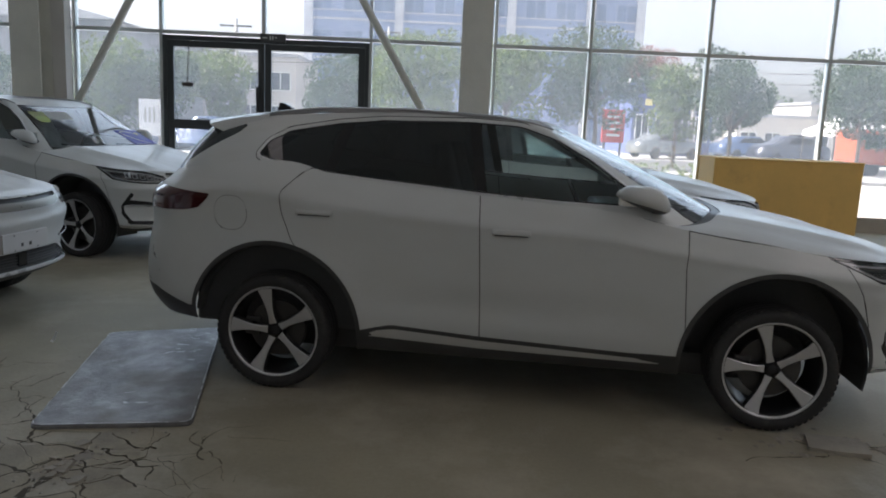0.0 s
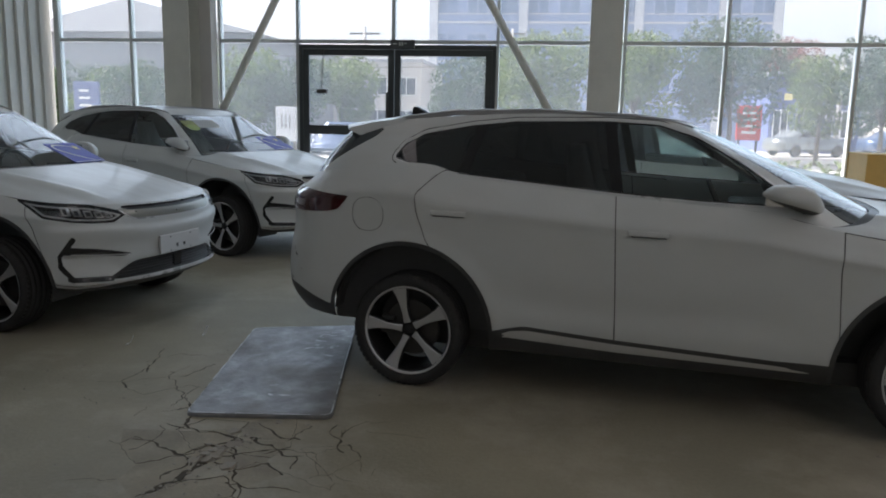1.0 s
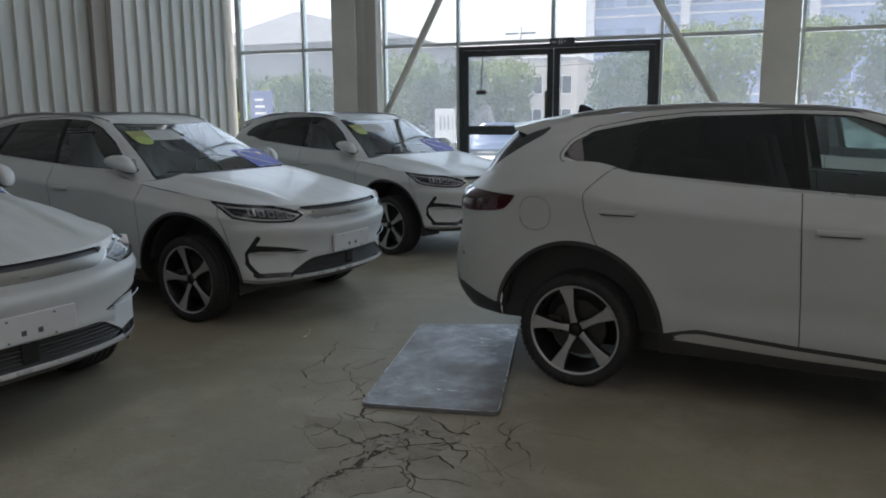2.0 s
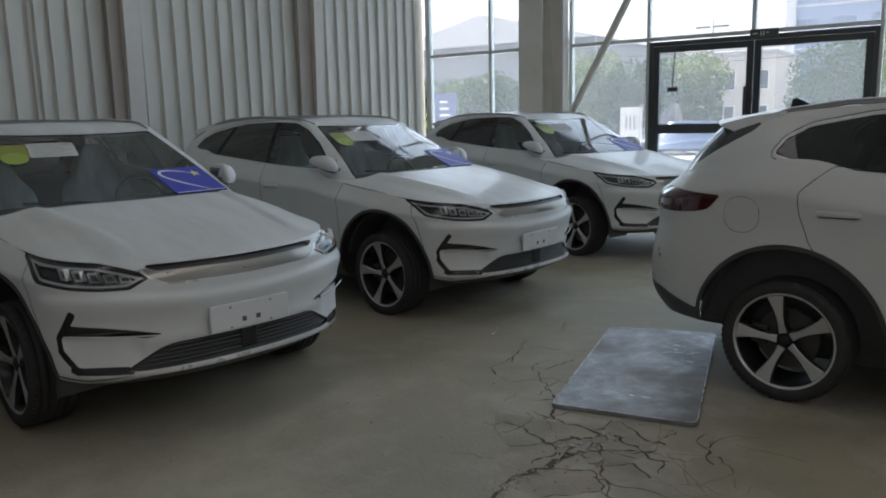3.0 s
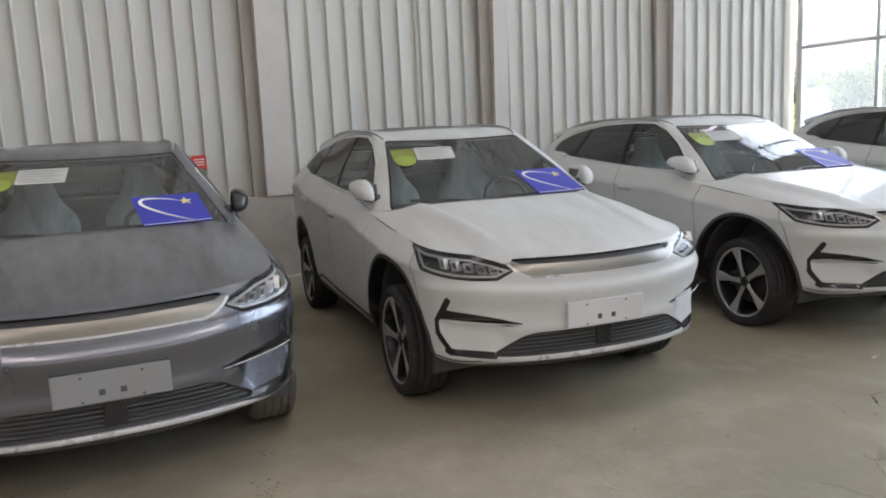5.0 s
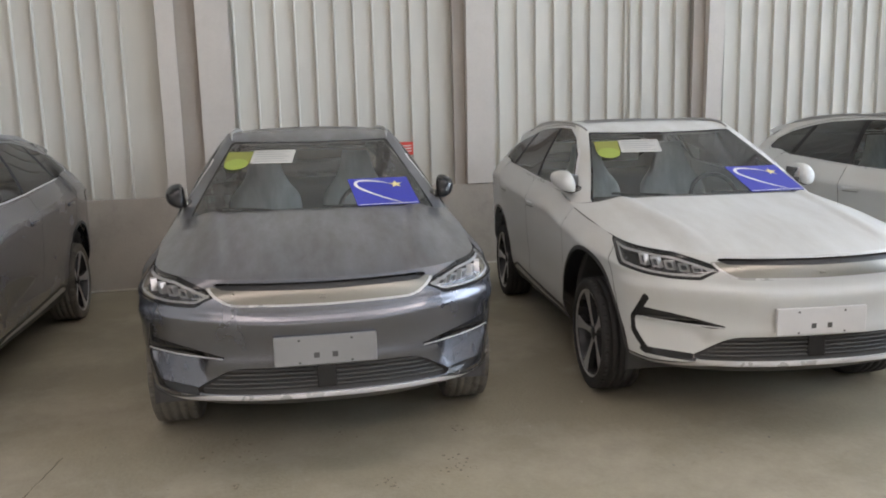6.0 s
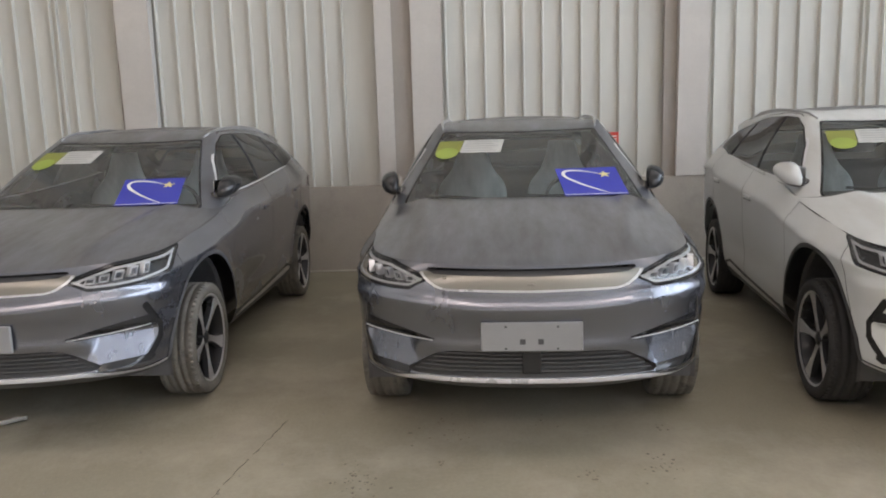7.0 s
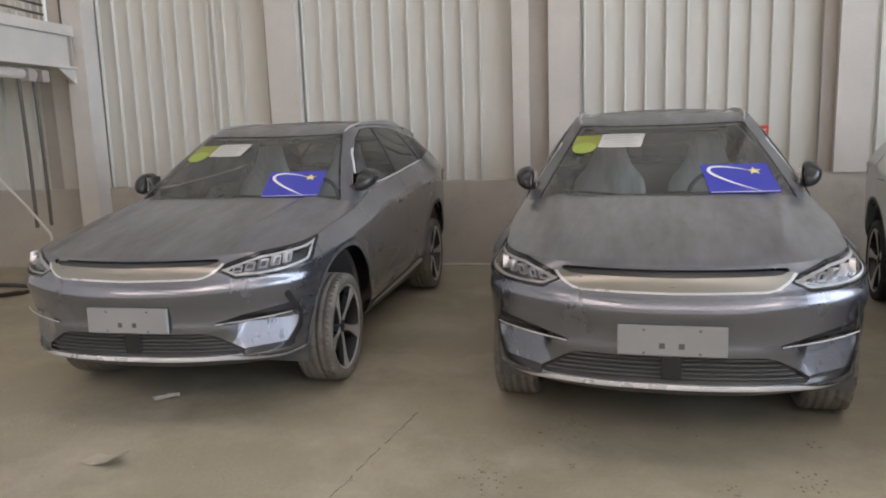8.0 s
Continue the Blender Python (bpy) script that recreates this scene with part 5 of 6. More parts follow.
    add(fl, "grille_slot", ("slot",), M_GREYPLASTIC, sink=0.02)
    pl = part("plate_panel", boxes((0.903, 0.922, -0.235, 0.235, 0.545, 0.682), bevel=0.006), M_PLATE, car, "blank pale licence plate panel")
    for y in (-0.042, 0.042):
        part("plate_hole", boxes((0.918, 0.9225, y - 0.013, y + 0.013, 0.590 - 0.013, 0.590 + 0.013), bevel=0.001), M_GAP, pl)
    for y, z in ((-0.12, 0.662), (0.12, 0.662), (-0.12, 0.557), (0.12, 0.557)):
        part("plate_screw", boxes((0.918, 0.923, y - 0.006, y + 0.006, z - 0.005, z + 0.005), bevel=0.002), M_GAP, pl)
    # roof spoiler, fin, cowl and wipers
    bm = bmesh.new()
    prof = lambda k: [(-2.90, 1.626 - 0.036 * k * k), (-3.10, 1.600 - 0.036 * k * k), (-3.43 + 0.17 * k * k, 1.548 - 0.024 * k * k), (-3.428 + 0.17 * k * k, 1.530 - 0.018 * k * k), (-3.25 + 0.08 * k * k, 1.492 - 0.014 * k * k), (-2.95, 1.455)]
    rows = [[bm.verts.new((x, (0.588 + max(0.0, 1.585 - z) * 0.38) * k, z)) for x, z in prof(k)] for k in np.linspace(-1, 1, 15)]
    for p, q in zip(rows[:-1], rows[1:]):
        for i in range(5):
            bm.faces.new((p[i], p[i + 1], q[i + 1], q[i]))
    bm.faces.new(rows[0]), bm.faces.new(rows[-1][::-1])
    bmesh.ops.recalc_face_normals(bm, faces=bm.faces)
    paint.append(part("spoiler", bm, M_WHITE, car, smooth=False))
    part("spoiler_underside", boxes((-3.26, -3.04, -0.55, 0.55, 1.455, 1.478), bevel=0.006), M_GLOSSBLACK, car)
    bm = prism(bmesh.new(), [(-2.92, 1.615), (-2.98, 1.650), (-3.02, 1.667), (-3.045, 1.664), (-3.06, 1.595)], 1, -0.02, 0.02)
    part("antenna_fin", bm, M_GLOSSBLACK, car)
    add(dk, "cowl_panel", ("cowl",), M_BLACK, sink=0.004)
    for y0, y1 in ((0.62, 0.02), (-0.05, -0.60)):
        bm = bmesh.new()
        xs = lambda y: -0.33 - 0.34 * (abs(y) / 0.85) ** 2.4
        tube(bm, [(xs(y0) + 0.04, y0, 1.118), (xs((y0 + y1) / 2) - 0.01, (y0 + y1) / 2, 1.150), (xs(y1) - 0.02, y1, 1.158)], 0.009, 6)
        part("wiper", bm, M_BLACK, car)
    add(rf, "headliner", ("body", "roof_glass"), M_LINER, sink=0.03)
    # cabin: tub, dashboard, steering wheel, seats
    bm = bmesh.new()
    box(bm, -3.30, -0.55, -0.74, 0.74, 0.35, 0.95, bevel=0.03)
    bmesh.ops.delete(bm, geom=[f for f in bm.faces if f.normal.z > 0.9], context="FACES_ONLY")
    part("cabin_tub", bm, M_SEAT, car)
    bm = bmesh.new()
    box(bm, -0.95, -0.42, -0.72, 0.72, 0.88, 1.10, bevel=0.05)
    part("dashboard", bm, M_SEAT, car, smooth=True)
    bm = bmesh.new()
    ring = [Vector((0, math.cos(a) * 0.18, math.sin(a) * 0.18)) for a in np.linspace(0, 2 * math.pi, 25)[:-1]]
    mm = Matrix.Translation((-1.02, 0.36, 1.06)) @ Matrix.Rotation(radians(-25), 4, "Y")
    tube(bm, [mm @ p for p in ring], 0.016, 8, closed=True)
    tube(bm, [mm @ Vector((0, -0.17, 0)), mm @ Vector((0.02, 0, 0)), mm @ Vector((0, 0.17, 0))], 0.018, 8)
    part("steering_wheel", bm, M_SEAT, car, smooth=True)
    for y in (0.36, -0.36):
        seat(car, -1.45, y, True)
    part("rear_bench", box(bmesh.new(), -2.75, -2.35, -0.64, 0.64, 0.55, 1.22, bevel=0.08), M_SEAT, car, smooth=True)
    part("parcel_cover", boxes((-3.35, -2.72, -0.66, 0.66, 1.10, 1.12), bevel=0.005), M_SEAT, car)
    part("underbody", boxes((-3.0, 0.15, -0.66, 0.66, 0.22, 0.36), bevel=0.03), M_BLACK, car)
    for k, (x, s, turn) in enumerate(((AXLE, 1, 0.3), (AXLE, -1, 0.0), (REAR, 1, 0.7), (REAR, -1, -0.05))):
        wheel(car, x, s, turn)
    return car, paint

# ---- the parked cars ----
pattern, painted = build_car()
GROUP = "parked white and grey SUVs"
PLACES = {
    "side": ((1.974, 4.765, -7.9), "white"),
    "row_one": ((-4.128, 2.792, -10.5), "white"),
    "row_two": ((-3.83, 5.606, -9.4), "white"),
    "row_three": ((-3.333, 8.682, -22.4), "white"),
    "row_four": ((-4.560, 0.330, -6.4), "grey"),
    "row_five": ((-4.879, -2.479, -3.4), "grey"),
    "beyond": ((2.50, 8.10, -12.0), "white"),
}
LABELS = {
    "side": "white electric SUV standing broadside beside a grey floor mat",
    "row_one": "white electric SUV parked nose out beside the grey ones",
    "row_two": "white electric SUV parked nose out between two others",
    "row_three": "white electric SUV parked at an angle near the glass front",
    "row_four": "dark grey metallic SUV parked nose out before the ribbed wall",
    "row_five": "dark grey metallic SUV parked nose out, ending the row",
    "beyond": "white electric SUV parked behind the broadside one",
}
CARS = {}
names = [o.name for o in painted]
first = True
for key, ((x, y, a), colour) in PLACES.items():
    m = pose(x, y, -0.022, 0, 0, a)
    if first:
        c = pattern
        c.matrix_world = m
        first = False
    else:
        c = copy_thing(pattern, m)
    CARS[key] = tagged(c, LABELS[key], "car", GROUP)
    if colour == "grey":
        def repaint(o):
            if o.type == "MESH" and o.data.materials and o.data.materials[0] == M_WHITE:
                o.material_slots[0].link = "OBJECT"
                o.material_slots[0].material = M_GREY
            if o.name.startswith("plate_panel"):
                o.material_slots[0].link = "OBJECT"
                o.material_slots[0].material = M_PLATEGREY
            if o.name.startswith("mirror_cap"):
                o.material_slots[0].link = "OBJECT"
                o.material_slots[0].material = M_GLOSSBLACK
            if o.name.startswith("arch_trim") or o.name.startswith("wheel_housing"):
                o.material_slots[0].link = "OBJECT"
                o.material_slots[0].material = M_ARCHDUST
            if o.name.startswith("tyre"):
                o.material_slots[0].link = "OBJECT"
                o.material_slots[0].material = M_TYREDUST
            for ch in o.children:
                repaint(ch)
        repaint(c)
    if key == "row_four":
        # its front wheels are turned a little
        for o in c.children:
            if o.name.startswith("wheel") and not o.name.startswith("wheel_h") and o.matrix_local.translation.x > -1:
                o.matrix_local = Matrix.Translation(o.matrix_local.translation) @ Matrix.Rotation(radians(-6), 4, "Z") @ o.matrix_local.to_3x3().to_4x4()

# ---- things on the windshields and the floor ----
def on_shield(car, y, t, lift):
    """A pose on the windshield: y across, t from its lower to its upper edge, lift outwards; x runs across, y up the pane."""
    e = min(1.0, abs(y) / 0.85)
    ca = (1 - e ** 2.5) ** 0.4
    base, top = Vector((-0.25 - 0.42 * (1 - ca), y, 1.12)), Vector((-1.16 - 0.17 * (1 - ca), y * 0.69, 1.55))
    up = (top - base).normalized()
    slope = -0.42 * 0.4 * (1 - e ** 2.5) ** -0.6 * 2.5 * e ** 1.5 / 0.85 * (1 if y > 0 else -1) if e < 0.97 else 0
    across = Vector((slope * 0.6, 1, 0)).normalized()
    out = across.cross(up).normalized()
    if out.z < 0:
        out = -out
    up = out.cross(across).normalized()
    p = base + (top - base) * t + out * (0.035 * ca * math.sin(math.pi * t) + lift)
    m = Matrix((across, up, out)).transposed().to_4x4()
    m.translation = p
    return car.matrix_world @ m


def ribbon(bm, pts, widths, z):
    rows = []
    for i, p in enumerate(pts):
        a, b = Vector(pts[max(0, i - 1)]), Vector(pts[min(len(pts) - 1, i + 1)])
        d = (b - a).normalized()
        n = Vector((-d.y, d.x))
        rows.append([bm.verts.new((*(Vector(p) + n * w), z)) for w in (widths[i], -widths[i])])
    for p, q in zip(rows[:-1], rows[1:]):
        bm.faces.new((p[0], p[1], q[1], q[0]))
    return bm


def placard(car):
    t = thing("blue_placard", "blue card with white arc and gold star on the windshield", "placard", on_shield(car, 0.455, 0.20, 0.006), "blue cards on the cars")
    part("card", boxes((-0.195, 0.195, -0.170, 0.170, -0.002, 0.002)), M_CARD, t)
    bend = curve(*[(k, v) for k, v in enumerate((0.085, 0.02, -0.07, -0.135, -0.158, -0.135, -0.06, 0.02, 0.085))])
    rise = curve(*[(k, v) for k, v in enumerate((0.075, 0.110, 0.135, 0.130, 0.090, 0.035, -0.045, -0.110, -0.155))])
    arc = [(float(bend(k / 4)), float(rise(k / 4))) for k in range(33)]
    n = len(arc)
    part("white_arc", ribbon(bmesh.new(), arc, [0.002 + 0.009 * math.sin(math.pi * k / (n - 1)) for k in range(n)], 0.004), M_PAPER, t, "white arc")
    bm = bmesh.new()
    star = [(0.10 + (0.046 if k % 2 == 0 else 0.019) * math.cos(radians(90 + 36 * k)), 0.075 + (0.046 if k % 2 == 0 else 0.019) * math.sin(radians(90 + 36 * k))) for k in range(10)]
    bm.faces.new([bm.verts.new((x, y, 0.0045)) for x, y in star])
    part("gold_star", bm, M_GOLD, t, "gold five-pointed star")
    part("lower_line", ribbon(bmesh.new(), [(-0.19, -0.162), (0.0, -0.162), (0.19, -0.162)], [0.003] * 3, 0.004), M_PAPER, t)
    return t


def energy_label(car):
    t = thing("windshield_sticker", "yellow-green energy sticker with white paper on the windshield", "sticker", on_shield(car, -0.515, 0.735, -0.006), "stickers on the windshields")
    part("yellow_sheet", boxes((-0.17, 0.0, -0.085, 0.085, -0.001, 0.001)), M_STICKER, t, "yellow-green sheet")
    bm = bmesh.new()
    bm.faces.new([bm.verts.new((-0.085 + 0.078 * math.cos(a), -0.095 + 0.078 * math.sin(a), 0.0015)) for a in np.linspace(0, 2 * math.pi, 25)[:-1]])
    part("green_disc", bm, M_GREENDISC, t, "pale green disc")
    part("white_sheet", boxes((0.004, 0.285, -0.090, 0.100, -0.001, 0.001), bevel=0.0008), M_LABEL, t, "white paper")
    for k in range(5):
        part("text_bar", boxes((0.025, 0.25 - 0.03 * (k % 2), 0.068 - 0.033 * k, 0.075 - 0.033 * k, 0.001, 0.002)), M_GREYTEXT, t)
    return t


bpy.context.view_layer.update()
for key in ("row_one", "row_two", "row_three", "row_four", "row_five"):
    placard(CARS[key])
    energy_label(CARS[key])

# grey floor mat by the broadside car
mat = thing("floor_mat", "scuffed shiny grey rubber mat lying on the concrete", "mat", pose(-1.70, 4.44, 0.0))
bm = bmesh.new()
corners = [(-2.21, 5.16), (-1.50, 5.38), (-1.17, 3.65), (-1.935, 3.54)]
loop = rounded([(x + 1.70, y - 4.44) for x, y in corners], 0.06, 5)
prism(bm, loop, 2, 0.001, 0.022)
bmesh.ops.bevel(bm, geom=[e for e in bm.edges if all(v.co.z > 0.018 for v in e.verts)], offset=0.006, segments=2, affect="EDGES")
part("sheet", bm, M_MAT, mat)
rng = random.Random(4)
bm = bmesh.new()
# scuffs, with glossy glints of the mat painted among them
for k in range(22):
    x, y = rng.uniform(-0.02, 0.20), rng.choice((0.72, 0.55, 0.30, -0.45)) + rng.gauss(0, 0.09)
    turn = rng.uniform(-0.5, 0.9)
    pts = [(x + 0.016 * j * math.cos(turn) + 0.004 * rng.random(), y + 0.016 * j * math.sin(turn) + 0.006 * rng.random()) for j in range(rng.randint(3, 6))]
    ribbon(bm, pts, [0.0015 + 0.008 * rng.random() ** 2 for _ in pts], 0.0235)
# thin broken pale line along the rim, a painted edge highlight
rim = loop + loop[:1]
for p, q in zip(rim[:-1], rim[1:]):
    steps = max(1, int((Vector(q) - Vector(p)).length / 0.05))
    for k in range(steps):
        if rng.random() < 0.75:
            pts = [tuple((Vector(p) + (Vector(q) - Vector(p)) * ((k + j / 2) / steps)) * 0.985) for j in range(3)]
            ribbon(bm, pts, [0.0010 + 0.0035 * rng.random() for _ in pts], 0.0232)
tagged(part("scuff_mark", bm, M_SCUFFGLINT, mat), kind="stuff")

# broken concrete: a net of cracks
def crack_net(name, seeds, seed, label, forks=0.17):
    rng = random.Random(seed)
    bm = bmesh.new()

    def run(x, y, a, length, w, depth):
        pts, ws, bend = [(x, y)], [w], 0.0
        n = max(4, int(length / 0.032))
        for k in range(n):
            bend = bend * 0.35 + rng.gauss(0, 0.46)
            x, y = x + 0.034 * math.cos(a + bend), y + 0.034 * math.sin(a + bend)
            pts.append((x, y))
            ws.append(max(0.0016, w * (1 - 0.6 * k / n) * rng.choice((0.35, 0.6, 0.8, 1.0, 1.3, 1.9))))
            if depth and rng.random() < forks * 0.72:
                run(x, y, a + rng.choice((-1, 1)) * rng.uniform(0.7, 1.5), length * rng.uniform(0.2, 0.45), w * 0.5, depth - 1)
        ribbon(bm, pts, ws, 0.0015 + 0.0004 * depth)

    for x, y, a, l, w in seeds:
        run(x, y, radians(a), l, w, 1)
    return tagged(mesh_ob(name, bm, M_CRACK), label, "crack", kind="stuff")


def cell_cracks(bm, plates, centre, radius, count, seed, wide):
    """Alligator cracking: the borders of irregular cells, wider towards the middle."""
    rng = random.Random(seed)
    pts = []
    while len(pts) < count:
        a, r = rng.uniform(0, 6.283), radius * 1.25 * rng.random() ** 0.6
        p = Vector((centre[0] + r * math.cos(a), centre[1] + r * 1.0 * math.sin(a)))
        if all((p - q).length > radius * 0.09 for q in pts):
            pts.append(p)
    for i, p in enumerate(pts):
        cell = [p + Vector(v) * radius * 0.5 for v in ((-1, -1), (1, -1), (1, 1), (-1, 1))]
        for q in pts:
            if q is p:
                continue
            m, n = (p + q) / 2, (q - p)
            out = []
            for u, v in zip(cell, cell[1:] + cell[:1]):
                du, dv = (u - m).dot(n), (v - m).dot(n)
                if du <= 0:
                    out.append(u)
                if du * dv < 0:
                    out.append(u + (v - u) * (du / (du - dv)))
            cell = out
            if not cell:
                break
        if plates and len(cell) > 2 and (p - Vector(centre)).length < radius * rng.uniform(0.35, 0.95) and rng.random() < 0.55:
            plates.faces.new([plates.verts.new((*(p + (q - p) * 0.97), 0.0007)) for q in cell])
        for u, v in zip(cell, cell[1:] + cell[:1]):
            mid = (u + v) / 2
            far = (mid - Vector(centre)).length / radius
            if (u.x, u.y) > (v.x, v.y) or far > rng.uniform(0.45, 1.1) or rng.random() < 0.20 or (v - u).length < 0.02:
                continue
            k = max(3, int((v - u).length / 0.03))
            nrm = Vector((-(v - u).y, (v - u).x)).normalized()
            line = [u + (v - u) * (j / k) + nrm * (rng.gauss(0, 0.006) if 0 < j < k else 0) for j in range(k + 1)]
            w = wide * max(0.2, 1.15 - far) * rng.choice((0.3, 0.5, 0.8, 1.1, 1.8))
            ribbon(bm, [tuple(q) for q in line], [max(0.001, w * rng.uniform(0.5, 1.4)) for _ in line], 0.0012)


bm, plates = bmesh.new(), bmesh.new()
cell_cracks(bm, plates, (-1.52, 3.12), 0.66, 40, 5, 0.0052)
cell_cracks(bm, None, (-2.25, 4.05), 0.62, 30, 6, 0.0040)
cell_cracks(bm, None, (-1.15, 3.30), 0.45, 10, 9, 0.0030)
tagged(mesh_ob("floor_cracking", bm, M_CRACK), "net of fine cracks in the broken concrete by the mat", "crack", kind="stuff")
tagged(mesh_ob("floor_plates", plates, M_PLATES), "loose dirt-stained plates between the cracks", "broken concrete", kind="stuff")
# start, heading, length and half width of the main cracks; they run out from one crushed spot
crack_net("floor_crack", [(-1.54, 3.34, 262, 0.95, 0.016), (-1.53, 3.32, 250, 0.5, 0.010), (-1.55, 3.33, 168, 0.45, 0.008), (-1.84, 3.40, 122, 0.30, 0.006), (-1.50, 3.36, 352, 0.40, 0.008), (-1.25, 3.38, 148, 0.34, 0.007)], 7, "branching dark cracks in the broken concrete by the mat", 0.07)
crack_net("floor_crack", [(-1.64, 3.02, 158, 0.48, 0.006), (-1.60, 3.10, 18, 0.36, 0.008), (-1.55, 3.07, 300, 0.48, 0.0055), (-1.42, 2.90, 8, 0.36, 0.005), (-2.00, 3.12, 80, 0.32, 0.005), (-2.02, 3.62, 128, 0.75, 0.005), (-2.48, 4.14, 108, 0.50, 0.0045), (-1.00, 3.28, 104, 0.36, 0.005), (-1.06, 3.45, 60, 0.25, 0.003)], 17, "thin cracks fanning out through the concrete by the mat", 0.05)
crack_net("floor_crack", [(1.95, 3.75, 340, 0.7, 0.0056), (2.05, 3.6, 200, 0.5, 0.0049), (2.3, 3.72, 20, 0.6, 0.0042), (2.2, 3.55, 300, 0.4, 0.0042)], 11, "dark cracks in the concrete under the front wheel")
# a fine joint in front of the grey cars, with spots of spalled concrete
bm = bmesh.new()
rng = random.Random(23)
line = [(-3.20 - 1.05 * k / 24 + rng.gauss(0, 0.004), -1.26 + 0.225 * k / 24 + rng.gauss(0, 0.005)) for k in range(25)]
for a, b in ((0, 6), (7, 13), (14, 24)):
    ribbon(bm, line[a:b + 1], [0.0012 + 0.0022 * rng.random() ** 2 for _ in line[a:b + 1]], 0.0012)
tagged(mesh_ob("floor_joint", bm, M_CRACK), "fine broken joint in the dusty floor", "crack", kind="stuff")
bm = bmesh.new()
for cx, cy, spread, count in ((-3.50, -0.58, 0.11, 46), (-3.99, -0.20, 0.12, 30), (-3.63, -0.21, 0.02, 5), (-3.42, 0.46, 0.05, 14), (-3.50, 0.80, 0.09, 22), (-3.95, 0.93, 0.03, 6), (-4.10, 0.35, 0.05, 7)):
    for k in range(count):
        x, y, r = cx + rng.gauss(0, spread), cy + rng.gauss(0, spread * 0.7), rng.uniform(0.003, 0.011)
        bm.faces.new([bm.verts.new((x + r * rng.uniform(0.6, 1.3) * math.cos(a), y + r * rng.uniform(0.5, 1.0) * math.sin(a), 0.0011)) for a in (0, 1.0, 2.1, 3.1, 4.2, 5.2)])
tagged(mesh_ob("floor_spalling", bm, M_SPALL), "small dark pits where the floor has spalled", "pits", kind="stuff")
sl = thing("broken_slab", "loose square slab of broken concrete by the front wheel", "slab", pose(2.13, 3.685, 0, 0, 0, -14))
bm = bmesh.new()
loop = rounded([(-0.15, -0.095), (0.02, -0.105), (0.15, -0.09), (0.16, 0.05), (0.12, 0.10), (-0.13, 0.10)], 0.012, 2)
prism(bm, loop, 2, 0.0005, 0.022)
part("slab", bm, M_CHIP, sl)
rng = random.Random(12)
bm = bmesh.new()
for k in range(60):
    c = Vector((2.05 + rng.gauss(0, 0.2), 3.70 + rng.gauss(0, 0.10), 0.002))
    s = rng.uniform(0.006, 0.03)
    vs = [bm.verts.new(c + Vector((s * math.cos(t + rng.uniform(-0.4, 0.4)), s * math.sin(t), 0))) for t in (0, 1.3, 2.5, 3.7, 5.0)]
    top = bm.verts.new(c + Vector((0, 0, s * 0.4)))
    for i in range(5):
        bm.faces.new((vs[i], vs[(i + 1) % 5], top))
for k in range(90):
    a, r = rng.uniform(0, 6.28), abs(rng.gauss(0, 0.28))
    u = rng.random()
    c = Vector((-1.54 - 0.17 * u + 0.22 * r * math.cos(a), 3.36 - 0.80 * u + 0.22 * r * math.sin(a), 0.002))
    s = rng.uniform(0.004, 0.015)
    vs = [bm.verts.new(c + Vector((s * math.cos(t + rng.uniform(-0.4, 0.4)), s * math.sin(t), 0))) for t in (0, 1.3, 2.5, 3.7, 5.0)]
    top = bm.verts.new(c + Vector((0, 0, s * 0.5)))
    for i in range(5):
        bm.faces.new((vs[i], vs[(i + 1) % 5], top))
for k in range(16):
    a, r = rng.uniform(0, 6.28), abs(rng.gauss(0, 0.22))
    c = Vector((-1.54 + 0.5 * r * math.cos(a) - 0.05 * (k % 3), 3.27 + 0.6 * r * math.sin(a) - 0.10 * (k % 3), 0.0))
    s, tilt = rng.uniform(0.018, 0.055), rng.uniform(0, 6.28)
    ring = [(t + rng.uniform(-0.3, 0.3), s * rng.uniform(0.6, 1.15)) for t in (0.2, 1.1, 2.2, 3.2, 4.2, 5.3)]
    lo = [bm.verts.new(c + Vector((q * math.cos(t), q * math.sin(t), 0.0005))) for t, q in ring]
    hi = [bm.verts.new(c + Vector((q * 0.93 * math.cos(t), q * 0.93 * math.sin(t), 0.006 + 0.006 * math.cos(t - tilt)))) for t, q in ring]
    bm.faces.new(hi)
    for i in range(6):
        bm.faces.new((lo[i], lo[(i + 1) % 6], hi[(i + 1) % 6], hi[i]))
tagged(mesh_ob("concrete_chips", bm, M_CHIP), "crumbs of broken concrete among the cracks", "rubble", kind="stuff")
bm = bmesh.new()
for k in range(160):
    x, y = rng.uniform(-4.5, -0.3), rng.uniform(-3.2, 5.0)
    if x > -1.0 and y > -1.0:
        continue
    s = rng.uniform(0.003, 0.012)
    vs = [bm.verts.new((x + s * math.cos(t), y + s * 0.7 * math.sin(t), 0.002)) for t in (0, 1.3, 2.5, 3.7, 5.0)]
    top = bm.verts.new((x, y, 0.002 + s * 0.6))
    for i in range(5):
        bm.faces.new((vs[i], vs[(i + 1) % 5], top))
tagged(mesh_ob("floor_grit", bm, M_CHIP), "small grit scattered on the dusty floor", "grit", kind="stuff")


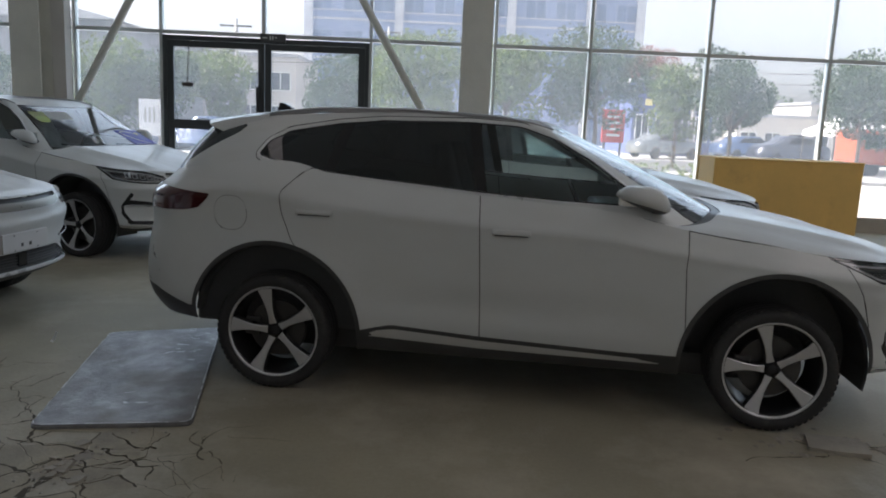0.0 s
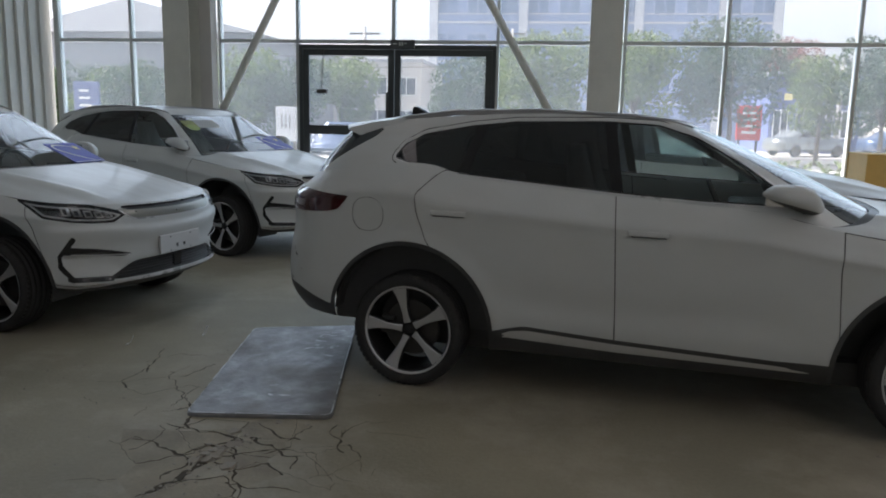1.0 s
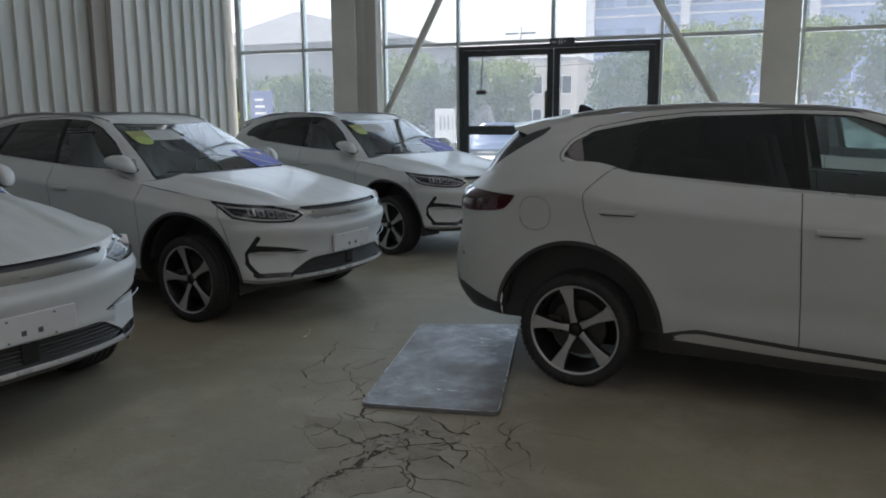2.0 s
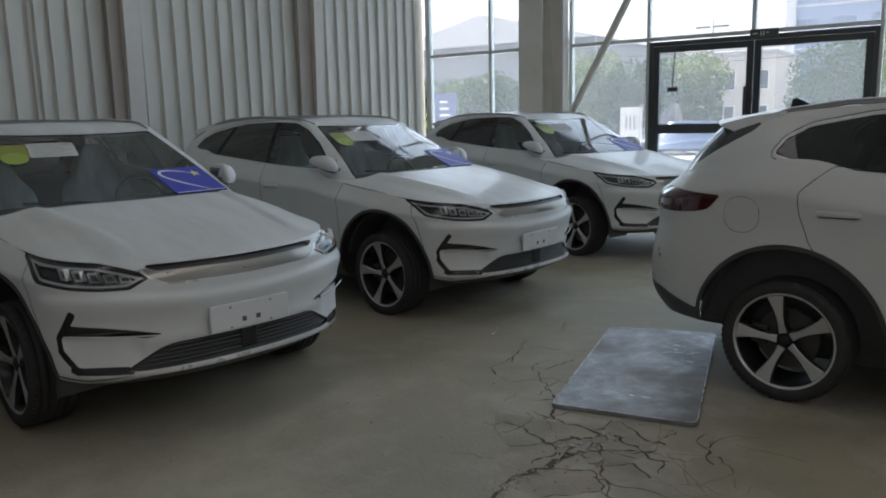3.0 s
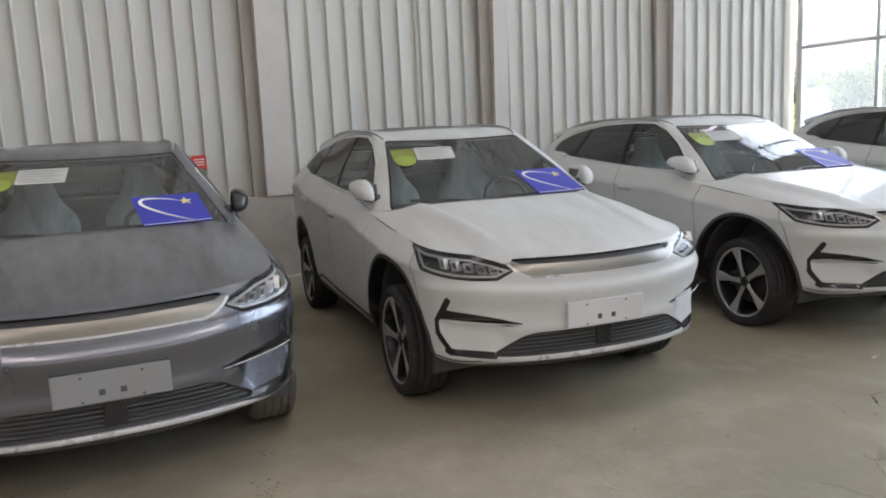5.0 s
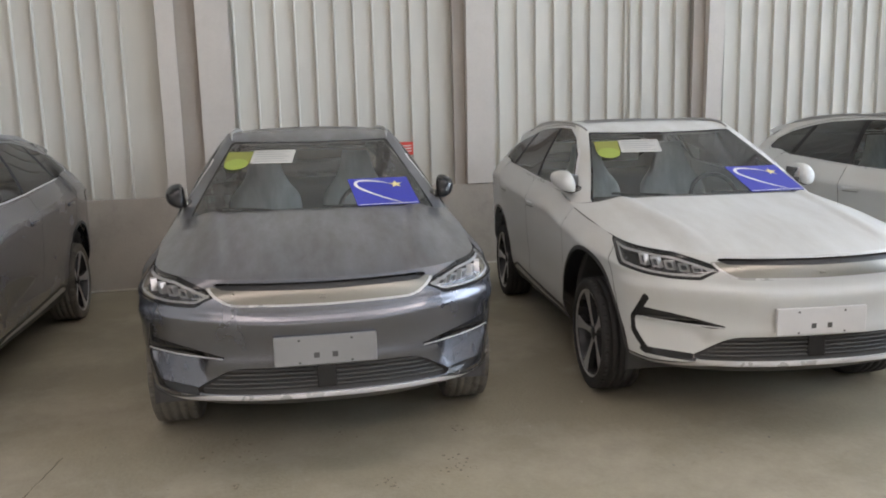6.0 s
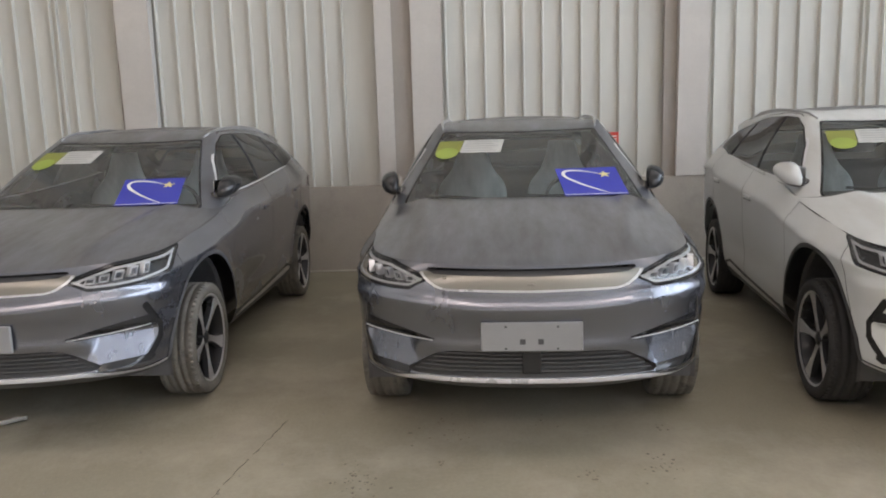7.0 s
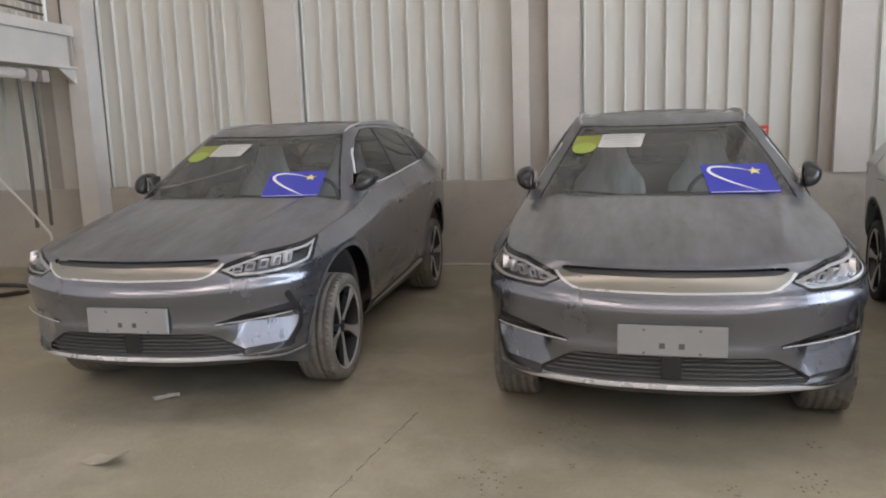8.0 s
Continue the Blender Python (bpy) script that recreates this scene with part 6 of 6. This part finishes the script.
def scrap(at, size, turn, seed, label, paper=None):
    rng = random.Random(seed)
    t = thing("paper_scrap", label, "litter", pose(at[0], at[1], 0, 0, 0, turn), "litter on the floor")
    bm = bmesh.new()
    n = 7
    g = [[bm.verts.new((size[0] * (i / n - 0.5), size[1] * (j / n - 0.5) + 0.01 * math.sin(3.0 * i / n), 0.003 + 0.006 * rng.random() + 0.06 * (i / n) ** 3)) for i in range(n + 1)] for j in range(n + 1)]
    for j in range(n):
        for i in range(n):
            bm.faces.new((g[j][i], g[j][i + 1], g[j + 1][i + 1], g[j + 1][i]))
    part("sheet", bm, paper or M_PAPER, t)
    return t


scrap((-4.36, -2.58), (0.20, 0.14), 35, 1, "crumpled white paper scrap on the floor")
scrap((-3.51, -2.45), (0.24, 0.11), 70, 2, "flattened dusty plastic scrap on the floor", M_FILMSCRAP)
scrap((-2.89, 4.63), (0.05, 0.03), 20, 3, "tiny white paper scrap on the floor")
scrap((-2.50, 4.95), (0.04, 0.03), 50, 4, "tiny white paper scrap on the floor")

# yellow board box by the glass, red notice, end platform, hoses
bx = thing("yellow_crate", "large yellow-brown board crate standing by the glass", "crate", pose(4.68, 10.35, 0.0, 0, 0, 2))
part("front_board", boxes((-1.01, 1.01, -0.30, -0.28, 0.02, 1.23), bevel=0.01), M_YELLOW, bx)
part("rear_board", boxes((-1.01, 1.01, 0.28, 0.30, 0.02, 1.21), bevel=0.01), M_YELLOW, bx)
for x in (-1.0, 0.98):
    part("side_board", boxes((x, x + 0.02, -0.28, 0.28, 0.02, 1.22), bevel=0.004), M_YELLOW, bx)
part("lid", boxes((-1.02, 1.02, -0.31, 0.31, 1.218, 1.235), bevel=0.004), M_YELLOW, bx)
part("base", boxes((-0.95, 0.95, -0.26, 0.26, 0.0, 0.02)), M_BOXEDGE, bx)
ns = thing("red_notice", "small red notice board fixed to the ribbed wall", "sign", pose(WALL_X + 0.035, 1.95, 1.39))
part("board", boxes((-0.004, 0.004, -0.085, 0.085, -0.075, 0.075)), M_RED, ns)
for z in (0.03, 0.0, -0.03):
    part("text_bar", boxes((0.004, 0.006, -0.055, 0.055, z - 0.006, z + 0.006)), M_PAPER, ns)

pf = thing("steel_platform", "beige steel mezzanine edge standing out from the ribbed wall", "platform", pose(-8.55, -5.66, 0))
part("edge_beam", boxes((-0.30, 4.0, -0.16, -0.01, 2.364, 2.70), bevel=0.004), M_COLUMN, pf, "deep beige edge beam")
part("top_plate", boxes((-0.30, 4.0, -2.0, 0.03, 2.70, 2.815), bevel=0.005), M_COLUMN, pf)
part("lower_flange", boxes((-0.30, 4.0, -0.20, 0.04, 2.335, 2.364), bevel=0.004), M_COLUMN, pf)
part("end_stiffener", boxes((0.02, 0.05, -0.01, 0.035, 2.364, 2.70), bevel=0.003), M_COLDARK, pf)
part("bracket", prism(bmesh.new(), [(-0.02, 2.335), (0.30, 2.335), (-0.02, 2.17)], 1, -0.02, 0.01), M_COLUMN, pf)
part("end_post", boxes((-0.30, -0.02, -0.10, 0.14, 0.0, 6.3), bevel=0.005), M_COLUMN, pf)
part("cross_pipe", tube(bmesh.new(), [(0.55, -0.12, 2.25), (4.0, -0.12, 2.25)], 0.055, 10), M_COLUMN, pf, "thick pipe under the beam")
for x in (0.40, 0.62):
    part("pipe_clamp", boxes((x, x + 0.12, -0.18, -0.03, 2.17, 2.30), bevel=0.012), M_COLDARK, pf)
for x, y in ((0.78, -0.13), (0.58, -0.10)):
    part("hanging_pipe", tube(bmesh.new(), [(x, y, 2.3), (x, y + 0.02, 1.4), (x - 0.03, y, 0.62)], 0.020, 8), M_PIPE, pf, "dark hanging pipe")
for z in (2.92, 3.02, 3.4):
    part("rail", tube(bmesh.new(), [(0.35, -0.04, z - 0.03), (4.0, -0.04, z + 0.02)], 0.014, 8), M_PIPE, pf, "rusty brown railing bar")
part("rail_post", tube(bmesh.new(), [(0.37, -0.03, 2.815), (0.37, -0.03, 3.9)], 0.022, 8), M_PAPER, pf, "white railing post")
for k in range(4):
    part("rail_bar", tube(bmesh.new(), [(0.45 + 0.12 * k, -0.05, 2.815), (0.45 + 0.12 * k, -0.05, 3.9)], 0.010, 6), M_COLUMN, pf)
ct = thing("slatted_crate", "pale wooden slatted crate standing on the platform", "crate", pose(-7.2, -6.3, 2.815))
for k in range(12):
    part("slat", boxes((-0.42 + 0.075 * k, -0.37 + 0.075 * k, 0.20, 0.225, 0.0, 1.1), bevel=0.004), M_WOODSLAT, ct)
for z in (0.1, 0.95):
    part("crossbar", boxes((-0.42, 0.51, 0.17, 0.198, z, z + 0.08), bevel=0.004), M_WOODSLAT, ct)
rp = thing("rope", "pale rope hanging slack from the platform", "rope", pose(-7.5, -5.4, 0))
part("strand", tube(bmesh.new(), [(0, -1.6, 2.29), (0, -1.1, 1.65), (0, -0.55, 1.18), (0.02, -0.25, 0.88), (0.05, 0.0, 0.60), (0.05, 0.1, 0.02)], 0.013, 8), M_ROPE, rp, smooth=True)
hs = thing("hose", "dark rubber hose lying coiled on the floor", "hose", pose(-7.3, -6.1, 0))
part("coil", tube(bmesh.new(), [(0.28 * (1 + 0.06 * k / 10) * math.cos(k * 0.42), 0.5 * math.sin(k * 0.42), 0.014 + 0.0009 * k) for k in range(34)], 0.013, 8), M_CABLE, hs, smooth=True)
cb = thing("floor_cable", "pale cable lying along the foot of the plinth", "cable", pose(WALL_X + 0.2, 0, 0))
part("strand", tube(bmesh.new(), [(0.03 * math.sin(k * 1.3), -6.0 + 0.35 * k, 0.012) for k in range(28)], 0.011, 6), M_ROPE, cb, smooth=True)

# ---- outside: yard, street, trees, houses ----
GZ = -0.15
tagged(mesh_ob("ground", boxes((-400, 400, FRONT_Y + 0.3, 700, GZ - 0.3, GZ)), M_YARD), "sunlit pale paved yard and street ground", "ground", kind="structure")
tagged(mesh_ob("road", boxes((-120, 120, 31.5, 41.0, GZ, GZ + 0.008)), M_ROAD), "grey asphalt street beyond the yard", "road", kind="structure")
tagged(mesh_ob("pavement", boxes((-120, 120, 27.0, 31.3, GZ, GZ + 0.13), bevel=0.02), M_KERB), "raised pale pavement with a kerb", "pavement", kind="structure")


def leaf_cloud(bm, rng, centre, radii, count, size):
    """Small bent leaf clumps spread through lobes, denser at the rim."""
    for _ in range(count):
        d = Vector((rng.gauss(0, 1), rng.gauss(0, 1), rng.gauss(0, 1))).normalized()
        r = rng.uniform(0.35, 1.0) ** 0.5
        p = centre + Vector((d.x * radii[0], d.y * radii[1], d.z * radii[2])) * r
        a = Euler((rng.uniform(0, 6.3), rng.uniform(0, 6.3), rng.uniform(0, 6.3))).to_matrix()
        s = size * rng.uniform(0.6, 1.4)
        q = [p + a @ Vector(v) * s for v in ((-0.5, -0.3, 0), (0.1, -0.42, 0.12), (0.6, 0.0, 0), (0.1, 0.42, 0.12), (-0.5, 0.3, 0))]
        bm.faces.new([bm.verts.new(v) for v in q])


def tree(x, y, top, width, seed, label, leaf, clear=0.35):
    rng = random.Random(seed)
    t = thing("street_tree", label, "tree", pose(x, y, GZ), "trees along the street")
    h = top - GZ
    bm = bmesh.new()
    pts = [(0, 0, 0), (0.03, 0.02, h * 0.25), (-0.03, 0.05, h * 0.5), (0.04, 0, h * 0.8)]
    tube(bm, pts, [0.10, 0.085, 0.06, 0.02], 8)
    tips = []
    for k in range(7):
        a, z0 = rng.uniform(0, 6.28), h * rng.uniform(0.32, 0.6)
        e = Vector((math.cos(a) * width * 0.36, math.sin(a) * width * 0.36, z0 + h * rng.uniform(0.12, 0.3)))
        tube(bm, [(0, 0.03, z0), tuple(e * 0.5 + Vector((0, 0, z0 * 0.55))), tuple(e)], [0.04, 0.028, 0.010], 6)
        tips.append(e)
    part("trunk", bm, M_BARK, t, smooth=True)
    bm = bmesh.new()
    lobes = [(Vector((0, 0, h * 0.80)), width * 0.30)]
    for e in tips:
        lobes.append((e + Vector((0, 0, h * 0.05)), width * rng.uniform(0.20, 0.30)))
    for k in range(5):
        a = rng.uniform(0, 6.28)
        lobes.append((Vector((math.cos(a) * width * 0.26, math.sin(a) * width * 0.26, h * rng.uniform(clear, 0.78))), width * rng.uniform(0.2, 0.28)))
    for c, r in lobes:
        leaf_cloud(bm, rng, c, (r * 1.15, r * 1.15, r * 1.1), int(300 + 520 * r), 0.092)
    part("crown", bm, leaf, t)
    return t


TREE = "leafy green street tree with an uneven sunlit crown"
for x, y, top, w, seed, leaf in ((-13.4, 30, 3.9, 3.6, 1, "a"), (-11.2, 30.5, 3.5, 3.0, 2, "b"), (-9.6, 33, 3.9, 3.0, 3, "a"), (-4.3, 36, 4.4, 3.4, 4, "b"), (-0.8, 30, 4.6, 3.2, 5, "a"), (2.7, 30, 4.9, 3.1, 6, "a"), (6.2, 30, 5.4, 3.7, 7, "b"), (10.6, 34, 4.6, 2.4, 8, "a"), (11.5, 30, 4.8, 2.5, 9, "b"), (16.6, 30, 4.9, 3.2, 10, "b"), (20.2, 31, 4.6, 3.0, 11, "a"), (-16.6, 29, 3.2, 3.2, 12, "b"), (-19.2, 31, 2.9, 3.4, 13, "a"), (-22.5, 33, 3.4, 3.2, 14, "b")):
    tree(x, y, top, w, seed, TREE, M_LEAF if leaf == "a" else M_LEAFDARK)
tree(15.2, 56, 7.4, 3.6, 15, "reddish leafed tree behind the shops", M_LEAFRED)

# clipped hedge and far trees
rng = random.Random(31)
bm = bmesh.new()
for k in range(34):
    leaf_cloud(bm, rng, Vector((-6 + 0.62 * k, 26.5, GZ + 0.28)), (0.42, 0.4, 0.28), 46, 0.11)
tagged(mesh_ob("hedge", bm, M_LEAF), "low clipped green hedge before the street", "hedge", kind="stuff")
bm = bmesh.new()
for k in range(46):
    x = -75 + 3.2 * k + rng.uniform(-1, 1)
    hh = rng.uniform(3.0, 5.5)
    leaf_cloud(bm, rng, Vector((x, 110, hh * 0.6)), (2.3, 1.5, hh * 0.7), 110, 0.6)
tagged(mesh_ob("far_trees", bm, M_LEAFDARK), "hazy line of far trees", "trees", kind="stuff")


def house(name, label, x0, x1, y, top, wall, cols, rows, sill, wh, bands=0, gable=0.0, frame=None, deep=10.0, win=None, roof=None):
    """A house front with its storeys: walls, roof, each window with frame and pane."""
    t = thing(name, label, "building", pose((x0 + x1) / 2, y, GZ))
    w, h = (x1 - x0) / 2, top - GZ
    part("wall", boxes((-w, w, 0, deep, 0, h)), wall, t)
    if gable:
        part("roof", prism(bmesh.new(), [(-w - 0.3, h + 0.004), (0, h + gable), (w + 0.3, h + 0.004)], 1, -0.3, deep + 0.3), roof or M_ROOFGREY, t)
    else:
        part("roof", boxes((-w - 0.15, w + 0.15, -0.15, deep + 0.1, h, h + 0.25), bevel=0.02), M_ROOFGREY, t)
    for j in range(rows):
        for i in range(cols):
            cx, z0 = -w + (i + 0.5) * 2 * w / cols, sill + j * (h - sill) / max(rows, 1)
            ww = w / cols * 0.68
            wd = part("window", boxes((cx - ww, cx + ww, -0.06, -0.005, z0, z0 + 0.06), (cx - ww, cx + ww, -0.06, -0.005, z0 + wh - 0.06, z0 + wh), (cx - ww, cx - ww + 0.06, -0.06, -0.005, z0 + 0.06, z0 + wh - 0.06), (cx + ww - 0.06, cx + ww, -0.06, -0.005, z0 + 0.06, z0 + wh - 0.06), (cx - 0.03, cx + 0.03, -0.06, -0.005, z0 + 0.06, z0 + wh - 0.06)), frame or M_PAPER, t)
            part("pane", boxes((cx - ww + 0.06, cx + ww - 0.06, -0.03, -0.01, z0 + 0.06, z0 + wh - 0.06)), win or M_FARGLASS, wd)
    for j in range(bands):
        z = h * (j + 0.9) / bands
        part("band", boxes((-w - 0.05, w + 0.05, -0.22, -0.07, z - 0.16, z + 0.16)), M_BAND, t)
    return t


big = house("office_building", "tall blue-grey office building with pale ledges", -10.9, 16.6, 65, 19.0, M_BLUEWALL, 11, 6, 1.0, 1.5, bands=0, frame=M_BLUEFRAME, deep=18, win=M_BLUEPANE)
for k in range(1, 7):
    part("ledge", boxes((-13.8, 13.8, -0.20, -0.07, 3.15 * k - 0.10, 3.15 * k + 0.05)), M_BAND, big)
    part("ledge", boxes((-13.8, 13.8, -0.16, -0.07, 3.15 * k + 0.62, 3.15 * k + 0.70)), M_BAND, big)
for x in (-13.6, -6.2, 3.0, 9.5, 13.6):
    part("pilaster", boxes((x - 0.35, x + 0.35, -0.5, -0.23, 0, 19.1)), M_BAND, big)
house("pale_house", "pale two-storey house with wide dark windows", -18.5, -10.0, 55, 5.3, M_PALEWALL, 4, 2, 0.8, 1.3)
house("shop_house", "blue-fronted shop with a lettered sign board", 12.2, 17.2, 48, 4.3, M_SHOPBLUE, 4, 1, 0.9, 1.6, deep=8)
sb = thing("shop_sign", "blue sign board with yellow lettering bars over the shop", "sign", pose(14.2, 48.0, 3.1))
part("board", boxes((-1.9, 1.9, -0.12, 0.0, -0.35, 0.35), bevel=0.02), M_SHOPBLUE, sb)
for k in range(4):
    part("text_bar", boxes((-1.3 + 0.7 * k, -0.85 + 0.7 * k, -0.15, -0.12, -0.2, 0.2)), M_GOLD, sb)
house("white_shed", "low white workshop with a grey roof", 23.5, 33.0, 60, 2.7, M_PALEWALL, 5, 1, 0.5, 1.2, deep=8)
house("warehouse", "grey sheet-metal warehouse with a low gabled roof", -30.5, -16.5, 40, 5.75, M_SHED, 3, 1, 2.2, 0.9, gable=1.75, deep=22, roof=M_SHEETROOF)
house("row_house", "low pale row of street buildings", -62, -30, 72, 4.5, M_PALEWALL, 12, 1, 1.0, 1.4, deep=8)
house("row_house", "low pale row of street buildings", 34, 75, 70, 4.2, M_PALEWALL, 14, 1, 1.0, 1.4, deep=8)

rs = thing("red_sign_board", "tall red street sign board with pale lines", "sign", pose(8.75, 38, GZ))
part("board", boxes((-0.55, 0.55, -0.08, 0.08, 0.9, 2.5), bevel=0.02), M_RED, rs)
for k in range(4):
    part("text_bar", boxes((-0.32, 0.32, -0.10, -0.08, 1.2 + 0.3 * k, 1.32 + 0.3 * k)), M_PAPER, rs)
for x in (-0.4, 0.4):
    part("leg", boxes((x - 0.05, x + 0.05, -0.05, 0.05, 0, 0.9)), M_PIPE, rs)
bs = thing("blue_sign_board", "blue sign board with white lines on posts", "sign", pose(-17.1, 26, GZ))
part("board", boxes((-0.5, 0.5, -0.05, 0.05, 1.2, 2.7), bevel=0.02), M_SHOPBLUE, bs)
for k in range(4):
    part("text_bar", boxes((-0.28, 0.28 - 0.06 * k, -0.07, -0.05, 1.55 + 0.26 * k, 1.63 + 0.26 * k)), M_PAPER, bs)
for x in (-0.38, 0.38):
    part("leg", boxes((x - 0.04, x + 0.04, -0.04, 0.04, 0, 1.2)), M_PIPE, bs)
ws = thing("white_notice_box", "white notice box with dark marks on legs in the yard", "sign", pose(-6.62, 18, GZ))
part("case", boxes((-0.25, 0.25, -0.08, 0.08, 1.05, 1.88), bevel=0.02), M_BAND, ws)
for k in range(3):
    part("text_bar", boxes((-0.12 + 0.1 * k, -0.07 + 0.1 * k, -0.085, -0.08, 1.35, 1.7)), M_GREYTEXT, ws)
for x in (-0.2, 0.2):
    part("leg", boxes((x - 0.03, x + 0.03, -0.03, 0.03, 0, 1.1)), M_PIPE, ws)


def pole(x, y, h):
    t = thing("utility_pole", "grey concrete utility pole with cross arms", "pole", pose(x, y, GZ))
    part("shaft", tube(bmesh.new(), [(0, 0, 0), (0, 0, h)], [0.16, 0.10], 10), M_KERB, t, smooth=True)
    for z in (h - 0.4, h - 1.1):
        part("cross_arm", boxes((-0.9, 0.9, -0.05, 0.05, z - 0.05, z + 0.05)), M_PIPE, t)
    return t


pole(-11.6, 45, 6.8), pole(15.0, 45, 5.4), pole(-4.0, 62, 8.6)
wire = thing("power_line", "thin dark overhead wires along the street", "wire", pose(0, 45, 0))
for z0 in (4.55, 5.15):
    part("strand", tube(bmesh.new(), [(-60 + 10 * k, 0, z0 - 0.25 * math.sin(math.pi * ((k % 3) / 3.0))) for k in range(14)], 0.018, 4), M_PIPE, wire)

# vehicles on the street
def sedan(x, y, turn, paint, label, high=1.45):
    t = thing("parked_car", label, "car", pose(x, y, GZ + 0.008, 0, 0, turn), "cars on the street")
    bm = bmesh.new()
    k = high / 1.45
    prof = [(-2.2, 0.28), (-2.22, 0.75), (-2.05, 0.95 * k), (-1.5, 1.0 * k), (-0.95, 1.38 * k), (0.35, 1.42 * k), (1.0, 1.02 * k), (1.95, 0.88 * k), (2.2, 0.6), (2.2, 0.28)]
    prism(bm, rounded(prof, 0.12, 3), 1, -0.85, 0.85)
    bmesh.ops.bevel(bm, geom=[e for e in bm.edges if abs(e.verts[0].co.y - e.verts[1].co.y) < 0.01], offset=0.10, segments=2, affect="EDGES")
    part("body", bm, paint, t, smooth=True)
    for s in (-1, 1):
        part("window", prism(bmesh.new(), rounded([(-1.35, 1.02 * k), (-0.9, 1.30 * k), (0.3, 1.34 * k), (0.82, 1.03 * k)], 0.05, 3), 1, s * 0.853, s * 0.862), M_DARKGLASS, t)
    for wx in (-1.4, 1.4):
        for s in (-1, 1):
            bm = bmesh.new()
            revolve(bm, [(0.0, 0.09), (0.20, 0.09), (0.22, 0.10), (0.30, 0.09), (0.32, 0.05), (0.32, -0.09), (0.0, -0.09)], 20)
            bmesh.ops.transform(bm, matrix=Matrix.Translation((wx, s * 0.80, 0.32)) @ Matrix.Rotation(0 if s > 0 else math.pi, 4, "Z"), verts=bm.verts)
            part("wheel", bm, M_TYRE, t, smooth=False)
    return t


sedan(13.0, 43.5, 28, M_SILVER, "small silver sedan parked on the street")
sedan(19.9, 43.0, 195, M_DARKCAR, "dark car parked on the street", 1.6)
sedan(19.3, 47.5, 20, M_BLUECAR, "small blue car parked on the street")
sedan(3.6, 33.5, 180, M_SILVER, "pale car parked on the street")
sedan(-8.6, 29.8, 180, M_BLUECAR, "small blue car parked by the pavement")
tr = thing("orange_truck", "orange-red lorry cab and bed standing by the street", "truck", pose(19.3, 32.9, GZ + 0.008))
part("cab", boxes((-1.6, 0.4, -1.0, 1.0, 0.55, 2.0), bevel=0.12), M_ORANGE, tr)
part("cab_window", boxes((-1.35, -0.1, -1.02, -1.0, 1.25, 1.8)), M_DARKGLASS, tr)
part("bed", boxes((0.5, 4.0, -1.0, 1.0, 0.75, 1.5), bevel=0.03), M_ORANGE, tr)
part("chassis", boxes((-1.5, 4.0, -0.4, 0.4, 0.45, 0.74)), M_BLACK, tr)
for wx in (-1.0, 2.2, 3.2):
    for s in (-1, 1):
        bm = revolve(bmesh.new(), [(0.0, 0.1), (0.25, 0.1), (0.40, 0.1), (0.43, 0.06), (0.43, -0.1), (0.0, -0.1)], 20)
        bmesh.ops.transform(bm, matrix=Matrix.Translation((wx, s * 0.85, 0.43)) @ Matrix.Rotation(0 if s > 0 else math.pi, 4, "Z"), verts=bm.verts)
        part("wheel", bm, M_TYRE, tr)
tn = thing("white_tent", "white peaked market tent beyond the lorry", "tent", pose(20.3, 37.5, GZ))
bm = bmesh.new()
apex = bm.verts.new((0, 0, 2.9))
ring = [bm.verts.new(p) for p in ((-1.6, -1.6, 1.9), (1.6, -1.6, 1.9), (1.6, 1.6, 1.9), (-1.6, 1.6, 1.9))]
low = [bm.verts.new((v.co.x, v.co.y, 1.65)) for v in ring]
for i in range(4):
    bm.faces.new((ring[i], ring[(i + 1) % 4], apex))
    bm.faces.new((low[i], low[(i + 1) % 4], ring[(i + 1) % 4], ring[i]))
part("canopy", bm, M_PAPER, tn)
for x in (-1.55, 1.55):
    for y in (-1.55, 1.55):
        part("leg", boxes((x - 0.03, x + 0.03, y - 0.03, y + 0.03, 0, 1.66)), M_PIPE, tn)
yb = thing("yellow_barrier", "small yellow barrier post in the yard", "barrier", pose(-5.3, 24, GZ))
part("post", boxes((-0.16, 0.16, -0.16, 0.16, 0, 1.35), bevel=0.03), M_YELLOWPAINT, yb)
hw = thing("hanging_wire", "dark wire with a small weight hanging inside the door", "wire", pose(-3.98, FRONT_Y - 0.16, 1.95))
part("strand", tube(bmesh.new(), [(0.02, 0.11, 0.69), (0.03, 0, 0.58), (0.01, 0, 0.3), (0, 0, 0.02)], 0.009, 6), M_CABLE, hw)
part("weight", boxes((-0.08, 0.09, -0.03, 0.03, -0.04, 0.03), bevel=0.01), M_CABLE, hw)
